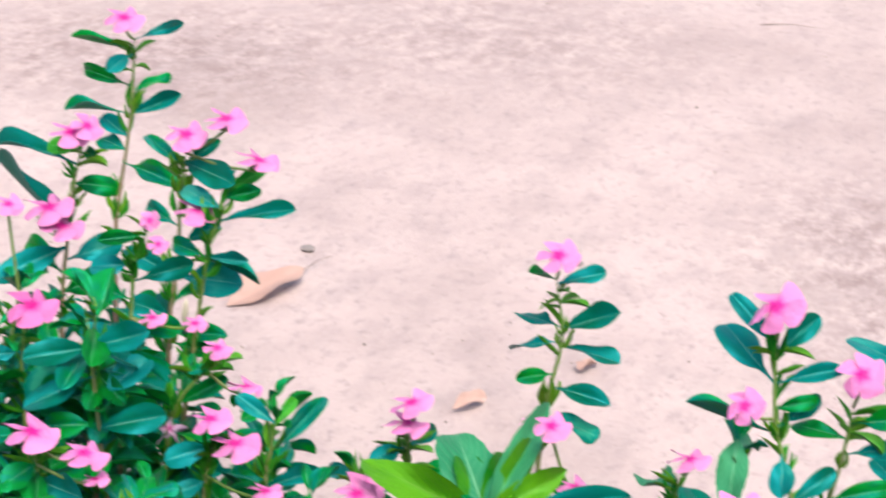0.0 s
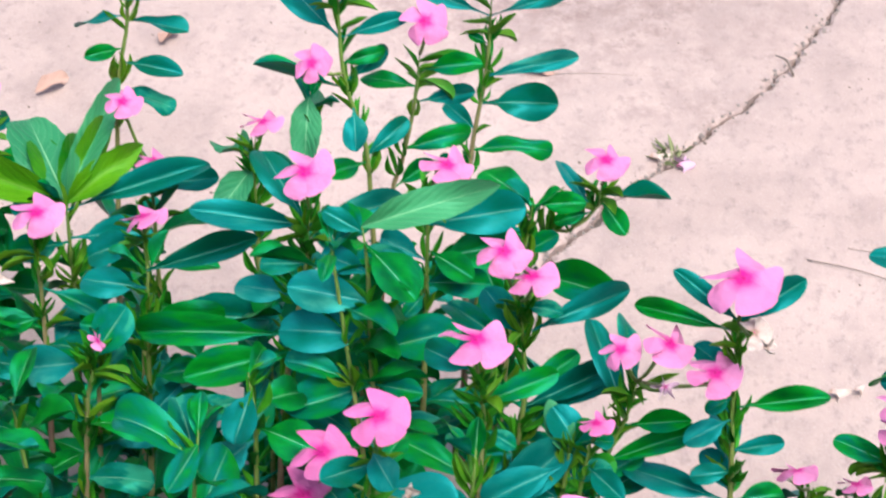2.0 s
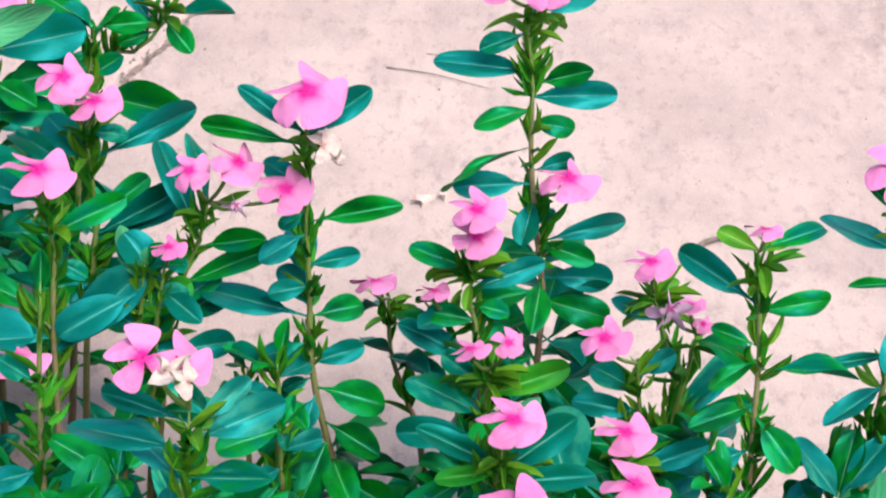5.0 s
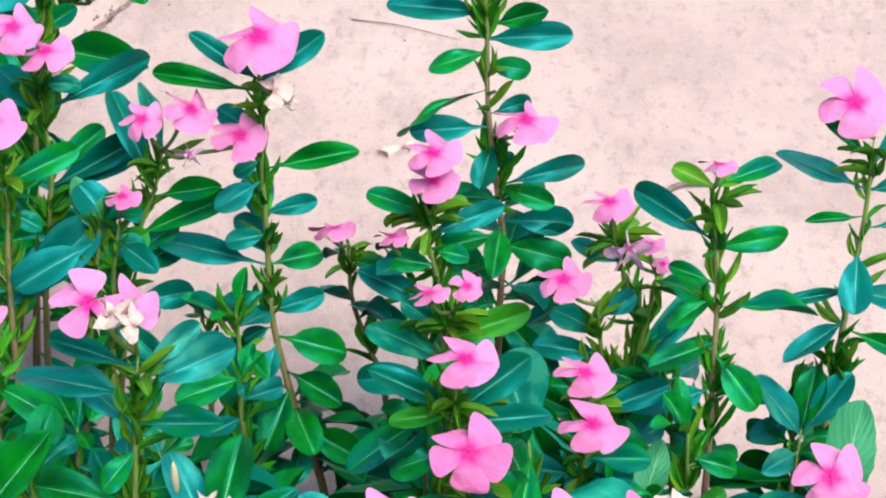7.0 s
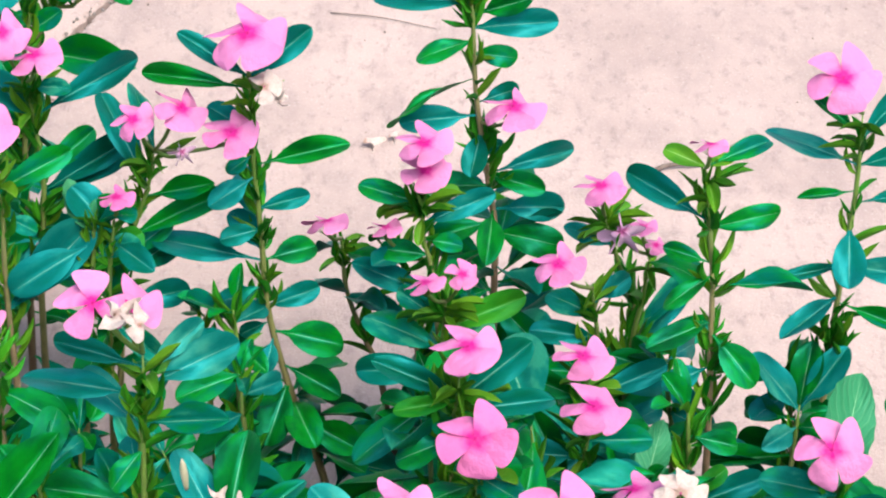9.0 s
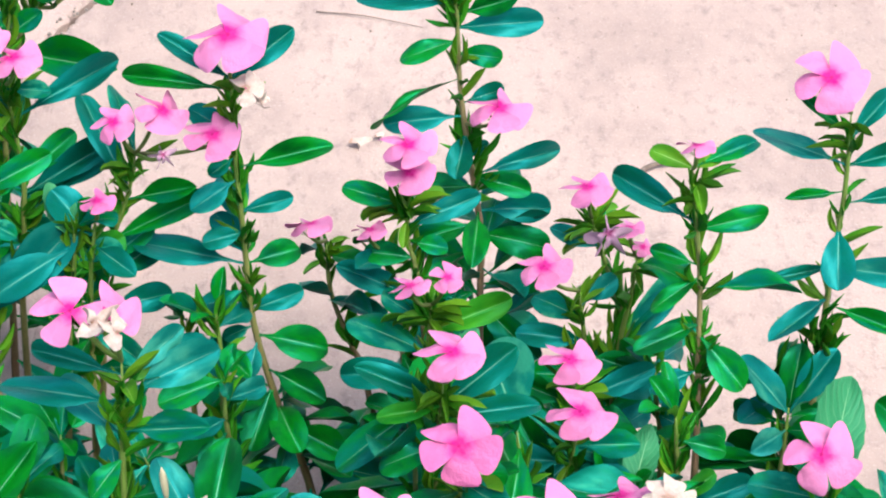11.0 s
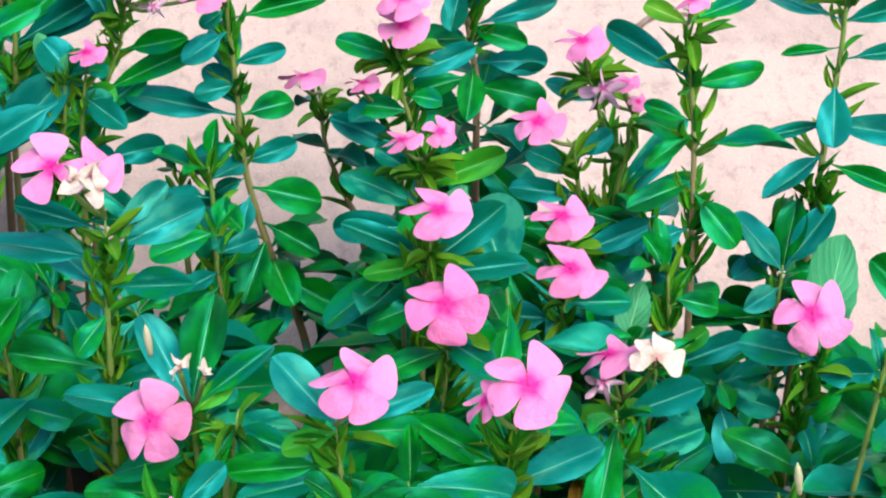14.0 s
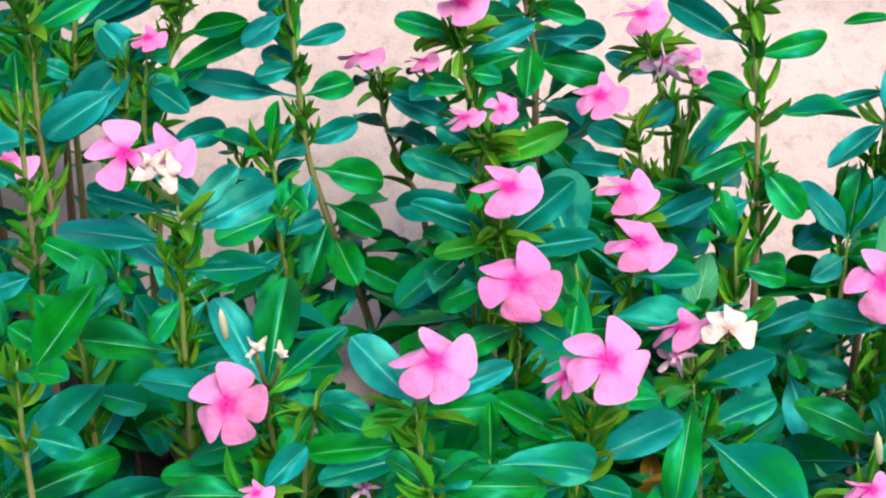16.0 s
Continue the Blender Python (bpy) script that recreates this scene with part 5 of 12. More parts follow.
foliage(plant, 28, [(15, 203, 1, 50, 20, 40), (15, 20, -8, 46, 18, 42), (22, 308, 9, 53, 20, -6), (22, 131, 17, 53, 20, 15), (28, 23, 34, 49, 20, 21), (28, 212, 23, 61, 24, 10), (37, 95, -15, 65, 24, -13), (37, 276, 6, 46, 20, -3), (44, 216, 27, 51, 24, 20), (44, 3, -4, 65, 30, -40), (51, 287, 44, 47, 22, 31), (51, 137, -2, 60, 21, 11), (58, 27, -12, 55, 22, -23), (58, 217, 12, 45, 16, -33), (62, 142, -10, 61, 26, 32), (62, 295, 41, 49, 22, 10)])
foliage(plant, 44, [(71, 225, 34, 51, 18, -15), (71, 16, 12, 59, 27, 13), (76, 158, -12, 49, 21, 13)])
plant = periwinkle("tall upright periwinkle with one pink flower",
           [(0.006, -0.180, -0.015), (0.015, -0.160, 0.320), (0.018, -0.160, 0.359), (0.020, -0.160, 0.387)],
           leaves=[(0.96, 22, 30, 0.050, 0.021, 40, "blue"), (0.96, -166, 2, 0.034, 0.012, -44, "fresh"), (0.93, -1, 13, 0.054, 0.016, 44, "blue"),
                   (0.97, 171, 21, 0.049, 0.015, -44, "blue"), (1.00, 43, 41, 0.033, 0.015, 28, "pale"), (0.88, -159, -3, 0.032, 0.019, -40),
                   (0.87, -28, -9, 0.040, 0.022, 36)],
           flowers=[(0.024, -0.180, 0.422, -78, 2, 0.037, "pink", 165)], seed=30, tuft=3, spikes=1.4)
foliage(plant, 29, [(14, 154, -6, 58, 23, 12), (14, 346, 50, 66, 31, -22), (18, 250, 44, 63, 29, 13), (18, 43, -23, 56, 25, 14), (25, 344, 42, 59, 21, 0), (25, 174, 41, 51, 19, -35), (28, 55, 31, 61, 24, 2), (28, 247, 13, 48, 22, 38), (34, 155, 11, 65, 26, 36), (34, 300, 27, 50, 21, 16), (40, 209, -9, 53, 21, -6), (40, 49, 13, 60, 24, 11), (43, 335, 3, 58, 24, 19), (43, 146, -1, 65, 28, -32), (48, 24, 4, 56, 25, 11), (48, 213, -24, 45, 20, 0)])
foliage(plant, 45, [(54, 99, 40, 62, 25, -36), (54, 314, -10, 64, 27, -2), (57, 198, 32, 65, 29, 23), (57, 44, 1, 57, 23, -4), (62, 297, -12, 61, 23, -1), (62, 98, 30, 46, 17, -32), (67, 33, 17, 44, 20, 23), (67, 205, -2, 60, 25, -29), (72, 104, 8, 57, 24, -23), (72, 284, -13, 58, 23, -18), (78, 9, 31, 50, 20, -34)])
plant = periwinkle("low leafy periwinkle with one pink flower",
           [(0.018, -0.212, -0.015), (0.024, -0.200, 0.284), (0.027, -0.200, 0.332), (0.027, -0.200, 0.359)],
           leaves=[(0.99, -50, 8, 0.036, 0.018, 32), (0.97, -137, 20, 0.042, 0.017, -32)],
           flowers=[(0.027, -0.220, 0.395, -87, 34, 0.041, "deep", 55)], seed=31)
foliage(plant, 30, [(13, 70, -17, 59, 22, 22), (13, 280, 25, 47, 17, 3), (20, 154, -23, 66, 31, -8), (20, 346, 2, 48, 22, -24), (24, 291, 38, 56, 22, -25), (24, 112, -23, 62, 27, 31), (31, 358, -10, 62, 26, -24), (31, 158, 0, 45, 18, 12), (36, 120, 34, 65, 25, -27), (36, 277, 26, 58, 21, -26), (42, 169, 5, 59, 27, 13), (42, 354, 9, 66, 29, -5), (47, 261, 49, 47, 17, -26), (47, 112, 39, 51, 21, 0), (52, 8, 23, 52, 19, -33), (52, 194, 27, 47, 22, 22)])
foliage(plant, 46, [(55, 96, -24, 66, 26, -18), (55, 261, -16, 48, 22, -38), (62, 198, -3, 48, 18, -4), (62, 3, 39, 59, 24, 2), (67, 268, -15, 60, 22, 24), (67, 112, 27, 60, 25, -28), (73, 327, 4, 53, 21, -6), (73, 167, -7, 60, 26, 20), (78, 76, -6, 58, 22, 26), (78, 231, 36, 52, 21, -25), (81, 133, 33, 59, 21, -21), (81, 319, 12, 58, 27, -19), (86, 201, 11, 55, 19, -42), (86, 44, -2, 52, 24, 7)])
plant = periwinkle("low leafy periwinkle with one pink flower",
           [(0.101, 0.004, -0.015), (0.100, 0.000, 0.184), (0.100, 0.000, 0.229), (0.099, 0.000, 0.253)],
           leaves=[(0.95, 10, 21, 0.052, 0.017, 44, "blue"), (0.94, 170, 22, 0.048, 0.020, -44), (0.87, -16, 0, 0.042, 0.023, 40)],
           flowers=[(0.094, -0.020, 0.288, -90, 5, 0.036, "pink", 35)], seed=32)
foliage(plant, 31, [(14, 96, 29, 64, 23, 1), (14, 200, 32, 63, 23, -41), (24, 222, -10, 62, 22, -32), (24, 0, -13, 66, 23, -38), (28, 274, 45, 48, 18, 26), (28, 107, 18, 60, 27, 7), (36, 2, 49, 49, 20, -36), (36, 203, 8, 54, 24, -34), (43, 94, 4, 45, 17, -39), (43, 306, 27, 44, 20, -1), (54, 209, 13, 58, 22, -10), (54, 13, 39, 60, 25, 9), (61, 291, -25, 47, 17, 38), (61, 147, 34, 57, 22, 39), (69, 23, -13, 46, 18, -35), (69, 236, -9, 60, 26, 7)])
foliage(plant, 47, [(74, 154, -22, 52, 24, -27), (81, 53, -25, 54, 24, -21)])
plant = periwinkle("low leafy periwinkle with one pink flower",
           [(0.073, -0.063, -0.015), (0.086, -0.080, 0.212), (0.090, -0.080, 0.251), (0.095, -0.080, 0.280)],
           leaves=[(0.98, -6, 9, 0.037, 0.019, 44), (0.94, -175, 10, 0.043, 0.022, -40, "blue"), (0.87, 3, 17, 0.041, 0.019, 40, "blue"),
                   (0.85, -172, 7, 0.034, 0.020, -44)],
           flowers=[(0.095, -0.100, 0.316, -88, 2, 0.041, "pink", 175)], seed=33)
foliage(plant, 32, [(16, 213, 42, 50, 23, -26), (16, 31, 13, 58, 27, 2), (22, 303, -2, 58, 24, -38), (22, 145, 7, 57, 26, 36), (29, 92, 31, 50, 18, -15), (29, 219, -25, 49, 20, -16), (35, 104, 40, 46, 20, 5), (35, 290, -16, 47, 18, -37), (41, 214, 9, 48, 20, -12), (48, 229, -18, 55, 23, 19), (48, 105, 13, 54, 21, 32), (57, 13, 35, 44, 17, -33), (57, 208, 22, 48, 18, 10), (63, 123, 36, 62, 29, 31), (63, 311, 13, 61, 27, 11), (69, 194, 19, 46, 19, -25)])
foliage(plant, 48, [(69, 48, -20, 48, 22, 23), (75, 117, -22, 62, 22, 24), (83, 118, 32, 60, 27, -41)])
plant = periwinkle("tall upright periwinkle with one pink flower",
           [(-0.020, -0.311, -0.015), (-0.021, -0.330, 0.362), (-0.021, -0.330, 0.391), (-0.022, -0.330, 0.421)],
           leaves=[(1.00, 148, 39, 0.042, 0.022, -32, "blue"), (0.99, -161, -4, 0.026, 0.013, -36, "fresh"), (0.92, -172, 6, 0.053, 0.016, -36),
                   (0.90, -165, -1, 0.048, 0.015, -36), (0.99, -6, 8, 0.038, 0.016, 40), (0.90, -127, -27, 0.025, 0.015, -20), (1.00, 7, 21, 0.047, 0.013, 40, "blue"),
                   (0.90, -19, -5, 0.034, 0.015, 32)],
           flowers=[(-0.012, -0.350, 0.465, -100, 12, 0.039, "pink", 150)], seed=34, spikes=1.4)
foliage(plant, 33, [(15, 218, 2, 64, 30, -6), (15, 359, 13, 51, 19, -19), (19, 279, -20, 61, 23, 4), (19, 135, 45, 62, 26, 11), (23, 24, 21, 49, 20, -9), (23, 190, 36, 53, 22, 21), (29, 93, 43, 47, 21, -8), (29, 276, 40, 61, 22, 20), (34, 172, -4, 54, 20, -17), (34, 1, -17, 46, 19, -8), (36, 300, 42, 51, 22, 39), (36, 137, -20, 57, 25, -14), (41, 31, 2, 60, 23, 36), (41, 207, 15, 58, 21, -19), (46, 150, 32, 63, 24, 16), (46, 311, 45, 66, 31, -11)])
foliage(plant, 49, [(52, 256, 20, 47, 21, -20), (52, 88, 39, 61, 27, 30), (56, 345, 10, 54, 22, -9), (56, 164, 46, 47, 18, 41), (61, 96, 47, 49, 19, 14), (61, 263, -16, 61, 23, 19), (65, 193, 33, 50, 20, 30), (65, 356, 14, 51, 24, 37), (69, 295, 42, 51, 22, -39), (69, 79, 13, 51, 18, -37), (73, 38, 46, 57, 24, 29), (78, 141, -22, 66, 31, 3), (83, 20, 39, 55, 22, -28)])
foliage(plant, 65, [(89, 106, -21, 52, 24, -22)])
plant = periwinkle("tall upright periwinkle with two pink flowers",
           [(0.014, -0.310, -0.015), (0.049, -0.320, 0.348), (0.053, -0.320, 0.363), (0.059, -0.320, 0.408)],
           leaves=[(0.96, -168, 2, 0.034, 0.015, -36), (0.92, 8, 21, 0.050, 0.020, 36, "blue"), (1.00, -2, 12, 0.029, 0.012, 36), (0.94, 167, 26, 0.051, 0.021, -36),
                   (0.84, 178, 16, 0.041, 0.012, -36), (0.82, -18, -4, 0.027, 0.015, 32), (0.82, -165, -2, 0.027, 0.016, -36)],
           flowers=[(0.063, -0.340, 0.453, -68, 24, 0.040, "pink", 130), (0.044, -0.340, 0.444, -172, 37, 0.023, "pink")], seed=35, spikes=1.4)
foliage(plant, 34, [(15, 188, 47, 63, 26, 21), (15, 40, -4, 61, 24, 18), (19, 321, -24, 52, 23, -11), (19, 127, -21, 45, 17, -15), (23, 33, -19, 46, 17, -36), (23, 198, 37, 64, 30, 0), (28, 106, 47, 50, 20, 22), (28, 297, 25, 64, 26, -34), (32, 214, -6, 54, 23, -24), (32, 41, -24, 61, 26, -34), (38, 302, 21, 47, 16, -3), (38, 85, 31, 62, 24, -5), (42, 355, 21, 53, 22, -28), (42, 164, 43, 57, 21, 23), (45, 85, 27, 52, 23, -42), (45, 274, -17, 63, 28, 26)])
foliage(plant, 50, [(51, 190, -7, 48, 21, -16), (51, 37, 6, 49, 20, 17), (55, 294, 35, 59, 27, -34), (55, 115, 34, 65, 28, 39), (61, 9, -6, 47, 18, 4), (61, 189, 32, 55, 20, -5), (65, 113, -25, 63, 27, -12), (65, 292, -8, 53, 24, -11), (69, 191, 49, 45, 16, -9), (69, 19, 21, 61, 28, 29), (74, 102, -17, 60, 25, -34), (78, 11, -9, 61, 24, -4), (78, 178, 32, 62, 22, -32), (84, 75, 7, 45, 16, -10)])
foliage(plant, 66, [(89, 168, -20, 48, 20, -27)])
plant = periwinkle("tall upright periwinkle with one pink flower and faded ones",
           [(0.138, -0.156, -0.015), (0.130, -0.150, 0.169), (0.125, -0.150, 0.223), (0.121, -0.150, 0.265)],
           leaves=[(0.96, 6, 19, 0.048, 0.021, 36, "blue"), (0.80, 78, 55, 0.032, 0.018, 0), (0.84, 9, 23, 0.047, 0.022, 32), (0.97, -172, 7, 0.024, 0.012, -36, "fresh"),
                   (0.88, 156, 34, 0.033, 0.019, -36), (0.74, -22, -7, 0.025, 0.014, 36), (0.74, 154, 37, 0.035, 0.020, -36)],
           flowers=[(0.112, -0.170, 0.317, 121, 18, 0.037, "pink"), (0.135, -0.185, 0.327, -82, 21, 0.029, "faded"), (0.108, -0.185, 0.311, -98, 21, 0.015, "dull")], seed=36, spikes=1.4)
foliage(plant, 35, [(18, 182, 41, 64, 22, 11), (18, 359, 7, 49, 21, 4), (23, 263, 35, 66, 30, -9), (23, 90, 32, 47, 19, -27), (31, 337, 20, 63, 25, 41), (31, 193, 6, 47, 19, -25), (38, 123, 21, 66, 25, 1), (38, 271, 49, 58, 21, -22), (44, 164, 3, 45, 21, 4), (44, 350, -12, 58, 24, 19), (50, 283, 2, 49, 18, -30), (50, 95, -19, 61, 28, -19), (58, 347, 42, 51, 20, 0), (58, 173, -2, 46, 18, -19), (68, 90, -17, 47, 21, 34), (68, 282, -2, 47, 19, 6)])
foliage(plant, 51, [(74, 173, 42, 58, 21, 2), (74, 15, 32, 57, 23, 36), (82, 92, 9, 59, 24, 3)])
plant = periwinkle("tall upright periwinkle with one pink flower and faded ones",
           [(-0.106, -0.248, -0.015), (-0.100, -0.230, 0.262), (-0.099, -0.230, 0.299), (-0.099, -0.230, 0.338)],
           leaves=[(1.00, 130, 47, 0.053, 0.021, -16, "blue"), (1.00, 75, 52, 0.058, 0.026, 8), (1.00, 23, 33, 0.051, 0.014, 36),
                   (0.98, 178, 16, 0.065, 0.019, -36, "blue"), (0.99, -42, -20, 0.028, 0.016, 24), (0.91, -166, 0, 0.044, 0.017, -36), (0.87, -4, 10, 0.032, 0.017, 36),
                   (0.82, -176, 10, 0.059, 0.019, -36), (0.80, 1, 14, 0.023, 0.013, 40), (0.99, 24, 34, 0.025, 0.013, 36, "fresh")],
           flowers=[(-0.117, -0.250, 0.348, -95, 46, 0.040, "pink", 68), (-0.098, -0.265, 0.397, -73, 19, 0.012, "withered"), (-0.087, -0.265, 0.392, -74, 18, 0.010, "withered")],
           pods=[(-0.115, -0.240, 0.382, 180, 87, 0.020)], seed=37, spikes=1.4)
foliage(plant, 36, [(13, 234, 14, 63, 27, -11), (13, 18, 26, 56, 23, -18), (20, 340, 48, 54, 24, -34), (20, 126, 2, 46, 20, 27), (26, 29, 14, 57, 21, -7), (26, 240, 43, 44, 16, 7), (30, 155, 30, 48, 22, -24), (30, 327, 13, 60, 28, 10), (36, 221, 21, 55, 19, -4), (36, 30, 24, 56, 20, 13), (42, 285, -13, 66, 27, -21), (42, 125, 18, 56, 23, -17), (47, 45, 44, 53, 19, -19), (47, 202, 32, 56, 22, -15), (53, 169, 28, 45, 21, 17), (53, 335, 44, 52, 18, 29)])
foliage(plant, 52, [(60, 221, -25, 65, 25, 1), (60, 55, 8, 45, 17, 21), (65, 357, 45, 63, 29, -1), (65, 157, 21, 46, 21, 13), (71, 30, -14, 58, 21, 20), (71, 238, -18, 65, 28, -27), (77, 133, -8, 65, 25, -36), (83, 57, 46, 46, 17, -21), (88, 108, 9, 65, 25, -28)])
plant = periwinkle("low leafy periwinkle with one pink flower",
           [(-0.119, -0.379, -0.015), (-0.098, -0.360, 0.359), (-0.094, -0.360, 0.396)],
           leaves=[(1.00, -177, 11, 0.041, 0.020, -36), (0.99, 28, 39, 0.033, 0.014, 32, "blue")],
           flowers=[(-0.091, -0.380, 0.419, -54, 9, 0.016, "pink")], seed=38)
foliage(plant, 37, [(14, 224, 3, 45, 19, -28), (14, 22, 0, 52, 23, -2), (21, 313, 15, 49, 18, 2), (21, 121, 15, 44, 19, 39), (25, 6, 31, 54, 25, -35), (25, 188, -11, 61, 25, -7), (28, 108, -13, 54, 21, -22), (28, 266, 30, 60, 21, 30), (34, 223, -23, 62, 27, 2), (34, 30, 1, 63, 29, 42), (38, 290, -13, 54, 23, 4), (38, 84, -14, 62, 25, 21), (44, 358, 27, 50, 21, -40), (44, 212, 25, 46, 17, -20), (48, 80, -22, 51, 21, 37), (48, 282, 21, 46, 18, 12)])
foliage(plant, 53, [(54, 179, 8, 53, 20, -8), (54, 357, -1, 60, 23, -28), (59, 280, -20, 49, 18, 8), (59, 90, -21, 52, 21, -2), (62, 2, -17, 49, 22, 5), (62, 181, 33, 64, 27, -38), (69, 93, -4, 51, 23, -5), (69, 277, 27, 53, 22, -22), (73, 15, 5, 50, 18, -36), (77, 118, -5, 44, 21, 27), (82, 56, 42, 45, 19, 16), (88, 99, -16, 53, 21, 30)])
plant = periwinkle("low leafy periwinkle with one pink flower",
           [(0.173, -0.337, -0.015), (0.182, -0.330, 0.322), (0.184, -0.330, 0.353)],
           leaves=[(1.00, 104, -28, 0.063, 0.021, 8, "pale")],
           flowers=[(0.181, -0.350, 0.378, 152, 4, 0.027, "pink")],
           pods=[(0.186, -0.340, 0.385, 180, 82, 0.020)], seed=39)
foliage(plant, 38, [(14, 119, 23, 53, 20, -12), (14, 311, -3, 48, 22, -36), (19, 215, 40, 53, 22, -17), (19, 21, -6, 60, 23, -42), (27, 280, 21, 48, 20, 11), (27, 117, 48, 62, 24, -13), (30, 23, 32, 48, 18, 16), (30, 162, 36, 59, 26, -2), (39, 86, 25, 45, 16, 9), (39, 249, -16, 57, 26, 33), (43, 161, 14, 56, 25, -23), (43, 345, -15, 63, 23, 23), (48, 249, 31, 64, 24, 0), (48, 95, -14, 48, 22, -12), (53, 310, -8, 49, 23, 13), (53, 132, 9, 47, 21, -4)])
foliage(plant, 54, [(59, 52, 15, 47, 21, -3), (59, 250, 35, 50, 19, -29), (65, 137, 40, 47, 18, -13), (65, 325, 46, 65, 29, -2), (70, 224, 49, 53, 19, 27), (70, 62, 14, 65, 28, -12), (74, 288, 11, 60, 22, -31), (74, 106, 22, 63, 24, -18), (83, 56, 24, 56, 21, -15), (83, 207, -17, 62, 24, -18), (87, 137, -10, 63, 26, -23), (87, 281, -25, 58, 20, -40)])
plant = periwinkle("low leafy periwinkle with two pink flowers",
           [(0.010, 0.089, -0.015), (0.012, 0.080, 0.192), (0.013, 0.080, 0.229), (0.015, 0.080, 0.253)],
           leaves=[(0.86, 167, 24, 0.055, 0.024, -44), (0.92, 8, 20, 0.056, 0.020, 48, "fresh"), (0.80, -171, 7, 0.056, 0.024, -44, "blue"),
                   (0.74, -5, 10, 0.046, 0.020, 44), (0.94, 159, 29, 0.037, 0.017, -40)],
           flowers=[(0.002, 0.060, 0.283, 130, 11, 0.027, "pink"), (0.025, 0.060, 0.289, -88, 24, 0.022, "pink")], seed=40, tuft=3)
foliage(plant, 39, [(18, 177, 25, 50, 18, -13), (18, 331, -23, 63, 29, -31), (24, 272, -12, 54, 23, -32), (24, 51, 13, 65, 29, 32), (30, 344, 32, 63, 24, -29), (30, 164, 37, 48, 19, 41), (41, 50, 19, 54, 23, 7), (41, 258, -17, 46, 21, -3), (45, 173, 45, 65, 25, 3), (45, 16, -20, 57, 20, -30), (54, 264, 30, 60, 22, -40), (54, 124, 43, 55, 22, 25), (61, 8, -12, 65, 25, 23), (61, 164, 35, 45, 17, -7), (70, 76, 35, 51, 22, 38), (70, 251, 39, 45, 17, 25)])
foliage(plant, 55, [(85, 117, -13, 44, 17, 6)])
plant = periwinkle("tall upright periwinkle with one pink flower",
           [(-1.195, 0.819, -0.015), (-1.175, 0.800, 0.253), (-1.167, 0.800, 0.308), (-1.153, 0.800, 0.386), (-1.146, 0.800, 0.462)],
           leaves=[(1.00, 22, 22, 0.049, 0.011, 60, "blue"), (0.98, -161, 7, 0.061, 0.013, -28), (0.97, -109, -11, 0.033, 0.019, -44, "blue"),
                   (0.90, -179, 13, 0.062, 0.017, -56), (0.89, 35, 27, 0.041, 0.009, 28), (0.84, 20, 22, 0.055, 0.017, 60, "blue"), (0.84, -169, 9, 0.069, 0.015, -16),
                   (0.79, 162, 20, 0.036, 0.020, -44, "blue"), (0.76, 174, 16, 0.036, 0.021, -52), (0.73, -21, 3, 0.072, 0.025, 44)],
           flowers=[(-1.146, 0.780, 0.490, -57, 22, 0.039, "pink")], seed=41, spikes=0.6)
foliage(plant, 40, [(13, 149, 27, 64, 27, -10), (13, 329, 34, 60, 26, 29), (18, 233, -12, 47, 20, 10), (18, 56, -23, 45, 21, 29), (21, 302, 25, 60, 22, 35), (21, 164, -21, 59, 23, 10), (26, 55, -2, 64, 23, 14), (26, 226, 12, 53, 21, -40), (29, 122, 31, 60, 25, 32), (29, 297, -15, 58, 21, -39), (35, 212, 25, 61, 22, 33), (35, 64, 21, 58, 23, 29), (39, 322, 26, 54, 21, -4), (39, 120, -9, 65, 28, -19)])
foliage(plant, 150, [(15, 60, -12, 61, 17, 15), (18, 197, -3, 47, 18, -21), (21, 334, 22, 53, 22, -18), (24, 111, -3, 47, 22, -28), (27, 248, -4, 53, 21, 22), (30, 25, 21, 59, 18, -24), (33, 162, -5, 46, 23, 16), (36, 299, 9, 52, 18, 7)])
plant = periwinkle("tall upright periwinkle with four pink flowers",
           [(-1.043, 0.638, -0.015), (-1.025, 0.620, 0.249), (-1.014, 0.620, 0.323), (-1.010, 0.620, 0.384), (-1.003, 0.620, 0.433)],
           leaves=[(0.98, -25, 1, 0.062, 0.028, 40, "blue"), (0.97, 160, 21, 0.054, 0.014, -40), (0.98, 37, 28, 0.037, 0.015, 56),
                   (0.73, -6, 10, 0.064, 0.037, 60, "blue"), (0.78, -7, 9, 0.085, 0.018, 8), (0.80, 35, 29, 0.042, 0.017, 56), (0.73, 172, 17, 0.060, 0.023, -48, "blue"),
                   (0.84, 169, 18, 0.043, 0.018, -48), (0.64, -179, 13, 0.044, 0.025, -52, "blue"), (0.60, -1, 13, 0.056, 0.021, 52)],
           flowers=[(-0.992, 0.600, 0.459, -60, 22, 0.038, "pink"), (-0.954, 0.600, 0.479, -57, 9, 0.040, "pink"), (-0.924, 0.600, 0.446, 9, 20, 0.040, "pink"), (-0.983, 0.600, 0.390, -9, 12, 0.041, "pink")], seed=42, spikes=0.6)
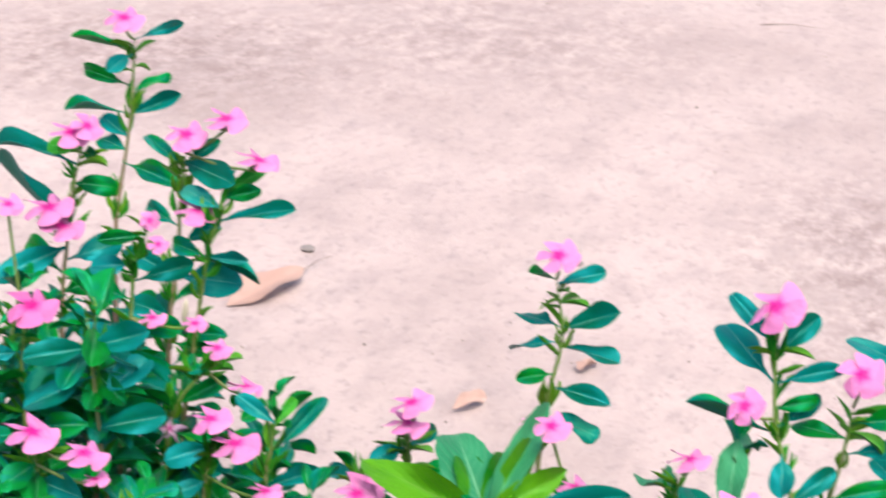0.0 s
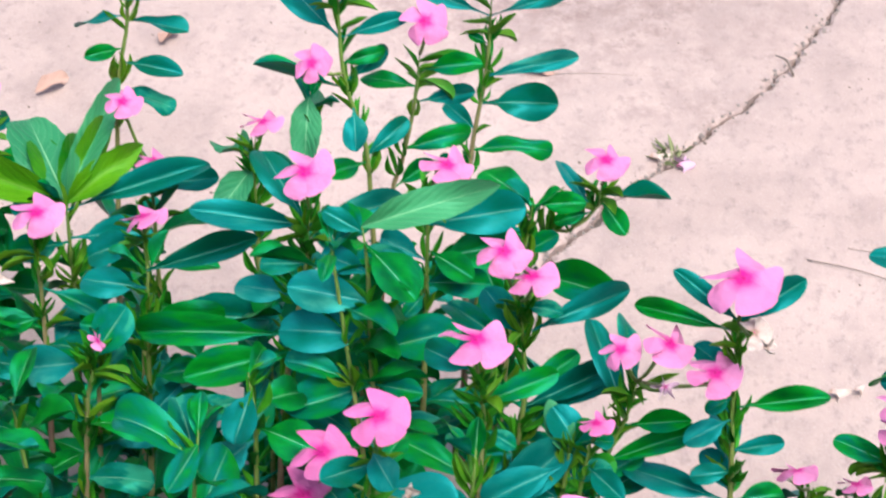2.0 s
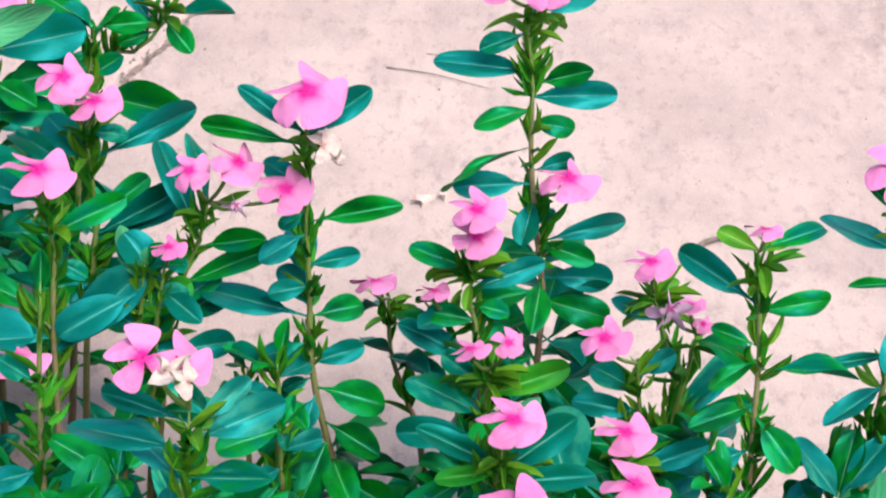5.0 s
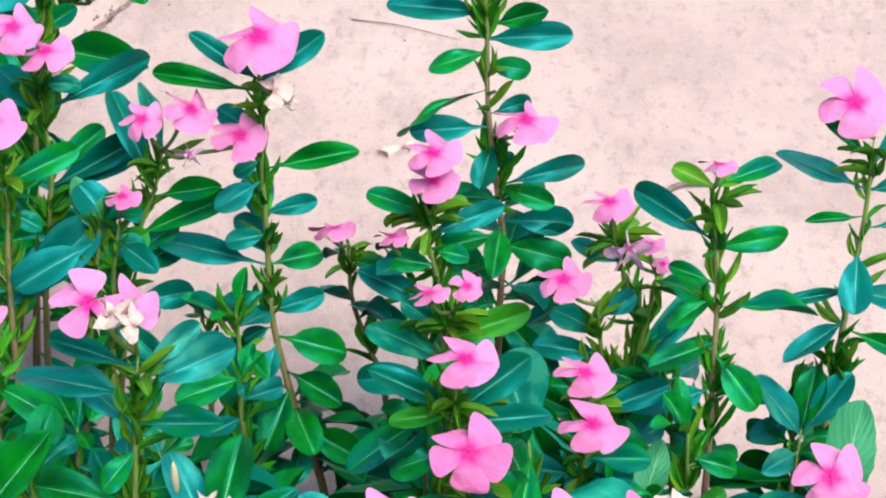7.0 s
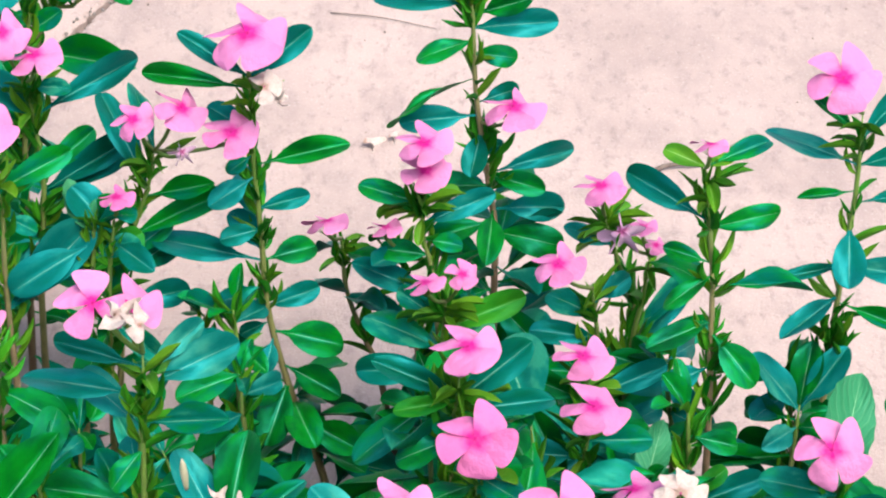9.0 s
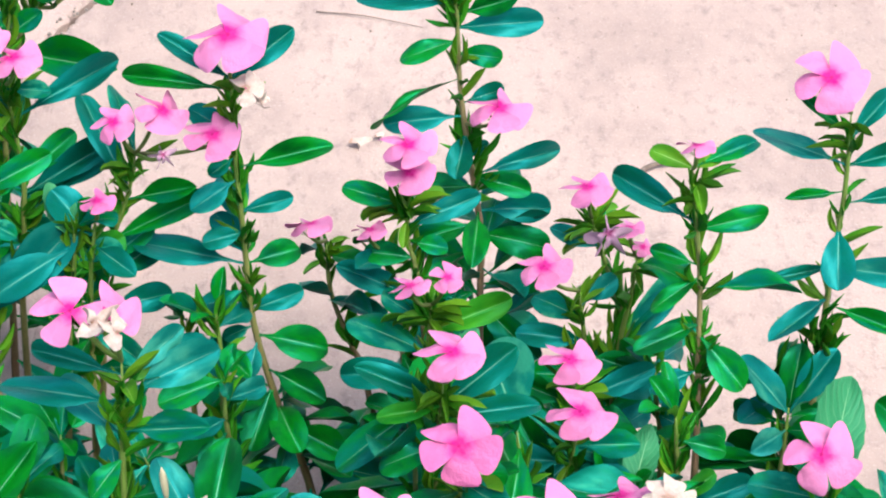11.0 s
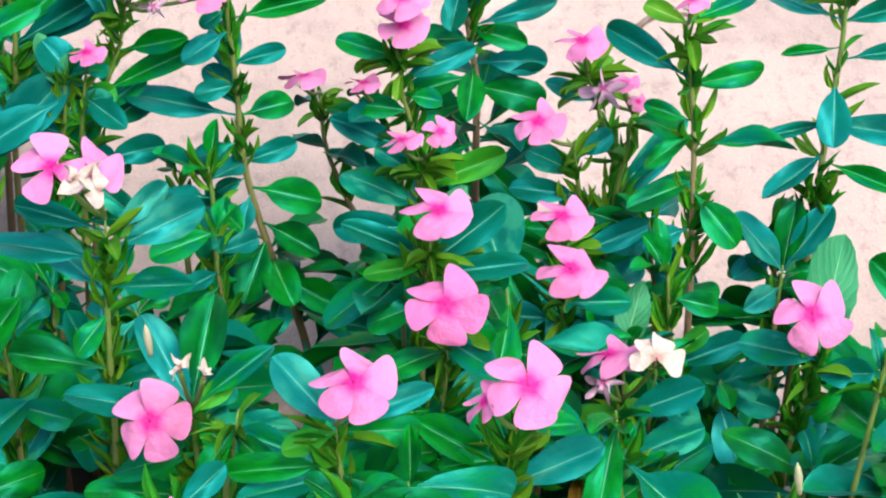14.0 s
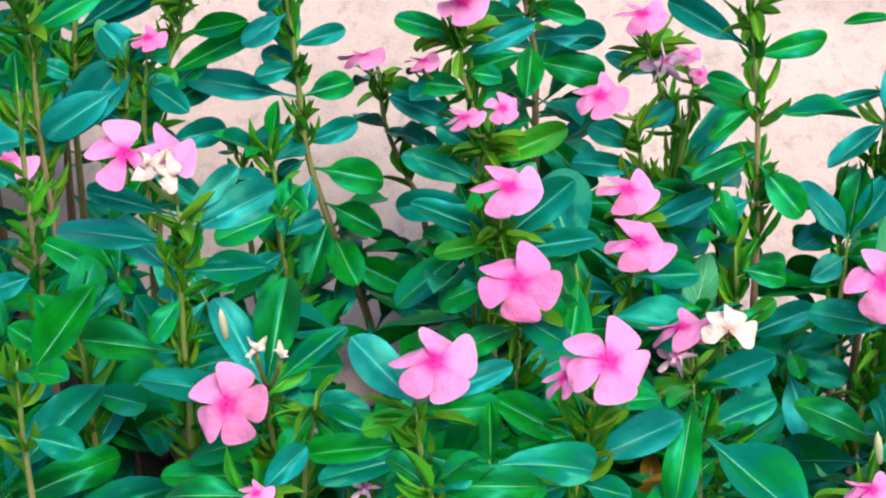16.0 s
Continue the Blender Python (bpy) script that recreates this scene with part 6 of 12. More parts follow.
foliage(plant, 41, [(13, 208, 26, 49, 22, -35), (13, 353, -9, 53, 22, -40), (18, 278, 19, 56, 25, -41), (18, 122, 1, 62, 23, 38), (23, 23, 20, 46, 21, 19), (23, 209, 3, 56, 23, 28), (28, 121, -22, 57, 21, -18), (28, 277, -17, 46, 18, 11), (32, 183, 45, 49, 21, 9), (32, 27, -13, 48, 19, 41), (37, 304, 33, 59, 22, -39), (37, 96, -9, 51, 24, 32), (41, 44, 9, 53, 20, -21), (41, 192, 19, 56, 26, -8), (45, 113, -21, 55, 20, 11), (45, 310, -20, 61, 24, 42)])
foliage(plant, 57, [(50, 218, 29, 63, 27, 3), (50, 69, -17, 50, 20, -4)])
foliage(plant, 151, [(30, 60, 13, 57, 21, -4), (32, 197, 1, 52, 20, 35), (35, 334, -9, 47, 23, -12), (38, 111, 10, 50, 18, -17), (41, 248, 12, 46, 17, 32), (44, 25, 16, 52, 18, 20), (47, 162, 11, 52, 19, -7), (50, 299, 18, 47, 19, 8), (52, 76, 6, 56, 21, 15), (55, 213, 18, 56, 18, -23), (58, 350, 7, 51, 21, 34), (61, 127, 31, 55, 17, -13), (64, 264, 0, 46, 23, 12), (67, 41, 32, 49, 22, 16)])
plant = periwinkle("tall upright periwinkle with four pink flowers",
           [(-1.140, 0.605, -0.015), (-1.123, 0.600, 0.262), (-1.114, 0.600, 0.336), (-1.105, 0.600, 0.392), (-1.092, 0.600, 0.440)],
           leaves=[(0.98, -159, 5, 0.031, 0.018, -60, "fresh"), (0.97, -15, 6, 0.020, 0.012, 48), (0.94, 176, 15, 0.093, 0.019, -20, "blue"),
                   (0.90, -9, 9, 0.043, 0.020, 52), (0.80, 162, 21, 0.107, 0.022, 8, "blue"), (0.76, -124, -10, 0.072, 0.029, -48, "blue"),
                   (0.73, 20, 23, 0.055, 0.027, 60, "blue"), (0.70, 163, 21, 0.058, 0.026, -40), (0.66, 20, 23, 0.049, 0.028, 60)],
           flowers=[(-1.094, 0.580, 0.453, -50, 13, 0.038, "pink"), (-1.077, 0.580, 0.461, -38, 37, 0.029, "pink"), (-1.120, 0.580, 0.378, -32, 6, 0.048, "pink"), (-1.108, 0.580, 0.362, -24, 18, 0.042, "pink")], seed=43, spikes=0.6)
foliage(plant, 42, [(15, 91, 34, 54, 22, 0), (15, 259, 3, 44, 20, 4), (19, 188, 37, 48, 19, -34), (19, 350, 33, 55, 23, 1), (23, 233, 46, 45, 20, -17), (23, 76, -17, 64, 29, 7), (28, 358, 34, 46, 21, -14), (28, 182, -12, 56, 25, 24), (30, 70, 20, 52, 24, 4), (30, 266, 33, 46, 22, 18), (35, 174, -15, 57, 21, 14), (35, 30, -17, 47, 20, -5), (39, 289, -16, 64, 28, 41), (39, 104, 0, 64, 28, 0), (46, 21, 4, 63, 27, -34), (46, 205, 5, 49, 21, 6)])
foliage(plant, 58, [(48, 88, 1, 64, 24, -27), (48, 287, 47, 62, 27, 39)])
foliage(plant, 152, [(30, 60, 6, 55, 22, -10), (33, 197, -5, 60, 18, 7), (36, 334, 16, 58, 23, -29), (39, 111, 23, 49, 19, -23), (42, 248, 28, 49, 18, -10), (45, 25, 9, 51, 22, -16), (48, 162, 18, 47, 20, 30), (51, 299, 5, 57, 21, 27), (54, 76, 28, 47, 23, -21), (57, 213, 19, 50, 23, 28), (60, 350, -11, 54, 20, 25), (63, 127, 10, 53, 17, -23), (66, 264, 12, 55, 20, -13), (69, 41, -10, 50, 17, -29)])
plant = periwinkle("tall upright periwinkle with two pink flowers",
           [(-1.079, 0.439, -0.015), (-1.077, 0.450, 0.228), (-1.077, 0.450, 0.287), (-1.072, 0.450, 0.322)],
           leaves=[(0.94, -148, -3, 0.034, 0.020, -56, "blue"), (0.88, 26, 27, 0.031, 0.018, 60), (0.82, 5, 16, 0.053, 0.028, 52, "blue"),
                   (0.78, -143, -6, 0.034, 0.020, -56)],
           flowers=[(-1.053, 0.430, 0.358, -51, 16, 0.048, "deep"), (-1.069, 0.430, 0.446, -48, 15, 0.026, "pink")], seed=44, spikes=0.6)
foliage(plant, 43, [(15, 164, -23, 48, 17, -41), (15, 359, 49, 47, 21, -10), (21, 254, 38, 51, 22, -33), (21, 75, 47, 46, 17, 11), (28, 346, 44, 52, 20, -20), (28, 145, 26, 49, 22, -5), (31, 93, 0, 60, 27, 11), (31, 268, -8, 57, 23, 25), (39, 186, -22, 62, 23, -23), (39, 2, 24, 44, 18, 42), (44, 239, 38, 46, 20, -37), (44, 45, 22, 54, 20, -27), (51, 341, 23, 58, 22, -41), (51, 180, 22, 50, 19, 29), (58, 60, -20, 65, 27, 31), (58, 254, 12, 57, 22, -17)])
foliage(plant, 59, [(62, 143, -6, 65, 30, 13), (62, 341, 24, 46, 21, -35), (70, 266, 37, 50, 19, 17), (70, 63, -5, 56, 22, -30), (81, 110, 31, 52, 23, -4), (86, 150, -24, 47, 17, -9)])
foliage(plant, 153, [(30, 60, 8, 49, 22, -11), (34, 197, -11, 57, 21, 28), (39, 334, 7, 61, 21, -2), (43, 111, 7, 58, 20, -8), (48, 248, 23, 53, 23, 17), (52, 25, -9, 53, 22, -5), (57, 162, -9, 59, 22, 6), (62, 299, 5, 49, 23, 35), (66, 76, -9, 56, 18, 27), (71, 213, 15, 50, 23, -29), (75, 350, 7, 56, 23, -30), (80, 127, 14, 53, 21, 21)])
plant = periwinkle("low leafy periwinkle with four pink flowers",
           [(-1.022, 0.480, -0.015), (-1.008, 0.500, 0.240), (-1.000, 0.500, 0.306), (-0.992, 0.500, 0.376), (-0.977, 0.500, 0.414)],
           leaves=[(0.98, -142, -3, 0.041, 0.017, -56), (0.91, -148, -1, 0.039, 0.022, -60, "blue"), (0.87, 17, 22, 0.054, 0.021, 60, "blue"),
                   (0.83, -178, 12, 0.042, 0.024, -56), (0.78, -9, 8, 0.051, 0.023, 48), (0.74, -168, 7, 0.043, 0.024, -56, "blue")],
           flowers=[(-0.966, 0.480, 0.429, -62, 67, 0.018, "pink"), (-0.959, 0.480, 0.409, -61, 41, 0.018, "pink"), (-0.967, 0.480, 0.341, -53, 11, 0.025, "pink"), (-0.927, 0.480, 0.343, -58, 13, 0.022, "pink")],
           pods=[(-0.943, 0.490, 0.331, -0, 83, 0.029)], seed=45)
foliage(plant, 44, [(14, 101, -24, 51, 20, -32), (14, 314, -22, 51, 22, -31), (20, 239, 29, 49, 17, -8), (20, 63, -12, 59, 23, 23), (25, 308, -1, 46, 18, 32), (25, 123, 40, 60, 26, 26), (28, 50, 43, 45, 18, 11), (28, 209, 22, 44, 17, -7), (33, 84, 4, 54, 25, 9), (33, 303, 24, 45, 18, -18), (37, 160, 46, 58, 21, 10), (37, 355, -4, 57, 23, -14), (43, 286, 12, 55, 20, -40), (43, 115, -18, 65, 28, 24), (47, 345, 20, 47, 17, 16), (47, 168, 39, 61, 24, 28)])
foliage(plant, 60, [(50, 87, 41, 52, 19, 8), (50, 266, -7, 62, 25, 32)])
foliage(plant, 154, [(28, 60, 27, 52, 23, -11), (31, 197, 7, 51, 21, 23), (35, 334, 23, 62, 21, 29), (39, 111, 13, 53, 21, -11), (42, 248, 27, 60, 19, 24), (46, 25, 8, 50, 19, -20), (50, 162, 21, 57, 22, -11), (54, 299, 6, 58, 21, -14), (57, 76, -10, 49, 22, 19), (61, 213, 1, 50, 18, 13), (65, 350, 7, 52, 20, 4), (68, 127, 22, 53, 23, -1), (72, 264, -10, 47, 20, 0), (76, 41, 4, 52, 20, 11)])
plant = periwinkle("low leafy periwinkle with two pink flowers and a faded one",
           [(-0.942, 0.404, -0.015), (-0.930, 0.420, 0.208), (-0.923, 0.420, 0.273), (-0.906, 0.420, 0.313), (-0.875, 0.420, 0.344)],
           leaves=[(0.84, 27, 28, 0.046, 0.016, 56), (0.97, -157, 2, 0.019, 0.011, -52), (0.77, 164, 22, 0.039, 0.022, -40), (0.74, -142, -7, 0.032, 0.018, -52)],
           flowers=[(-0.867, 0.400, 0.367, -60, 17, 0.024, "pink"), (-0.843, 0.400, 0.338, 60, 13, 0.030, "pink"), (-0.904, 0.385, 0.295, -60, 26, 0.020, "dull")], seed=46)
foliage(plant, 45, [(14, 240, 14, 63, 26, 38), (14, 52, -1, 45, 20, 29), (19, 24, 45, 56, 20, 40), (19, 163, 10, 55, 20, 21), (25, 75, 33, 49, 19, -33), (25, 233, 0, 52, 24, -27), (30, 156, -6, 48, 21, 18), (30, 334, -4, 59, 21, 5), (35, 280, -12, 57, 23, -36), (35, 113, -12, 46, 16, 18), (40, 20, -23, 57, 24, -39), (40, 171, -19, 61, 24, 13), (45, 99, 30, 61, 25, 17), (45, 257, -2, 47, 17, -39), (50, 183, 24, 52, 23, 33), (50, 350, -6, 64, 25, -16)])
foliage(plant, 61, [(56, 263, 42, 64, 29, 14), (56, 69, 50, 50, 23, -1), (60, 9, 48, 50, 23, 29), (60, 200, 20, 46, 20, -41), (68, 30, 16, 60, 25, 20), (68, 276, -9, 44, 17, -29), (72, 348, -5, 55, 21, 34), (77, 102, -20, 62, 26, -33), (86, 89, 37, 44, 16, 31)])
foliage(plant, 155, [(30, 60, 1, 58, 17, 21), (34, 197, 12, 52, 18, -8), (39, 334, 8, 57, 19, 12), (43, 111, -5, 52, 17, -4), (48, 248, 27, 61, 20, 22), (52, 25, 29, 54, 22, -12), (57, 162, 14, 47, 17, 26), (62, 299, -3, 55, 23, 25), (66, 76, -12, 46, 19, 13), (71, 213, 5, 55, 19, -4), (75, 350, 25, 55, 20, -6), (80, 127, 3, 50, 23, 34)])
plant = periwinkle("low leafy periwinkle with three pink flowers",
           [(-0.880, 0.357, -0.015), (-0.863, 0.360, 0.243), (-0.857, 0.360, 0.285), (-0.851, 0.360, 0.314)],
           leaves=[(0.86, -129, -13, 0.030, 0.017, -48, "blue"), (0.96, -140, -8, 0.039, 0.022, -52, "blue")],
           flowers=[(-0.845, 0.340, 0.337, -8, 1, 0.036, "pink"), (-0.824, 0.340, 0.320, 23, 1, 0.043, "pink"), (-0.799, 0.340, 0.283, -45, 2, 0.029, "pink")], seed=47)
foliage(plant, 46, [(15, 152, 4, 52, 18, -7), (15, 312, -5, 45, 21, -2), (21, 262, -8, 64, 26, -12), (21, 55, 3, 65, 28, 8), (27, 16, 44, 49, 17, -14), (27, 173, 16, 52, 20, 12), (34, 92, 31, 63, 28, 9), (34, 275, 33, 59, 22, 5), (38, 188, 33, 45, 17, 19), (38, 22, 22, 62, 23, -1), (47, 304, 49, 56, 23, 26), (47, 115, 36, 46, 19, 24), (51, 41, 23, 45, 18, 15), (51, 244, 35, 54, 21, -40), (56, 160, 27, 66, 24, 35), (56, 299, 34, 47, 18, -9)])
foliage(plant, 62, [(62, 185, -23, 47, 17, -27), (62, 27, 34, 55, 25, 2), (69, 294, 44, 46, 18, 31), (69, 84, -20, 63, 23, -35), (80, 116, 34, 47, 21, -5)])
foliage(plant, 156, [(40, 60, 22, 50, 17, -33), (44, 197, 19, 61, 20, -1), (49, 334, 18, 61, 22, -35), (53, 111, 31, 56, 18, -14), (58, 248, -7, 60, 23, 10), (62, 25, -9, 58, 23, 6), (67, 162, 27, 58, 18, 18), (71, 299, 2, 47, 22, 22), (76, 76, -10, 59, 20, 16), (80, 213, -4, 62, 19, 19)])
plant = periwinkle("low leafy periwinkle, glossy green, without flowers",
           [(-0.834, 0.393, -0.015), (-0.818, 0.380, 0.253), (-0.812, 0.380, 0.295), (-0.807, 0.380, 0.328)],
           leaves=[(0.89, 55, 38, 0.068, 0.018, 44), (0.98, 167, 20, 0.039, 0.016, -44, "blue"), (0.97, 64, 40, 0.029, 0.011, 32, "fresh"),
                   (0.81, 12, 21, 0.051, 0.015, 52, "blue"), (0.84, -175, 11, 0.026, 0.015, -52)], seed=48, tuft=0)
foliage(plant, 47, [(14, 219, -11, 51, 22, -28), (14, 36, -17, 65, 28, -24), (21, 287, -20, 47, 17, 0), (21, 103, 27, 48, 18, -14), (26, 52, 45, 50, 21, -18), (26, 232, -12, 47, 19, 26), (33, 115, -3, 52, 21, -32), (33, 288, 0, 47, 19, -15), (37, 223, 41, 61, 21, 7), (37, 42, 7, 59, 22, 22), (42, 336, 45, 60, 22, -29), (42, 156, 19, 50, 22, -5), (49, 65, 24, 53, 24, 34), (49, 226, -18, 56, 20, -42), (55, 169, 20, 46, 19, 29), (55, 331, 19, 46, 19, -24)])

plant = periwinkle("low leafy periwinkle with three pink flowers",
           [(-0.935, 0.270, -0.015), (-0.943, 0.250, 0.263), (-0.946, 0.250, 0.307), (-0.949, 0.250, 0.335)],
           leaves=[(0.96, -113, -10, 0.032, 0.024, -36), (0.92, -19, 2, 0.053, 0.028, 52, "blue")],
           flowers=[(-0.938, 0.230, 0.360, 6, 12, 0.045, "pink"), (-0.894, 0.230, 0.351, -49, 11, 0.037, "pink"), (-0.886, 0.230, 0.331, 6, 2, 0.022, "pink")], seed=49)
foliage(plant, 48, [(14, 87, -21, 61, 22, 20), (14, 278, 22, 47, 19, 30), (21, 167, -15, 53, 21, -10), (21, 348, 5, 61, 28, 10), (26, 262, 33, 64, 23, -21), (26, 88, 12, 57, 22, -21), (31, 11, 3, 59, 28, 23), (31, 194, -14, 56, 21, -35), (38, 124, 3, 45, 20, -5), (38, 273, -11, 51, 21, 18), (41, 182, 6, 65, 30, 13), (41, 27, 24, 65, 25, -8), (48, 301, 41, 59, 25, 19), (48, 115, 20, 48, 19, -20), (55, 79, 29, 59, 24, -32), (55, 256, 18, 56, 25, -10)])
foliage(plant, 64, [(57, 149, 48, 52, 24, 35), (57, 327, 15, 58, 27, -41), (63, 243, 43, 54, 22, 38), (63, 55, -6, 60, 22, -24), (71, 307, 5, 57, 22, 7), (71, 162, 20, 61, 24, -12), (75, 20, 44, 45, 18, 39), (75, 208, -4, 55, 22, 12), (80, 146, -10, 44, 16, 27), (80, 304, -22, 61, 27, 35), (85, 233, -21, 61, 26, -12), (85, 90, -15, 50, 20, 5), (94, 298, -7, 46, 18, -3)])
foliage(plant, 158, [(40, 60, 3, 54, 23, -24), (44, 197, 17, 47, 18, 4), (48, 334, 0, 50, 22, 13), (52, 111, 17, 53, 19, 8), (56, 248, 9, 59, 23, 5), (60, 25, 5, 60, 23, 18), (64, 162, 9, 48, 18, -7), (68, 299, 4, 51, 17, -22), (72, 76, 7, 54, 22, 22), (76, 213, 15, 52, 17, 30), (80, 350, -6, 56, 23, 34), (84, 127, 19, 61, 19, -17)])
plant = periwinkle("low leafy periwinkle with two pink flowers",
           [(-0.731, 0.465, -0.015), (-0.727, 0.450, 0.216), (-0.725, 0.450, 0.268), (-0.723, 0.450, 0.300)],
           leaves=[(0.95, -128, -7, 0.034, 0.020, -48, "blue"), (0.95, 69, 2, 0.033, 0.015, 44, "blue")],
           flowers=[(-0.713, 0.430, 0.335, -136, 14, 0.036, "pink"), (-0.718, 0.430, 0.316, 2, 9, 0.038, "pink")], seed=50)
foliage(plant, 49, [(14, 184, 48, 49, 18, -15), (14, 344, -14, 59, 26, 40), (20, 254, 20, 65, 28, 11), (20, 106, 27, 64, 29, 25), (28, 338, 45, 49, 21, -33), (28, 158, 27, 64, 26, -19), (32, 89, 27, 53, 24, 30), (32, 286, 12, 58, 26, 26), (41, 159, -18, 57, 22, 1), (41, 313, 19, 44, 18, 40), (47, 247, 29, 62, 22, -31), (47, 68, -22, 52, 22, 39), (50, 342, 10, 64, 26, 27), (50, 156, 2, 54, 24, -40), (57, 67, 1, 44, 19, 2), (57, 246, 7, 55, 25, -33)])
foliage(plant, 65, [(62, 135, -2, 45, 20, 39), (62, 333, -7, 44, 20, 42), (71, 220, 15, 55, 21, -40), (71, 60, 0, 57, 23, -38), (76, 308, -16, 55, 25, 18), (76, 147, -16, 50, 21, -40), (81, 45, 25, 54, 21, 24), (81, 185, 3, 48, 17, -18)])
plant = periwinkle("low leafy periwinkle with one pink flower",
           [(-0.742, 0.420, -0.015), (-0.751, 0.420, 0.236), (-0.754, 0.420, 0.267)],
           leaves=[(0.98, 153, -9, 0.053, 0.021, -20, "blue"), (0.95, 139, 30, 0.043, 0.017, 44)],
           flowers=[(-0.743, 0.400, 0.268, -67, 18, 0.039, "pink")], seed=51)
foliage(plant, 50, [(16, 107, 16, 62, 29, -9), (16, 312, 16, 65, 28, 7), (22, 254, 39, 53, 19, -20), (22, 66, -12, 55, 23, -11), (31, 322, 32, 61, 24, 28), (31, 178, 49, 54, 24, 27), (38, 95, 10, 48, 17, -6), (38, 236, 47, 53, 19, 34), (44, 146, -16, 52, 23, 13), (44, 345, 34, 66, 31, 36), (52, 255, 44, 56, 25, 28), (52, 56, -18, 45, 19, 7), (58, 355, 19, 49, 18, 40), (58, 162, 15, 45, 19, 40), (65, 88, -14, 50, 22, -7), (65, 250, 10, 61, 28, -41)])
foliage(plant, 66, [(73, 189, 13, 60, 28, -18), (73, 15, 30, 59, 24, -41), (81, 292, 33, 61, 24, 30), (81, 94, -25, 60, 22, 31), (85, 7, 0, 45, 16, -19), (85, 187, -25, 64, 30, -36)])
plant = periwinkle("tall upright periwinkle with two pink flowers",
           [(-0.653, 0.525, -0.015), (-0.642, 0.540, 0.252), (-0.639, 0.540, 0.294), (-0.626, 0.540, 0.358), (-0.633, 0.540, 0.410)],
           leaves=[(1.00, -116, 22, 0.037, 0.015, -32), (0.99, 22, 17, 0.041, 0.016, 36, "blue"), (0.90, 158, 2, 0.052, 0.021, -28, "blue"), (0.90, 0, 22, 0.055, 0.022, 44, "blue"),
                   (0.87, -166, -4, 0.044, 0.018, -20, "blue"), (0.86, -2, 1, 0.051, 0.020, 4, "blue"), (0.80, -122, 11, 0.035, 0.016, -56), (0.77, -14, 7, 0.054, 0.021, 44, "blue"),
                   (0.70, -1, 2, 0.050, 0.020, 4)],
           flowers=[(-0.625, 0.520, 0.44, -85, 26, 0.036, "pink", 190), (-0.636, 0.520, 0.291, -134, 11, 0.034, "pink")], seed=52, spikes=0.6)
foliage(plant, 51, [(13, 297, 6, 55, 25, -29), (18, 180, -18, 56, 21, 17), (25, 89, -25, 53, 23, 2), (25, 276, -16, 54, 20, -31), (29, 191, 16, 56, 25, 24), (29, 38, 39, 47, 21, -4), (34, 307, 39, 49, 22, 34), (34, 126, -19, 56, 24, -30), (39, 60, 21, 55, 23, 14), (39, 221, -22, 47, 20, 25), (42, 132, -9, 66, 25, 28), (42, 335, -5, 46, 20, 33)])
plant = periwinkle("broad-leaved shoot with lime green young leaves",
           [(-0.624, 0.340, -0.015), (-0.623, 0.360, 0.184), (-0.623, 0.360, 0.240), (-0.623, 0.360, 0.288)],
           leaves=[(0.99, 177, 15, 0.115, 0.031, -52, "lime"), (1.00, 133, 35, 0.094, 0.044, -20, "pale"), (0.99, 130, 36, 0.068, 0.028, -16, "lime"),
                   (0.99, 89, 42, 0.064, 0.024, 16, "lime"), (1.00, 68, 40, 0.080, 0.021, 32, "lime"), (1.00, 74, 40, 0.109, 0.024, 28, "pale"),
                   (0.99, 34, 32, 0.073, 0.024, 52, "lime"), (0.97, 15, 22, 0.114, 0.026, 52, "blue"), (0.96, -169, 7, 0.042, 0.021, -52, "blue"),
                   (0.89, 1, 14, 0.064, 0.030, 52, "blue"), (0.88, -151, -4, 0.047, 0.027, -52)], seed=53, tuft=0)
foliage(plant, 52, [(17, 221, 14, 60, 26, 19), (17, 356, -12, 63, 30, 21), (21, 292, 8, 48, 18, -30), (21, 126, -1, 55, 24, 40), (27, 29, 6, 46, 19, -21), (27, 213, 9, 61, 27, -23), (35, 111, -23, 49, 21, 27), (35, 307, 5, 45, 18, -22), (42, 189, 15, 64, 27, 13), (42, 25, 45, 54, 20, -25), (49, 298, -19, 53, 19, 13), (49, 122, -7, 49, 19, -26), (58, 25, 38, 55, 23, -31), (58, 241, -1, 48, 19, -34)])

plant = periwinkle("low leafy periwinkle with one pink flower",
           [(-0.639, 0.317, -0.015), (-0.638, 0.330, 0.185), (-0.638, 0.330, 0.236), (-0.640, 0.330, 0.273)],
           leaves=[(0.62, 50, 40, 0.060, 0.034, 44, "blue"), (0.58, -174, 10, 0.047, 0.027, -52, "blue"), (0.75, -146, -7, 0.034, 0.019, -48)],
           flowers=[(-0.628, 0.310, 0.305, -100, 16, 0.042, "pink", 0)], seed=54)
foliage(plant, 53, [(14, 280, 4, 55, 22, 7), (14, 97, 41, 52, 23, -37), (25, 351, 14, 57, 26, -19), (25, 194, -5, 47, 18, -5), (31, 62, -8, 44, 16, 33), (31, 236, -7, 60, 28, 17), (37, 154, 22, 66, 23, -1), (37, 339, 4, 49, 20, 33), (43, 259, 38, 62, 24, -12), (43, 37, -21, 61, 25, -23), (51, 314, 1, 65, 25, -19), (51, 149, 34, 61, 28, 9), (58, 34, 11, 47, 21, 7), (58, 223, 0, 46, 21, 28), (66, 126, 35, 53, 24, 5), (66, 333, 27, 64, 23, 39)])
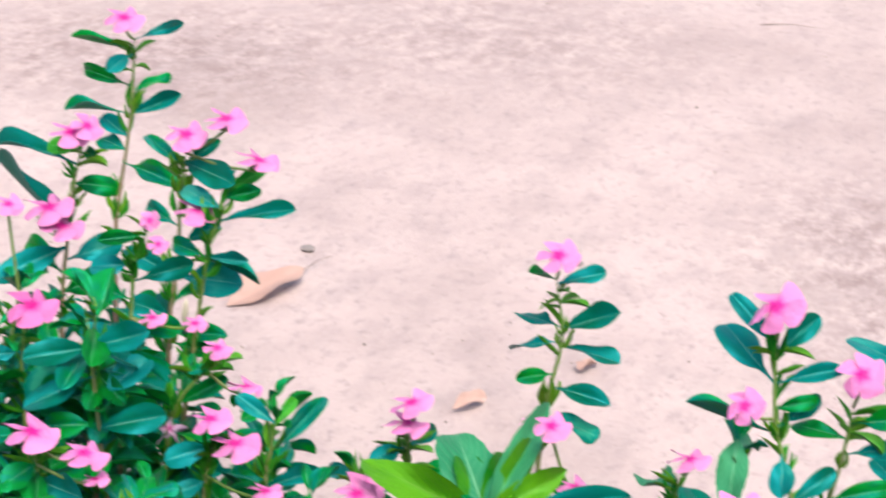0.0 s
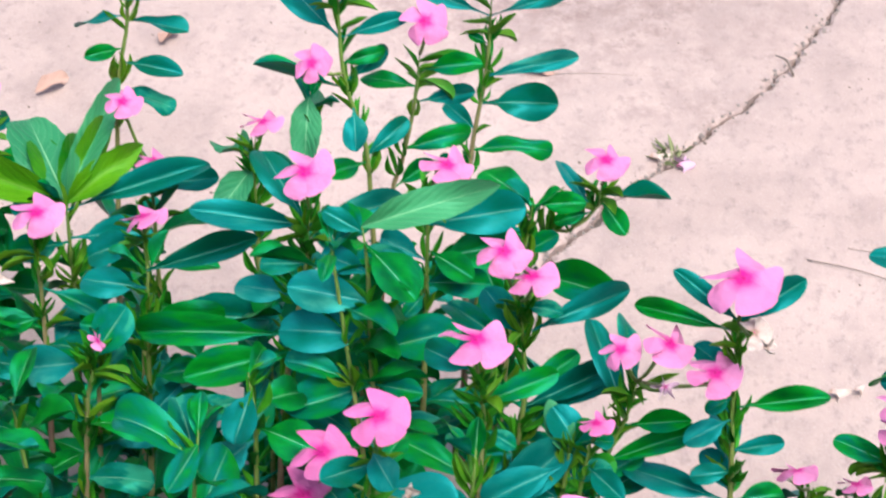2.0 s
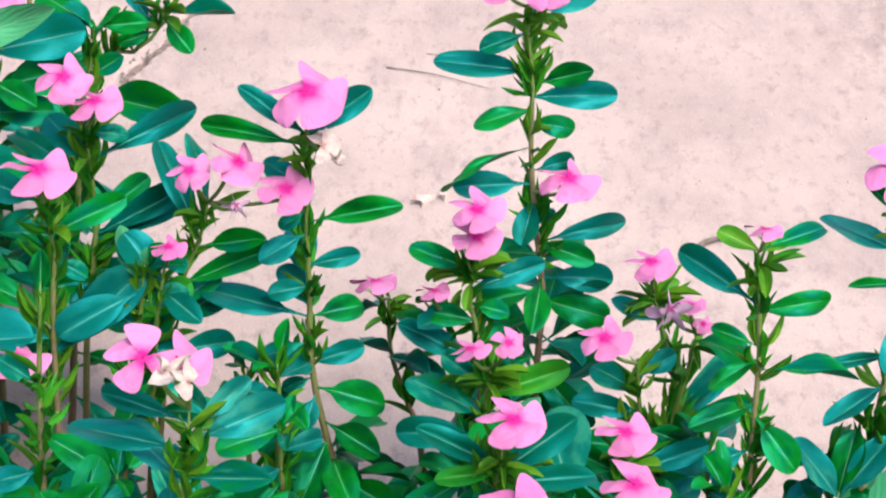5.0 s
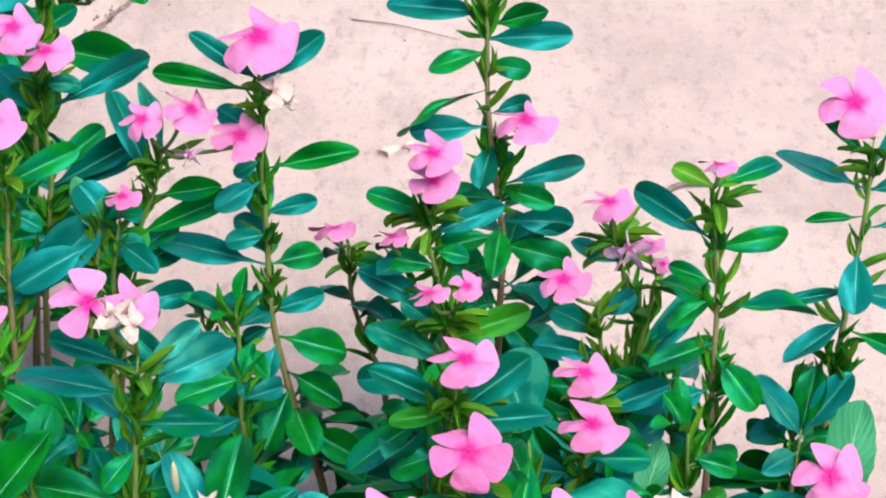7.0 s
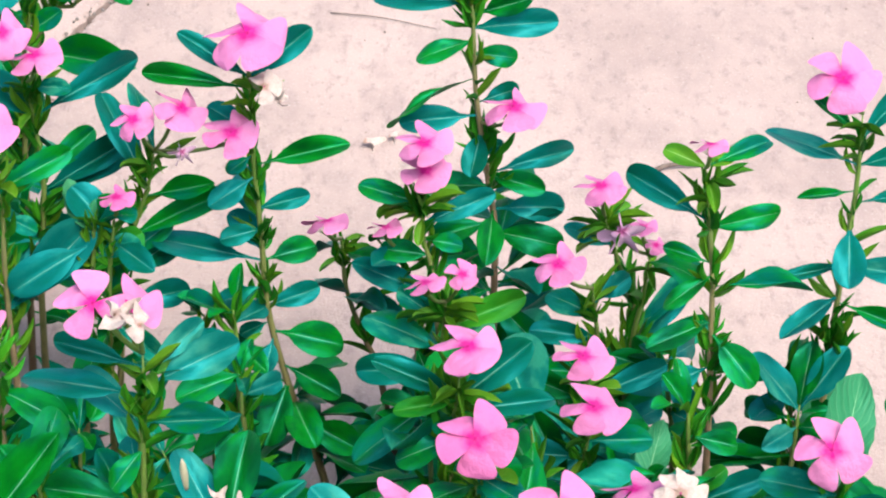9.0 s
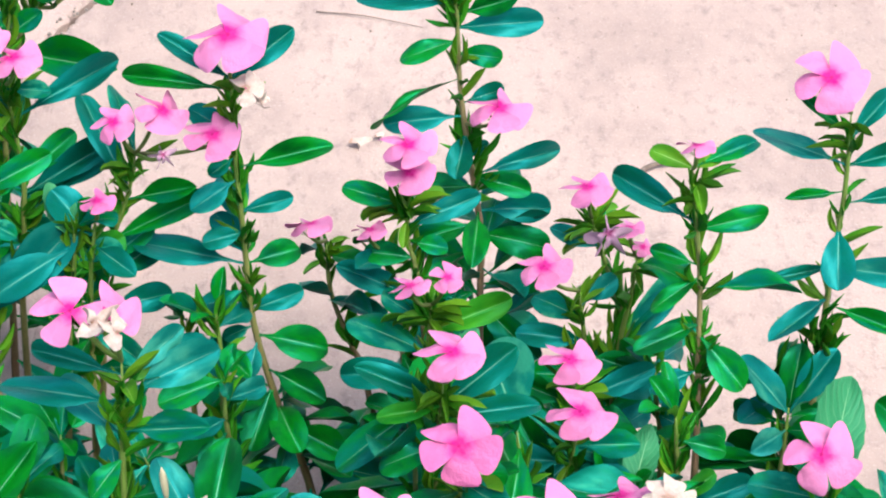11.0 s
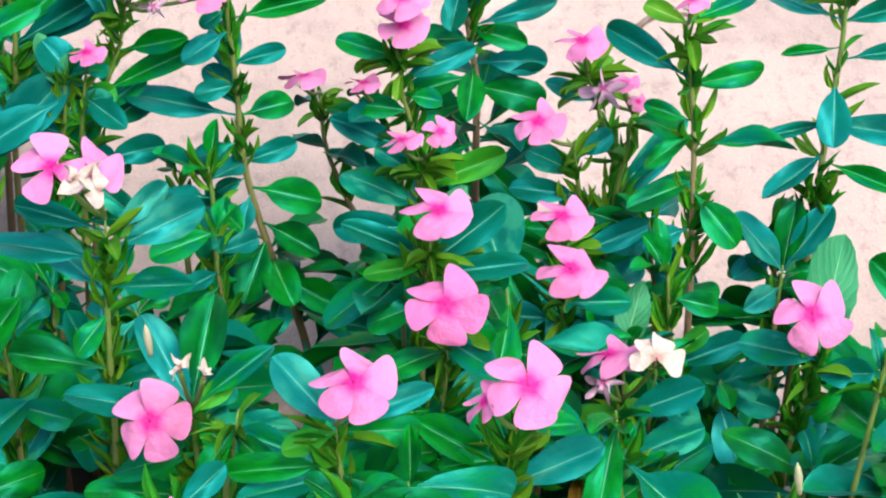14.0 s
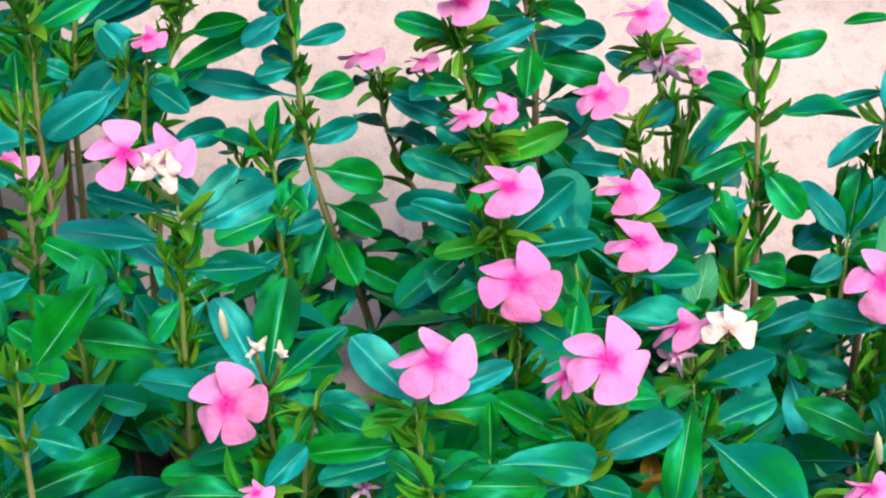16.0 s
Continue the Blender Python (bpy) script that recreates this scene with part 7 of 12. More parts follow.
foliage(plant, 69, [(71, 199, 27, 47, 19, -31), (71, 47, -1, 48, 18, 26), (78, 107, 1, 63, 25, -36), (84, 2, -16, 55, 22, 35)])
plant = periwinkle("low leafy periwinkle with one pink flower",
           [(-0.562, 0.303, -0.015), (-0.548, 0.300, 0.217), (-0.542, 0.300, 0.267), (-0.545, 0.300, 0.306)],
           leaves=[(0.98, -172, -21, 0.047, 0.027, -52, "blue"), (0.91, 0, 13, 0.054, 0.021, 32), (0.77, 0, 8, 0.092, 0.037, 52), (0.75, 180, -25, 0.050, 0.036, -56)],
           flowers=[(-0.536, 0.280, 0.329, 150, 11, 0.035, "pink")], seed=55)
foliage(plant, 54, [(17, 109, 31, 60, 23, -12), (17, 296, 25, 60, 25, -9), (21, 193, 22, 53, 23, -39), (21, 21, 18, 49, 22, -38), (26, 266, 32, 60, 24, -16), (26, 81, 45, 62, 24, -12), (33, 356, 17, 63, 25, -17), (33, 200, 6, 47, 19, 9), (38, 100, 36, 64, 28, -17), (38, 272, 6, 50, 20, -1), (46, 191, 17, 47, 19, -27), (46, 48, 35, 50, 22, -12), (52, 310, -22, 56, 25, -25), (52, 124, 46, 51, 20, 12), (57, 68, -24, 59, 28, 5), (57, 218, 11, 57, 24, -7)])
foliage(plant, 70, [(63, 157, 11, 60, 28, -25), (63, 301, -5, 53, 21, -6), (70, 211, 31, 51, 21, -40), (70, 89, 2, 62, 28, 42), (77, 331, 13, 60, 22, -12), (77, 115, 6, 59, 27, 18)])
plant = periwinkle("low leafy periwinkle with two pink flowers",
           [(-0.579, 0.436, -0.015), (-0.575, 0.420, 0.243), (-0.574, 0.420, 0.281)],
           leaves=[(0.99, 135, 9, 0.041, 0.019, -28), (0.97, 1, 15, 0.053, 0.021, 40, "blue")],
           flowers=[(-0.566, 0.400, 0.306, 6, 11, 0.032, "pink"), (-0.587, 0.400, 0.354, -68, 24, 0.030, "pink")], seed=56)
foliage(plant, 55, [(15, 276, 49, 56, 22, -23), (15, 104, -9, 66, 30, 5), (21, 354, -11, 47, 20, 5), (21, 165, -16, 54, 23, -37), (27, 53, 12, 48, 21, -42), (27, 255, -25, 59, 25, -42), (35, 158, 34, 52, 20, -3), (39, 252, 13, 63, 22, 7), (46, 274, -6, 55, 24, -29), (53, 113, -10, 53, 20, 37), (53, 161, 45, 65, 27, -18), (61, 143, 24, 59, 23, -8), (61, 294, 13, 49, 19, -10), (66, 217, 9, 57, 23, 28), (73, 130, 7, 59, 22, 10), (82, 38, 11, 52, 24, 5)])
foliage(plant, 71, [(82, 239, 43, 57, 27, -24), (88, 162, -17, 54, 22, -32), (88, 338, 48, 45, 18, 12)])
plant = periwinkle("low leafy periwinkle with one pink flower",
           [(-0.750, 0.400, -0.015), (-0.743, 0.380, 0.191), (-0.740, 0.380, 0.228), (-0.740, 0.380, 0.259)],
           leaves=[(0.98, -136, -2, 0.037, 0.019, -44), (0.96, 50, -9, 0.037, 0.019, 52, "blue")],
           flowers=[(-0.730, 0.360, 0.285, -54, 16, 0.035, "pink")], seed=57)
foliage(plant, 56, [(16, 102, -3, 55, 26, 11), (16, 234, 30, 63, 26, 9), (22, 199, 26, 58, 24, 26), (22, 11, -15, 58, 24, -29), (30, 279, 2, 61, 25, -24), (30, 112, 5, 66, 25, -5), (37, 340, 1, 65, 27, -38), (37, 186, -2, 54, 25, -13), (43, 95, -13, 50, 18, 16), (43, 259, -6, 50, 20, -30), (52, 172, -1, 65, 28, 29), (52, 33, -22, 49, 21, -40), (57, 314, 45, 54, 22, 3), (57, 97, 6, 52, 23, -7), (66, 33, -8, 46, 17, 32), (66, 208, 40, 61, 22, 6)])
foliage(plant, 72, [(73, 82, -1, 57, 23, 5), (73, 282, 3, 48, 19, -7), (80, 199, -16, 63, 23, 29), (80, 7, 13, 44, 16, 12), (88, 306, 22, 59, 21, -39), (88, 35, 16, 60, 21, 14)])
plant = periwinkle("tall upright periwinkle with two pink flowers and a faded one",
           [(-0.552, -0.039, -0.015), (-0.554, -0.050, 0.371), (-0.555, -0.050, 0.412), (-0.557, -0.050, 0.431)],
           leaves=[(0.97, 30, 36, 0.040, 0.029, 48, "blue"), (0.93, 131, -7, 0.044, 0.025, -36)],
           flowers=[(-0.547, -0.070, 0.466, -90, 55, 0.044, "deep", 60), (-0.552, -0.070, 0.498, -47, 12, 0.037, "deep"), (-0.499, -0.085, 0.500, -62, 24, 0.024, "withered")], seed=58)
foliage(plant, 57, [(13, 177, 9, 65, 25, -18), (13, 44, 35, 63, 25, 31), (18, 268, 17, 54, 21, -11), (18, 118, -15, 46, 16, 31), (23, 37, 44, 60, 22, -4), (23, 215, -8, 47, 18, -21), (29, 118, 19, 62, 27, -14), (29, 283, -10, 53, 24, 9), (33, 227, 12, 48, 18, 16), (33, 38, -16, 55, 25, 32), (36, 277, -9, 45, 16, 38), (36, 122, 29, 55, 21, -1), (42, 11, 42, 51, 24, 40), (42, 198, -10, 47, 21, -7), (47, 118, 50, 55, 23, 22), (47, 317, 33, 45, 18, -7)])
foliage(plant, 73, [(52, 217, -21, 58, 24, 10), (52, 38, 36, 60, 27, -35), (55, 340, -15, 62, 29, -32), (55, 152, 29, 48, 17, 17), (59, 65, 10, 49, 18, 29), (59, 251, -13, 52, 19, -16), (65, 137, 18, 58, 24, 28), (65, 284, -7, 52, 24, -31), (69, 212, 8, 64, 25, -20), (69, 20, 19, 46, 20, -16), (73, 301, 50, 65, 27, 2), (73, 94, -7, 64, 24, -23), (78, 37, 10, 54, 20, -28), (78, 234, -14, 45, 17, 41), (84, 138, 48, 47, 20, 34), (84, 318, 44, 53, 23, -33)])
foliage(plant, 89, [(89, 233, 36, 44, 16, -1), (89, 33, 35, 50, 18, 34)])
plant = periwinkle("low leafy periwinkle with one pink flower",
           [(-0.560, 0.145, -0.015), (-0.542, 0.150, 0.238), (-0.536, 0.150, 0.276), (-0.533, 0.150, 0.300)],
           leaves=[(0.97, 180, -13, 0.060, 0.033, -52, "blue"), (0.98, 31, 54, 0.042, 0.031, 48)],
           flowers=[(-0.522, 0.130, 0.322, 2, 52, 0.016, "pink")], seed=59)
foliage(plant, 58, [(17, 166, 29, 45, 19, -41), (17, 322, 35, 62, 26, 22), (23, 255, 42, 59, 27, -34), (23, 69, -2, 58, 21, 21), (28, 320, 18, 50, 22, 12), (28, 152, -15, 46, 18, 23), (35, 73, 49, 49, 19, -16), (35, 271, -21, 59, 25, 9), (42, 180, -6, 59, 22, -30), (42, 329, 10, 56, 23, -5), (48, 267, 3, 56, 20, 34), (48, 68, -16, 52, 22, 26), (53, 342, -13, 45, 20, 36), (53, 159, 30, 56, 25, -36), (61, 68, 41, 64, 24, 9), (61, 281, -1, 62, 27, -11)])
foliage(plant, 74, [(66, 217, -22, 45, 20, -21), (66, 348, 18, 51, 23, 27), (73, 255, 21, 45, 17, -30), (73, 72, -12, 46, 20, 9), (80, 343, 28, 60, 26, 19), (80, 158, 26, 57, 23, -41), (87, 72, 43, 48, 18, -7), (87, 253, 48, 61, 28, 21)])
plant = periwinkle("low leafy periwinkle, glossy green, without flowers",
           [(-0.230, -0.258, -0.015), (-0.224, -0.240, 0.269), (-0.222, -0.240, 0.326), (-0.218, -0.240, 0.372)],
           leaves=[(0.95, 36, 40, 0.066, 0.024, 32), (0.96, 169, 24, 0.029, 0.017, -36, "blue"), (0.87, -16, -2, 0.032, 0.019, 36), (0.86, 178, 16, 0.025, 0.014, -40)], seed=60, tuft=0)
plant = periwinkle("low leafy periwinkle, glossy green, without flowers",
           [(-0.209, -0.179, -0.015), (-0.204, -0.160, 0.247), (-0.203, -0.160, 0.297), (-0.204, -0.160, 0.329)],
           leaves=[(0.98, 64, 50, 0.038, 0.021, 16), (0.78, 22, 33, 0.058, 0.031, 36), (0.72, 47, 48, 0.028, 0.016, 32, "blue"), (0.93, 146, 39, 0.037, 0.020, -20),
                   (0.88, 164, 28, 0.048, 0.024, -32), (0.81, -160, -5, 0.037, 0.021, -44), (0.84, -18, -3, 0.033, 0.019, 36)], seed=61, tuft=0)
plant = periwinkle("low leafy periwinkle, glossy green, without flowers",
           [(-0.167, -0.129, -0.015), (-0.159, -0.120, 0.241), (-0.155, -0.120, 0.291), (-0.153, -0.120, 0.324)],
           leaves=[(0.79, 170, 23, 0.058, 0.027, -36), (0.85, 104, 52, 0.034, 0.019, 0, "blue"), (0.78, 3, 16, 0.034, 0.019, 40), (0.70, -157, -8, 0.029, 0.017, -40),
                   (0.73, -176, 10, 0.044, 0.025, -44), (0.79, 137, 44, 0.047, 0.022, -16), (0.68, -20, -5, 0.031, 0.018, 36)], seed=62, tuft=0)
plant = periwinkle("low leafy periwinkle, glossy green, without flowers and a faded one",
           [(-0.101, -0.293, -0.015), (-0.079, -0.300, 0.326), (-0.074, -0.300, 0.367), (-0.068, -0.300, 0.403)],
           leaves=[(0.97, -127, -17, 0.031, 0.014, -20), (0.96, -60, 14, 0.034, 0.014, 28), (0.91, -48, 3, 0.035, 0.017, 28), (0.88, -129, 21, 0.038, 0.017, -40)],
           flowers=[(-0.047, -0.335, 0.375, -80, 20, 0.010, "dull")], seed=63)
plant = periwinkle("low leafy periwinkle, glossy green, without flowers",
           [(-0.010, -0.351, -0.015), (-0.015, -0.370, 0.374), (-0.017, -0.370, 0.410)],
           leaves=[(1.00, -16, 13, 0.049, 0.020, 40), (0.95, 125, -19, 0.038, 0.016, -36), (0.94, -61, 37, 0.043, 0.017, 52)], seed=64, tuft=0)
plant = periwinkle("low leafy periwinkle, glossy green, without flowers",
           [(0.004, -0.182, -0.015), (0.010, -0.200, 0.217), (0.013, -0.200, 0.260), (0.015, -0.200, 0.301)],
           leaves=[(0.97, -35, -2, 0.038, 0.019, 32), (0.98, -123, 3, 0.032, 0.016, -24), (0.93, -46, 6, 0.036, 0.019, 28), (0.88, -127, 31, 0.042, 0.018, -52)], seed=65, tuft=0)
plant = periwinkle("low leafy periwinkle, glossy green, without flowers",
           [(0.185, -0.094, -0.015), (0.184, -0.100, 0.134), (0.182, -0.100, 0.189), (0.181, -0.100, 0.233)],
           leaves=[(0.97, -22, -6, 0.035, 0.020, 40), (0.93, -74, -32, 0.042, 0.024, 16, "blue"), (0.68, 3, 17, 0.037, 0.021, 40), (0.99, 9, 22, 0.029, 0.016, 40),
                   (0.79, 170, 23, 0.023, 0.013, -40), (0.68, -165, -1, 0.035, 0.020, -36)], seed=66, tuft=0)
plant = periwinkle("low leafy periwinkle, glossy green, without flowers",
           [(0.135, -0.290, -0.015), (0.125, -0.280, 0.275), (0.122, -0.280, 0.312), (0.120, -0.280, 0.339)],
           leaves=[(0.99, -18, -25, 0.043, 0.021, 36), (0.98, -134, 2, 0.035, 0.018, -28), (0.97, -180, -27, 0.051, 0.020, 0, "yellow")], seed=67, tuft=0)
plant = periwinkle("low leafy periwinkle, glossy green, without flowers",
           [(0.099, -0.019, -0.015), (0.101, 0.000, 0.126), (0.102, 0.000, 0.173), (0.103, 0.000, 0.213)],
           leaves=[(0.98, -140, 20, 0.042, 0.022, -40), (0.94, -140, -13, 0.035, 0.022, -28, "blue"), (0.86, -50, -16, 0.032, 0.022, 20, "blue")], seed=68, tuft=0)
plant = periwinkle("low leafy periwinkle, glossy green, without flowers",
           [(0.167, -0.067, -0.015), (0.160, -0.050, 0.179), (0.156, -0.050, 0.233), (0.153, -0.050, 0.275)],
           leaves=[(0.73, 8, 21, 0.047, 0.018, 36, "blue"), (0.75, 24, 33, 0.028, 0.013, 28, "fresh"), (0.92, -16, 0, 0.030, 0.017, 44)], seed=69, tuft=0)
plant = periwinkle("low leafy periwinkle, glossy green, without flowers",
           [(-0.243, -0.084, -0.015), (-0.236, -0.080, 0.317), (-0.234, -0.080, 0.365), (-0.230, -0.080, 0.421)],
           leaves=[(0.76, -28, -9, 0.045, 0.021, 28), (0.84, 166, 25, 0.027, 0.016, -40), (0.70, -158, -4, 0.032, 0.018, -44, "blue"), (0.68, 33, 38, 0.039, 0.019, 36)], seed=70, tuft=0)
plant = periwinkle("leafy shoot with a pale crinkled leaf",
           [(-0.339, 0.162, -0.015), (-0.342, 0.150, 0.332), (-0.343, 0.150, 0.384), (-0.346, 0.150, 0.417)],
           leaves=[(0.87, -175, 10, 0.054, 0.031, -52, "blue"), (0.81, -169, 7, 0.060, 0.034, -48, "blue"), (0.72, -147, -8, 0.062, 0.034, -40),
                   (0.68, 35, 35, 0.038, 0.022, 44), (0.96, -29, -4, 0.046, 0.024, 32), (0.99, 170, 20, 0.029, 0.016, -48, "blue"),
                   (1.00, 11, 20, 0.092, 0.024, 56, "pale"), (0.97, -41, -10, 0.052, 0.030, 28), (0.78, 9, 20, 0.061, 0.035, 56),
                   (0.92, 172, 18, 0.034, 0.020, -48, "blue"), (0.72, -11, 6, 0.035, 0.020, 48)], seed=71, tuft=0)
foliage(plant, 70, [(15, 145, 50, 66, 25, -25), (15, 293, -23, 45, 20, -11), (20, 212, 1, 52, 18, 12), (20, 31, 42, 48, 19, 37), (25, 308, -7, 49, 22, 1), (25, 121, 1, 51, 20, -36), (28, 47, 17, 53, 24, -17), (28, 218, -9, 46, 19, -2), (33, 127, 22, 61, 26, 30), (33, 286, 10, 45, 19, 0), (38, 222, 49, 49, 20, -3), (38, 29, -9, 47, 20, -19), (43, 310, -1, 51, 21, 31), (43, 151, 6, 55, 22, 12), (48, 46, 27, 45, 21, 15), (48, 217, 11, 56, 22, -33)])
foliage(plant, 86, [(53, 152, 15, 51, 20, 30), (53, 309, -1, 44, 19, -21), (59, 213, 31, 54, 21, -28), (59, 49, 18, 60, 28, -9)])
plant = periwinkle("low leafy periwinkle, glossy green, without flowers",
           [(-0.108, 0.070, -0.015), (-0.112, 0.050, 0.161), (-0.114, 0.050, 0.193), (-0.113, 0.050, 0.223)],
           leaves=[(0.99, -157, -4, 0.043, 0.022, -36), (0.97, 105, 9, 0.028, 0.017, -4, "blue"), (0.92, 52, -21, 0.038, 0.015, 40, "blue"), (0.86, -132, 7, 0.035, 0.015, -32, "blue"),
                   (0.82, -125, -26, 0.029, 0.017, -16)], seed=72, tuft=0)
foliage(plant, 71, [(16, 125, 3, 52, 23, 16), (16, 327, 28, 57, 22, -10), (24, 236, 9, 49, 22, -34), (33, 309, 46, 57, 21, -37), (33, 141, 39, 53, 20, -37), (38, 38, 41, 59, 27, -22), (38, 218, 46, 61, 22, -4), (48, 101, 2, 51, 24, -26), (48, 279, 41, 62, 23, -34)])
plant = periwinkle("low leafy periwinkle, glossy green, without flowers",
           [(-0.123, 0.115, -0.015), (-0.120, 0.100, 0.161), (-0.119, 0.100, 0.203), (-0.120, 0.100, 0.235)],
           leaves=[(0.98, 145, -10, 0.041, 0.017, -16), (0.95, 53, -10, 0.035, 0.015, 28, "blue"), (0.89, -135, 37, 0.047, 0.019, -32, "blue"), (0.88, -55, 6, 0.033, 0.017, 24)], seed=73, tuft=0)
plant = periwinkle("low leafy periwinkle, glossy green, without flowers",
           [(-1.035, 0.601, -0.015), (-0.976, 0.600, 0.338), (-0.961, 0.600, 0.378), (-0.958, 0.600, 0.408)],
           leaves=[(0.99, 15, 20, 0.035, 0.017, 60), (0.93, 11, 18, 0.070, 0.015, 36, "blue"), (1.00, 42, 30, 0.047, 0.014, 52, "fresh"),
                   (0.97, 173, 16, 0.044, 0.019, -52, "blue"), (0.84, -12, 7, 0.049, 0.011, 48, "blue"), (0.84, -179, 13, 0.040, 0.019, -56)], seed=74, tuft=0)
foliage(plant, 183, [(25, 60, 32, 59, 20, -16), (29, 197, -9, 54, 21, 6), (33, 334, 8, 55, 21, -28), (38, 111, 8, 49, 22, -6), (42, 248, 23, 62, 21, -13), (46, 25, 4, 50, 21, 3), (51, 162, 12, 60, 21, 5), (55, 299, 26, 54, 22, -26)])
plant = periwinkle("low leafy periwinkle, glossy green, without flowers",
           [(-0.547, 0.156, -0.015), (-0.543, 0.170, 0.171), (-0.539, 0.170, 0.248), (-0.537, 0.170, 0.299)],
           leaves=[(0.84, 118, 44, 0.041, 0.023, 0), (0.70, 12, 23, 0.054, 0.026, 48, "blue"), (0.78, 178, 15, 0.047, 0.024, -40, "blue")], seed=75, tuft=0)
foliage(plant, 74, [(15, 161, 25, 61, 25, 15), (15, 342, 1, 63, 29, -15), (20, 251, 1, 55, 24, -19), (20, 77, 18, 45, 18, 15), (26, 1, -12, 51, 21, -16), (26, 136, -21, 58, 22, -37), (35, 54, -16, 51, 24, -17), (35, 218, -7, 56, 24, 17), (42, 158, -24, 65, 24, 32), (42, 343, -24, 65, 25, 20), (46, 252, 31, 53, 21, -11), (46, 59, 49, 55, 20, -10)])
plant = periwinkle("low leafy periwinkle, glossy green, without flowers",
           [(-0.518, 0.180, -0.015), (-0.513, 0.200, 0.232), (-0.510, 0.200, 0.298), (-0.508, 0.200, 0.339)],
           leaves=[(0.99, 8, 19, 0.084, 0.020, 52, "blue"), (0.88, -2, 12, 0.054, 0.024, 48), (0.95, -171, 8, 0.047, 0.027, -52, "blue"), (0.74, 8, 19, 0.038, 0.021, 48),
                   (0.62, 17, 26, 0.058, 0.028, 48), (0.65, 40, 38, 0.031, 0.018, 44, "blue")], seed=76, tuft=0)
foliage(plant, 75, [(16, 141, -7, 51, 20, 29), (16, 304, 39, 55, 21, 24), (19, 246, 49, 57, 25, -14), (19, 39, 22, 54, 22, -34), (26, 352, 26, 46, 17, 19), (26, 138, 35, 46, 21, 0), (33, 73, 8, 63, 29, 6), (33, 275, 31, 54, 24, -12), (38, 172, 18, 48, 18, -32), (38, 353, -18, 57, 24, -10), (43, 269, -21, 45, 16, -24), (43, 100, 22, 64, 25, 22), (46, 333, 47, 46, 18, -34), (46, 196, 25, 53, 19, -6)])
plant = periwinkle("low leafy periwinkle, glossy green, without flowers",
           [(-0.409, 0.086, -0.015), (-0.409, 0.100, 0.240), (-0.408, 0.100, 0.295), (-0.411, 0.100, 0.330)],
           leaves=[(0.96, -112, -54, 0.036, 0.027, -16, "blue"), (0.95, 180, -31, 0.050, 0.024, -56), (0.93, 36, 6, 0.038, 0.028, 44), (0.88, -24, 4, 0.049, 0.032, 44),
                   (0.85, -136, -20, 0.036, 0.027, -36, "blue")], seed=77, tuft=0)
foliage(plant, 76, [(14, 204, 11, 62, 26, 9), (14, 50, 13, 47, 21, -40), (23, 301, 38, 62, 23, -15), (23, 134, 15, 46, 17, -26), (25, 15, 28, 56, 20, 29), (25, 210, 31, 66, 30, -34), (33, 93, -17, 61, 25, 23), (33, 253, 45, 56, 20, 29), (41, 193, -9, 65, 26, 20), (41, 6, 46, 61, 22, 0), (43, 257, 49, 66, 30, 16), (43, 94, 27, 45, 16, -17), (50, 41, 31, 64, 27, -37), (50, 213, 32, 55, 19, -41), (56, 121, 11, 46, 21, -31), (56, 320, -19, 50, 18, -40)])
plant = periwinkle("low leafy periwinkle, glossy green, without flowers",
           [(-0.140, 0.121, -0.015), (-0.141, 0.120, 0.130), (-0.142, 0.120, 0.178), (-0.141, 0.120, 0.215)],
           leaves=[(0.99, 122, -17, 0.038, 0.015, -28), (0.97, 55, -9, 0.037, 0.015, 32), (0.92, -120, 20, 0.039, 0.020, -40), (0.84, 47, -17, 0.041, 0.020, 44)], seed=78, tuft=0)
plant = periwinkle("low leafy periwinkle, glossy green, without flowers",
           [(-0.128, 0.215, -0.015), (-0.129, 0.200, 0.037), (-0.129, 0.200, 0.073), (-0.130, 0.200, 0.114)],
           leaves=[(0.96, -112, 39, 0.046, 0.018, 40), (0.85, -61, 19, 0.038, 0.026, 40, "blue"), (0.69, -71, -10, 0.031, 0.023, 8, "blue"), (0.61, -50, -14, 0.033, 0.022, 24)], seed=79, tuft=0)
plant = periwinkle("low leafy periwinkle, glossy green, without flowers",
           [(0.074, -0.140, -0.015), (0.104, -0.160, 0.176), (0.116, -0.160, 0.205), (0.128, -0.160, 0.231)],
           leaves=[(0.67, 87, 57, 0.042, 0.014, 0, "yellow")], seed=80, tuft=0)
plant = periwinkle("low leafy periwinkle, glossy green, without flowers",
           [(0.165, 0.072, -0.015), (0.159, 0.060, 0.148), (0.155, 0.060, 0.186), (0.152, 0.060, 0.222)],
           leaves=[(0.99, 132, -12, 0.038, 0.017, -36), (0.99, 49, -4, 0.036, 0.018, 32, "blue"), (0.94, -137, 11, 0.039, 0.023, -36, "blue"), (0.93, -64, 2, 0.032, 0.017, 20, "blue"),
                   (0.85, -129, 14, 0.037, 0.019, -36, "blue"), (0.82, -49, 8, 0.036, 0.023, 32, "blue")], seed=81, tuft=0)
plant = periwinkle("low leafy periwinkle, glossy green, without flowers",
           [(0.239, 0.026, -0.015), (0.231, 0.030, 0.163), (0.227, 0.030, 0.205), (0.224, 0.030, 0.236)],
           leaves=[(0.98, 141, -18, 0.043, 0.017, -44), (0.93, -131, 6, 0.036, 0.020, -32, "blue"), (0.89, -37, 7, 0.040, 0.022, 36)], seed=82, tuft=0)
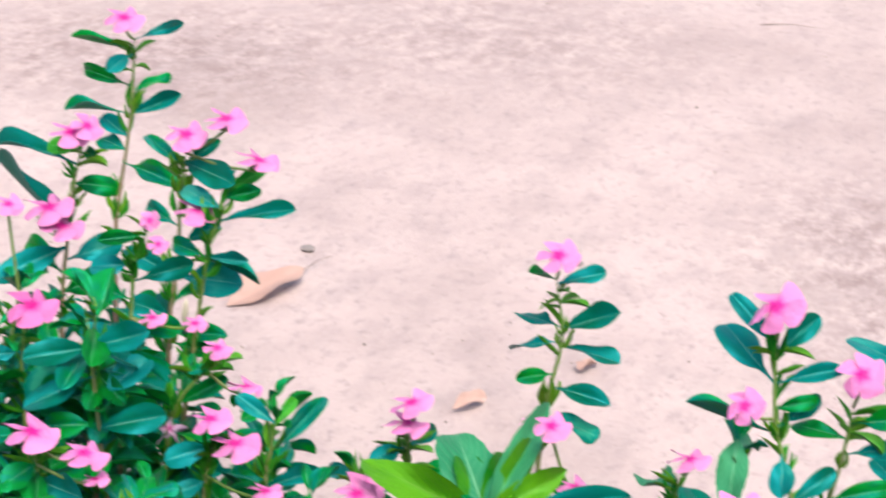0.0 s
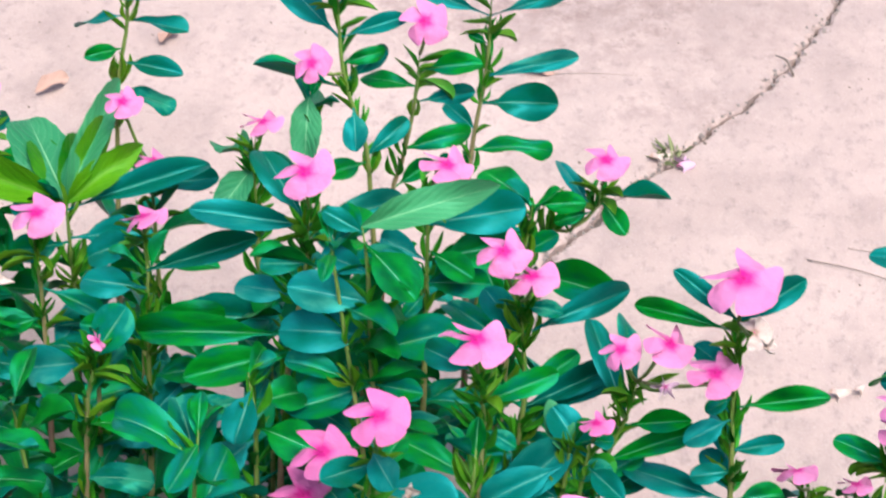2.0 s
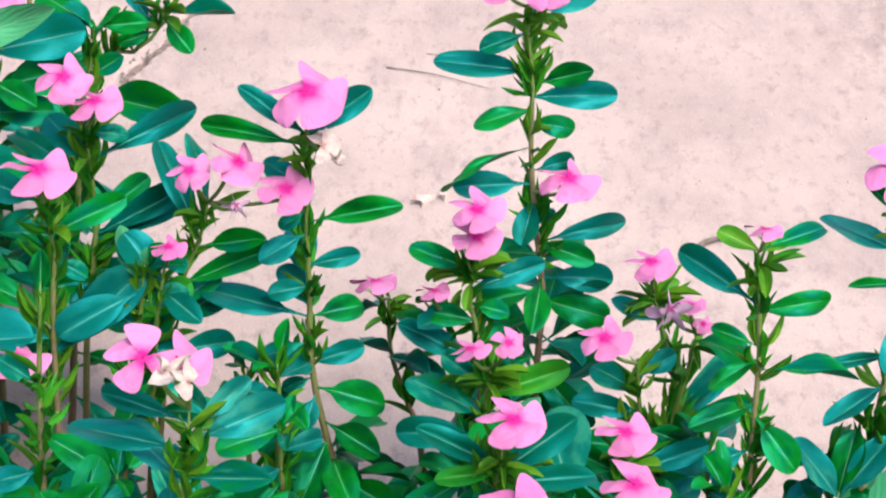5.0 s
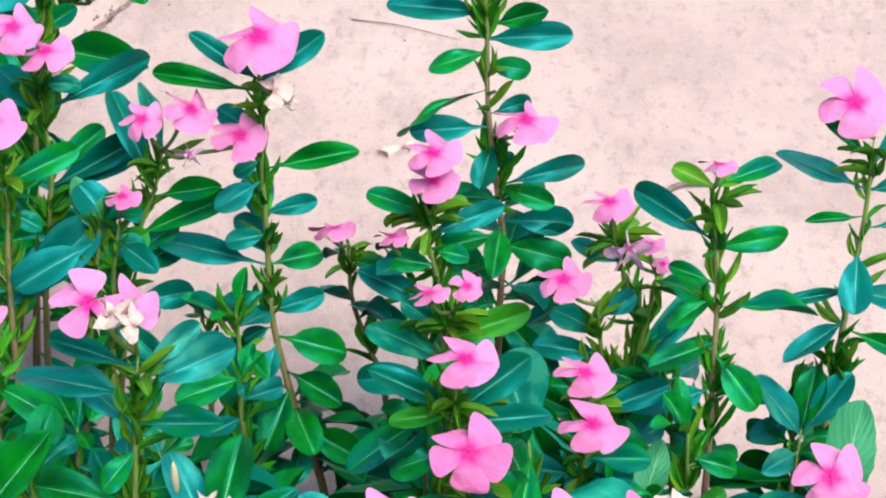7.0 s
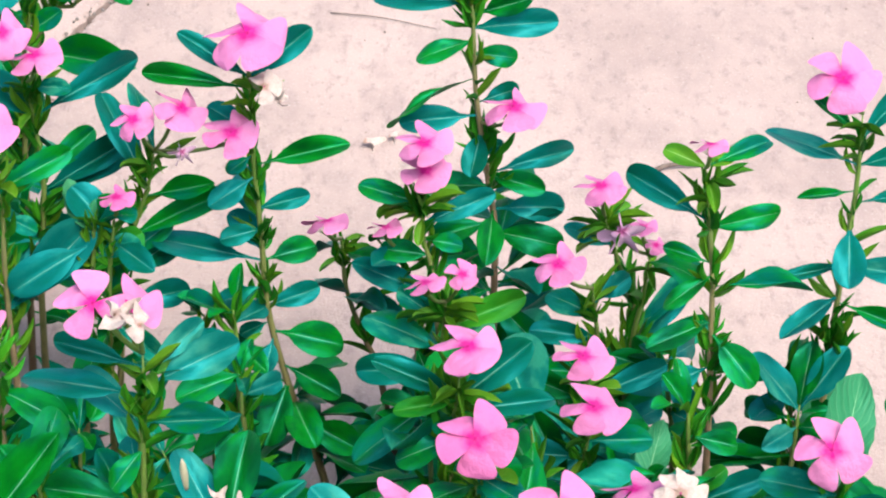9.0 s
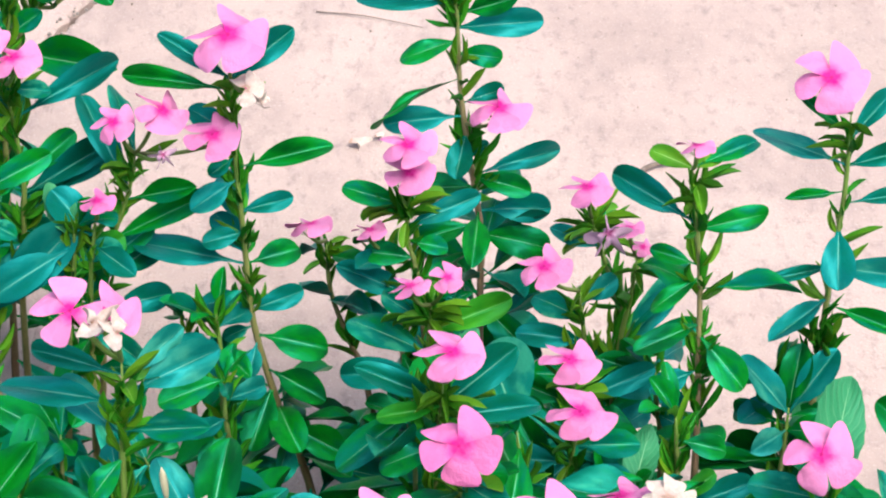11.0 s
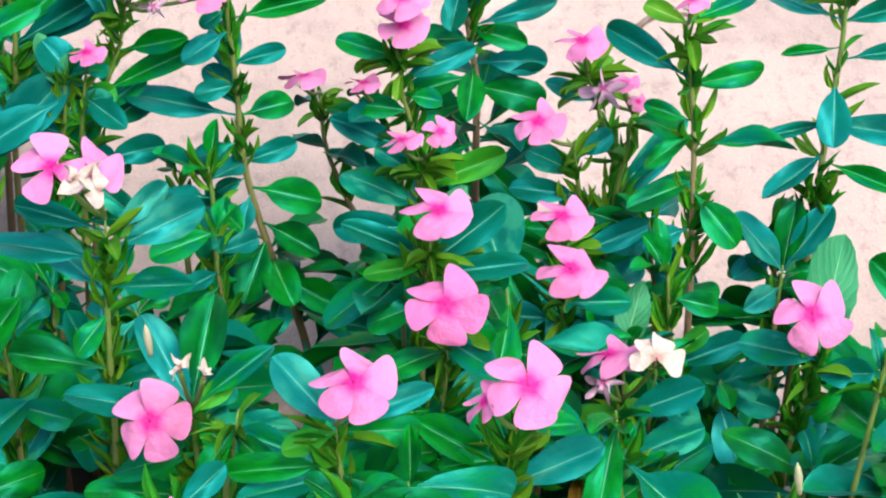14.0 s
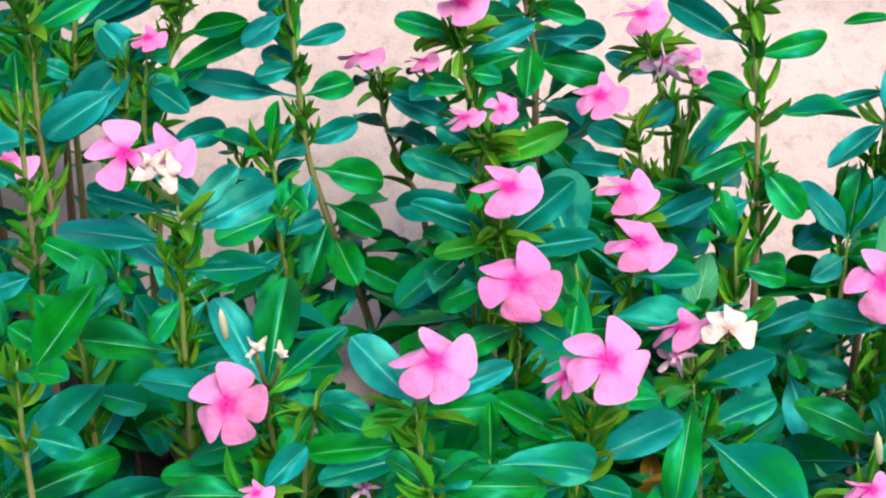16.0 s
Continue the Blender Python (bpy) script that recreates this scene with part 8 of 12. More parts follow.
plant = periwinkle("young glossy green periwinkle shoot without flowers", [(0.207, -0.251, -0.012), (0.220, -0.258, 0.205), (0.240, -0.251, 0.410)], seed=500, thick=0.0022, spikes=0.3, tuft=0)

plant = periwinkle("young glossy green periwinkle shoot without flowers", [(-0.012, -0.067, -0.012), (-0.025, -0.058, 0.075), (-0.046, -0.072, 0.150)], seed=501, thick=0.0022, spikes=0.3, tuft=0)
foliage(plant, 1, [(27, 165, 37, 71, 28, -21), (27, 19, 39, 73, 28, 35), (42, 314, 11, 71, 31, 24), (42, 110, 5, 66, 30, -10), (55, 12, -19, 70, 30, -30), (55, 216, -21, 62, 28, 7), (67, 95, 29, 55, 23, 12), (67, 288, -13, 72, 34, -37), (80, 193, 28, 75, 27, -4), (80, 51, -21, 68, 30, -29), (93, 302, -25, 73, 26, 24), (93, 157, 36, 55, 25, 37)])
plant = periwinkle("young glossy green periwinkle shoot without flowers", [(0.081, 0.009, -0.012), (0.088, 0.000, 0.060), (0.098, 0.011, 0.120)], seed=502, thick=0.0022, spikes=0.3, tuft=0)
foliage(plant, 2, [(27, 276, 16, 58, 26, -15), (27, 81, 18, 64, 30, -10), (46, 19, -9, 58, 25, 42), (46, 198, 0, 61, 26, -26), (60, 103, -8, 59, 22, 14), (60, 339, 11, 61, 26, -19), (73, 177, 14, 61, 26, 16), (73, 16, 27, 73, 33, 4), (92, 282, 40, 74, 30, 21), (92, 112, 46, 55, 22, 31)])
plant = periwinkle("young glossy green periwinkle shoot without flowers", [(-0.149, 0.085, -0.012), (-0.145, 0.092, 0.050), (-0.139, 0.079, 0.100)], seed=503, thick=0.0022, spikes=0.3, tuft=0)
foliage(plant, 3, [(29, 132, -3, 58, 23, -34), (29, 300, 34, 74, 27, -6), (44, 223, -10, 65, 28, -39), (44, 45, 21, 75, 30, -40), (64, 314, 15, 65, 29, 1), (64, 149, 41, 65, 23, 14), (91, 24, 16, 60, 22, -26), (91, 254, 11, 68, 26, 4)])
plant = periwinkle("young glossy green periwinkle shoot without flowers", [(-0.059, -0.221, -0.012), (-0.061, -0.223, 0.144), (-0.063, -0.236, 0.288)], seed=504, thick=0.0022, spikes=0.3, tuft=0)
foliage(plant, 4, [(51, 203, 0, 75, 31, 20), (51, 26, -22, 59, 28, 5), (60, 281, -18, 73, 27, 21), (60, 92, 12, 76, 34, -16), (65, 17, 20, 57, 23, 38), (65, 201, -11, 65, 29, -38), (72, 98, 10, 72, 26, -18), (72, 308, -18, 75, 35, -3), (80, 179, 32, 75, 35, 35), (80, 36, -16, 71, 31, 39), (89, 263, 6, 60, 26, -27), (89, 94, 49, 54, 22, 15), (97, 339, 28, 54, 22, -10), (97, 258, -9, 54, 23, 34)])
plant = periwinkle("young glossy green periwinkle shoot without flowers", [(0.013, -0.066, -0.012), (0.020, -0.075, 0.140), (0.030, -0.065, 0.280)], seed=505, thick=0.0022, spikes=0.3, tuft=0)
foliage(plant, 5, [(49, 61, 26, 60, 25, 23), (49, 270, 20, 72, 30, 23), (58, 141, -9, 63, 27, -9), (58, 324, -13, 63, 29, 25), (65, 284, -14, 67, 31, -4), (65, 70, -20, 57, 20, 23), (75, 13, -8, 60, 28, 27), (75, 170, 5, 63, 25, 17), (82, 92, 15, 57, 25, 41), (82, 261, 32, 72, 27, -6), (87, 192, -3, 63, 22, 16), (87, 332, -10, 60, 27, 34), (96, 254, 4, 52, 23, 14), (96, 85, 37, 55, 25, -22)])
plant = periwinkle("young glossy green periwinkle shoot without flowers", [(0.087, -0.131, -0.012), (0.076, -0.133, 0.160), (0.059, -0.113, 0.320)], seed=506, thick=0.0022, spikes=0.3, tuft=0)
foliage(plant, 6, [(58, 120, -2, 63, 22, -40), (58, 281, 13, 70, 27, -41), (63, 203, 48, 75, 30, 29), (63, 18, -24, 69, 31, -37), (68, 351, -20, 66, 26, -6), (68, 108, 34, 72, 30, 28), (78, 15, 32, 70, 26, 5), (78, 236, 5, 58, 25, 1), (84, 106, 23, 71, 33, 13), (84, 291, 10, 71, 32, -2), (88, 170, -18, 64, 27, -27), (88, 355, -2, 75, 27, -10), (95, 269, 1, 57, 21, -21), (95, 99, 27, 75, 32, 15)])
plant = periwinkle("young glossy green periwinkle shoot without flowers", [(-0.055, -0.191, -0.012), (-0.069, -0.200, 0.116), (-0.090, -0.207, 0.232)], seed=507, thick=0.0022, spikes=0.3, tuft=0)
foliage(plant, 7, [(40, 82, -7, 64, 28, 1), (40, 260, -22, 61, 25, -28), (52, 156, -19, 66, 24, -13), (52, 10, -3, 58, 23, -10), (58, 264, 18, 69, 26, 23), (58, 77, 8, 55, 20, 40), (65, 308, 32, 69, 24, -27), (65, 128, 40, 73, 27, -10), (76, 50, -5, 68, 28, 35), (76, 254, 35, 65, 28, 29), (85, 151, -20, 56, 25, -27), (85, 337, -4, 64, 24, -5), (95, 276, 15, 52, 21, -27), (95, 67, 28, 47, 17, -2)])
plant = periwinkle("young glossy green periwinkle shoot without flowers", [(-0.224, 0.044, -0.012), (-0.221, 0.040, 0.090), (-0.217, 0.048, 0.180)], seed=508, thick=0.0022, spikes=0.3, tuft=0)
foliage(plant, 8, [(28, 90, 45, 63, 26, 2), (28, 249, -12, 56, 25, -40), (39, 224, -25, 57, 27, -14), (39, 10, 22, 67, 31, 20), (51, 257, 23, 65, 29, -37), (51, 85, -9, 72, 26, 21), (60, 319, -4, 59, 22, -7), (60, 137, 25, 56, 26, 19), (69, 112, 4, 72, 30, 9), (69, 292, -1, 76, 27, 8), (85, 156, 13, 71, 26, 17), (85, 4, -24, 75, 27, 41), (97, 258, 22, 53, 24, -4), (97, 71, 9, 47, 20, -23)])
plant = periwinkle("young glossy green periwinkle shoot without flowers", [(-0.291, -0.304, -0.012), (-0.305, -0.305, 0.164), (-0.326, -0.293, 0.328)], seed=509, thick=0.0022, spikes=0.3, tuft=0)
foliage(plant, 9, [(58, 182, -14, 66, 28, -17), (58, 347, 49, 61, 22, -17), (66, 225, -15, 64, 28, 32), (66, 69, -3, 68, 31, -13), (70, 349, 5, 58, 26, 12), (70, 136, -6, 75, 32, -22), (77, 67, 43, 69, 30, -26), (77, 254, 24, 60, 22, 14), (83, 170, -3, 56, 26, 38), (83, 349, 5, 60, 28, -6), (91, 261, 46, 55, 26, 35), (91, 92, 40, 67, 27, -39), (98, 11, -22, 48, 22, -2), (98, 174, -6, 43, 17, -5)])
plant = periwinkle("young glossy green periwinkle shoot without flowers", [(0.130, 0.007, -0.012), (0.133, 0.012, 0.105), (0.138, 0.001, 0.210)], seed=510, thick=0.0022, spikes=0.3, tuft=0)
foliage(plant, 10, [(31, 159, -23, 57, 26, 13), (31, 333, -5, 58, 23, 28), (46, 263, 13, 75, 34, -22), (46, 85, -5, 70, 27, 29), (54, 343, -24, 67, 31, -4), (54, 155, 7, 54, 21, 6), (62, 78, -4, 61, 24, 42), (62, 253, 1, 72, 26, 8), (74, 174, -23, 54, 22, -8), (74, 328, -3, 62, 23, -21), (86, 244, 50, 73, 26, 4), (96, 6, 22, 55, 23, -32), (96, 148, 17, 41, 18, 16)])
plant = periwinkle("young glossy green periwinkle shoot without flowers", [(-0.126, -0.277, -0.012), (-0.145, -0.268, 0.132), (-0.173, -0.265, 0.264)], seed=511, thick=0.0022, spikes=0.3, tuft=0)
foliage(plant, 11, [(49, 107, 48, 64, 26, 23), (49, 308, -17, 56, 21, 19), (56, 232, 28, 55, 19, -11), (56, 26, 6, 67, 25, 23), (62, 343, -20, 63, 24, 22), (62, 122, 4, 59, 26, 17), (73, 41, 6, 65, 25, 8), (73, 240, 43, 74, 28, 2), (79, 157, -13, 60, 21, 34), (79, 325, 41, 61, 22, -27), (86, 236, 50, 60, 27, -5), (86, 54, 28, 68, 30, -7), (97, 322, -12, 42, 18, -12), (97, 158, 19, 53, 19, 5)])
plant = periwinkle("young glossy green periwinkle shoot without flowers", [(-0.106, -0.103, -0.012), (-0.097, -0.097, 0.060), (-0.084, -0.097, 0.120)], seed=512, thick=0.0022, spikes=0.3, tuft=0)
foliage(plant, 12, [(24, 119, -18, 56, 26, 18), (24, 318, -12, 64, 26, 5), (40, 213, 41, 60, 28, -38), (40, 23, 15, 72, 32, -6), (62, 304, 48, 61, 26, -23), (62, 134, 22, 56, 25, -34), (79, 59, 10, 66, 26, 8), (79, 195, 31, 56, 22, 4), (90, 110, -5, 55, 23, 11), (90, 296, -3, 69, 31, 30)])
plant = periwinkle("young glossy green periwinkle shoot without flowers", [(-0.009, 0.027, -0.012), (-0.023, 0.034, 0.050), (-0.042, 0.012, 0.100)], seed=513, thick=0.0022, spikes=0.3, tuft=0)
foliage(plant, 13, [(33, 146, -3, 70, 28, 27), (33, 293, -3, 63, 23, -15), (47, 239, -18, 57, 22, 33), (47, 36, 29, 66, 31, -17), (71, 302, -17, 56, 23, 25), (71, 105, 4, 71, 27, 7), (94, 17, -13, 58, 23, -29), (94, 209, -12, 56, 25, 40)])
plant = periwinkle("young glossy green periwinkle shoot without flowers", [(0.359, 0.024, -0.012), (0.366, 0.033, 0.055), (0.377, 0.032, 0.110)], seed=514, thick=0.0022, spikes=0.3, tuft=0)
foliage(plant, 14, [(31, 191, 23, 64, 27, -39), (31, 22, 16, 72, 33, -3), (48, 277, 15, 61, 24, 7), (48, 113, 49, 72, 27, 31), (67, 11, 23, 56, 24, 31), (67, 161, 19, 57, 24, -20), (88, 87, -2, 70, 26, -38), (88, 255, 6, 67, 25, 10)])
plant = periwinkle("young glossy green periwinkle shoot without flowers", [(0.299, -0.119, -0.012), (0.286, -0.122, 0.125), (0.268, -0.112, 0.250)], seed=515, thick=0.0022, spikes=0.3, tuft=0)
foliage(plant, 15, [(45, 231, 45, 64, 24, 19), (45, 58, -21, 63, 24, 5), (55, 310, 2, 57, 20, -3), (55, 123, 27, 70, 32, 14), (62, 27, -20, 72, 31, 2), (62, 239, -13, 64, 26, -30), (71, 147, -6, 58, 21, -17), (71, 328, 5, 71, 31, -23), (77, 216, 30, 70, 29, -17), (77, 44, -13, 69, 28, 1), (88, 298, -19, 60, 22, 35), (88, 130, 9, 58, 24, 21), (97, 45, 0, 46, 20, -2), (97, 217, 11, 50, 23, -11)])
plant = periwinkle("young glossy green periwinkle shoot without flowers", [(0.013, -0.002, -0.012), (0.031, -0.006, 0.070), (0.057, -0.003, 0.140)], seed=516, thick=0.0022, spikes=0.3, tuft=0)
foliage(plant, 16, [(27, 206, 15, 57, 26, -23), (27, 27, -22, 57, 22, 14), (39, 281, 19, 59, 27, -39), (39, 103, -3, 59, 28, -34), (52, 329, -18, 67, 27, 39), (52, 184, 16, 62, 29, -33), (67, 105, -5, 68, 26, 9), (67, 263, -7, 73, 29, 14), (82, 195, 21, 60, 23, -20), (82, 7, 46, 67, 29, -32), (96, 268, 34, 53, 22, -25), (96, 111, -13, 53, 22, 10)])
plant = periwinkle("young glossy green periwinkle shoot without flowers", [(0.126, -0.308, -0.012), (0.118, -0.302, 0.200), (0.105, -0.300, 0.400)], seed=517, thick=0.0022, spikes=0.3, tuft=0)
foliage(plant, 17, [(66, 78, 9, 67, 26, -28), (66, 272, -18, 54, 24, -2), (72, 195, -23, 64, 25, 30), (72, 5, 44, 67, 29, -8), (77, 289, 44, 68, 24, -8), (77, 90, 16, 56, 22, 6), (82, 353, 12, 58, 21, 5), (82, 196, -22, 64, 25, -10), (88, 65, -6, 62, 25, -6), (88, 250, 10, 63, 24, 37), (93, 152, 3, 71, 32, 23), (93, 314, -15, 68, 32, 5), (98, 255, -23, 54, 19, -7)])
plant = periwinkle("young glossy green periwinkle shoot without flowers", [(-0.279, -0.051, -0.012), (-0.294, -0.060, 0.104), (-0.317, -0.070, 0.208)], seed=518, thick=0.0022, spikes=0.3, tuft=0)
foliage(plant, 18, [(35, 197, -5, 64, 24, -22), (35, 21, 32, 55, 23, -14), (43, 319, 9, 65, 26, 19), (43, 107, 24, 56, 22, 33), (52, 32, 27, 63, 26, 34), (52, 233, 1, 57, 20, 34), (62, 128, 26, 70, 28, 36), (62, 323, -22, 71, 32, 15), (77, 223, 14, 60, 27, -38), (77, 53, 10, 56, 21, 25), (84, 315, 24, 55, 21, -16), (84, 134, 26, 65, 24, 32), (94, 18, 23, 62, 23, 6), (94, 196, 16, 71, 28, 19)])
plant = periwinkle("young glossy green periwinkle shoot without flowers", [(-0.117, -0.346, -0.012), (-0.132, -0.339, 0.164), (-0.153, -0.341, 0.328)], seed=519, thick=0.0022, spikes=0.3, tuft=0)
foliage(plant, 19, [(56, 178, -12, 65, 24, 32), (56, 8, -23, 56, 24, 23), (63, 263, -22, 74, 32, 28), (63, 99, 28, 61, 25, -39), (71, 32, 9, 71, 25, -26), (71, 201, 36, 59, 24, -31), (79, 106, -3, 68, 24, 19), (79, 285, 18, 70, 28, -34), (83, 195, 41, 64, 27, 17), (83, 35, -14, 56, 22, 31), (91, 270, 9, 75, 32, 1), (91, 80, 34, 60, 27, -5), (97, 22, -16, 45, 21, 9), (97, 215, 33, 42, 18, 37)])
plant = periwinkle("young glossy green periwinkle shoot without flowers", [(0.044, -0.091, -0.012), (0.025, -0.087, 0.095), (-0.004, -0.111, 0.190)], seed=520, thick=0.0022, spikes=0.3, tuft=0)
foliage(plant, 20, [(25, 193, 35, 62, 28, 12), (25, 1, 8, 72, 30, -16), (38, 270, 15, 56, 21, 29), (38, 91, 23, 63, 29, 4), (48, 1, 37, 59, 21, 30), (48, 204, -19, 72, 31, 6), (59, 116, -21, 62, 28, 11), (59, 280, 18, 74, 27, -27), (73, 144, 32, 75, 34, 24), (73, 319, 27, 54, 24, -31), (81, 255, 32, 58, 25, 29), (81, 86, 6, 76, 28, 6), (95, 350, 20, 57, 23, -1), (95, 197, 6, 43, 20, 31)])
plant = periwinkle("young glossy green periwinkle shoot without flowers", [(-0.100, -0.388, -0.012), (-0.105, -0.391, 0.164), (-0.113, -0.389, 0.328)], seed=521, thick=0.0022, spikes=0.3, tuft=0)
foliage(plant, 21, [(59, 229, -16, 57, 26, -7), (59, 65, 23, 55, 19, -18), (65, 357, 3, 58, 23, -6), (65, 177, 2, 73, 28, 37), (72, 107, -8, 69, 27, 25), (72, 301, -2, 59, 27, -28), (76, 178, -1, 67, 25, 23), (76, 0, -7, 58, 22, 2), (85, 287, 5, 71, 28, 0), (85, 95, 35, 72, 31, -2), (90, 351, -5, 68, 30, 31), (90, 193, 42, 62, 26, 20), (95, 47, 5, 42, 18, 32), (95, 229, 19, 42, 18, 12)])
plant = periwinkle("young glossy green periwinkle shoot without flowers", [(-0.237, -0.366, -0.012), (-0.222, -0.367, 0.164), (-0.200, -0.379, 0.328)], seed=522, thick=0.0022, spikes=0.3, tuft=0)
foliage(plant, 22, [(57, 231, 24, 74, 27, -33), (57, 53, 24, 68, 25, 10), (63, 296, 13, 75, 28, -33), (63, 124, 36, 63, 23, -17), (72, 19, 9, 55, 20, -27), (72, 208, 13, 76, 33, 29), (79, 119, -5, 65, 25, 38), (79, 327, 8, 71, 27, 31), (85, 200, 22, 73, 33, 15), (85, 26, 10, 64, 24, 7), (91, 291, 29, 61, 21, 12), (91, 111, 22, 57, 20, -31), (95, 26, 11, 47, 19, -33), (95, 215, -24, 50, 22, 21)])
plant = periwinkle("young glossy green periwinkle shoot without flowers", [(0.065, -0.255, -0.012), (0.057, -0.250, 0.165), (0.046, -0.268, 0.330)], seed=523, thick=0.0022, spikes=0.3, tuft=0)
foliage(plant, 23, [(57, 193, -3, 71, 30, 3), (57, 5, 32, 60, 24, 13), (66, 272, 12, 64, 25, -22), (66, 92, 48, 66, 24, -9), (73, 14, -21, 75, 29, 35), (73, 219, 7, 76, 33, -23), (75, 75, -7, 65, 30, -36), (75, 260, 29, 61, 25, -14), (83, 215, -17, 64, 25, 28), (83, 13, -10, 63, 29, -27), (89, 283, 9, 63, 28, -2), (89, 81, 49, 69, 31, 3), (95, 356, -4, 76, 31, -39), (95, 185, 13, 74, 32, -27)])
plant = periwinkle("young glossy green periwinkle shoot without flowers", [(0.253, -0.252, -0.012), (0.255, -0.248, 0.175), (0.259, -0.241, 0.350)], seed=524, thick=0.0022, spikes=0.3, tuft=0)
foliage(plant, 24, [(59, 208, 31, 60, 26, 23), (59, 360, 9, 54, 20, 7), (68, 295, 45, 62, 25, -14), (68, 116, 18, 60, 26, 28), (71, 17, 43, 71, 26, 23), (71, 186, -25, 59, 27, -29), (79, 86, 34, 70, 28, 27), (79, 309, -23, 63, 23, 12), (83, 197, 13, 61, 27, -12), (83, 11, 31, 74, 28, 33), (89, 307, 0, 56, 25, 36), (89, 121, -5, 67, 28, -33), (96, 32, 18, 52, 19, 27), (96, 236, 25, 49, 19, -11)])
plant = periwinkle("young glossy green periwinkle shoot without flowers", [(-0.220, -0.007, -0.012), (-0.230, -0.007, 0.050), (-0.244, 0.009, 0.100)], seed=525, thick=0.0022, spikes=0.3, tuft=0)
foliage(plant, 25, [(30, 134, 22, 62, 26, 9), (30, 313, -14, 62, 26, 16), (55, 207, -7, 58, 26, -24), (65, 290, 8, 59, 24, 12), (65, 123, 21, 67, 26, -20), (92, 68, 31, 65, 23, -2), (92, 238, 30, 68, 30, -23)])
plant = periwinkle("young glossy green periwinkle shoot without flowers", [(-0.294, -0.330, -0.012), (-0.291, -0.327, 0.164), (-0.285, -0.332, 0.328)], seed=526, thick=0.0022, spikes=0.3, tuft=0)
foliage(plant, 26, [(56, 122, -1, 74, 30, -15), (56, 313, 25, 64, 23, -35), (63, 190, 14, 64, 30, 20), (63, 34, -11, 57, 25, -9), (70, 273, 39, 60, 23, -7), (70, 98, 36, 68, 30, -4), (77, 31, 24, 59, 25, -6), (77, 219, 42, 56, 21, -22), (85, 104, 33, 63, 29, -18), (85, 294, 22, 55, 23, -18), (92, 194, -15, 65, 26, 2), (92, 29, -24, 70, 26, 6), (96, 306, 49, 54, 25, -24), (96, 107, 27, 53, 24, 31)])
plant = periwinkle("young glossy green periwinkle shoot without flowers", [(-0.051, -0.366, -0.012), (-0.055, -0.376, 0.164), (-0.060, -0.385, 0.328)], seed=527, thick=0.0022, spikes=0.3, tuft=0)
foliage(plant, 27, [(59, 140, -10, 71, 25, -26), (59, 345, -1, 73, 28, -20), (65, 274, 20, 65, 28, -37), (65, 86, 29, 76, 31, 39), (72, 353, -5, 56, 21, 18), (72, 154, 18, 73, 29, 27), (75, 60, -25, 65, 25, 21), (75, 246, 23, 65, 28, -28), (83, 159, 14, 57, 26, 32), (83, 344, -2, 76, 28, -31), (91, 272, -6, 71, 26, -17), (91, 115, 45, 76, 28, 14), (98, 46, 31, 47, 18, -1), (98, 182, 41, 48, 21, 9)])
plant = periwinkle("young glossy green periwinkle shoot without flowers", [(0.300, -0.058, -0.012), (0.318, -0.060, 0.105), (0.344, -0.078, 0.210)], seed=528, thick=0.0022, spikes=0.3, tuft=0)
foliage(plant, 28, [(34, 243, 42, 59, 27, -7), (34, 27, 17, 71, 30, 17), (43, 273, 16, 62, 22, -13), (43, 88, -19, 68, 30, -29), (56, 345, 18, 72, 34, 35), (56, 167, -11, 73, 29, -33), (63, 66, -9, 72, 32, -8), (63, 271, -11, 71, 27, 20), (76, 206, 27, 61, 26, -14), (76, 34, 24, 66, 30, 19), (86, 284, -5, 69, 27, 31), (86, 124, -24, 73, 30, -36), (95, 21, 10, 46, 20, -33), (95, 219, 8, 50, 22, -37)])
plant = periwinkle("young glossy green periwinkle shoot without flowers", [(-0.216, -0.217, -0.012), (-0.228, -0.224, 0.128), (-0.246, -0.212, 0.256)], leaves=[(1.00, 31, 39, 0.075, 0.027, 32), (0.94, 50, 49, 0.070, 0.021, 24, "blue"), (0.96, 9, 23, 0.065, 0.022, 36), (0.86, 9, 23, 0.088, 0.024, 32)], seed=529, thick=0.0022, spikes=0.3, tuft=0)
foliage(plant, 29, [(45, 277, 33, 65, 25, 0), (45, 83, -24, 62, 24, -30), (55, 340, 43, 72, 31, 3), (55, 192, 45, 65, 30, 27), (63, 84, 27, 58, 22, -34), (63, 255, 46, 74, 34, -28), (70, 132, 18, 56, 25, -11), (70, 313, -3, 74, 32, -19), (79, 65, 19, 65, 24, -38), (98, 83, 17, 49, 18, -25)])
plant = periwinkle("young glossy green periwinkle shoot without flowers", [(-0.088, -0.383, -0.012), (-0.099, -0.390, 0.164), (-0.115, -0.364, 0.328)], seed=530, thick=0.0022, spikes=0.3, tuft=0)
foliage(plant, 30, [(56, 252, 7, 63, 27, -3), (56, 53, -2, 60, 25, -32), (62, 17, 24, 69, 25, -25), (62, 179, -20, 72, 30, 17), (72, 85, -7, 67, 29, 11), (72, 297, 28, 71, 27, 41), (75, 202, -24, 72, 29, -31), (75, 340, 23, 65, 29, -22), (84, 284, 32, 71, 30, 18), (84, 89, 41, 67, 31, 2), (90, 29, 3, 66, 27, -18), (90, 179, 38, 66, 28, -17), (97, 135, -9, 55, 20, 14), (97, 317, 8, 56, 25, -3)])
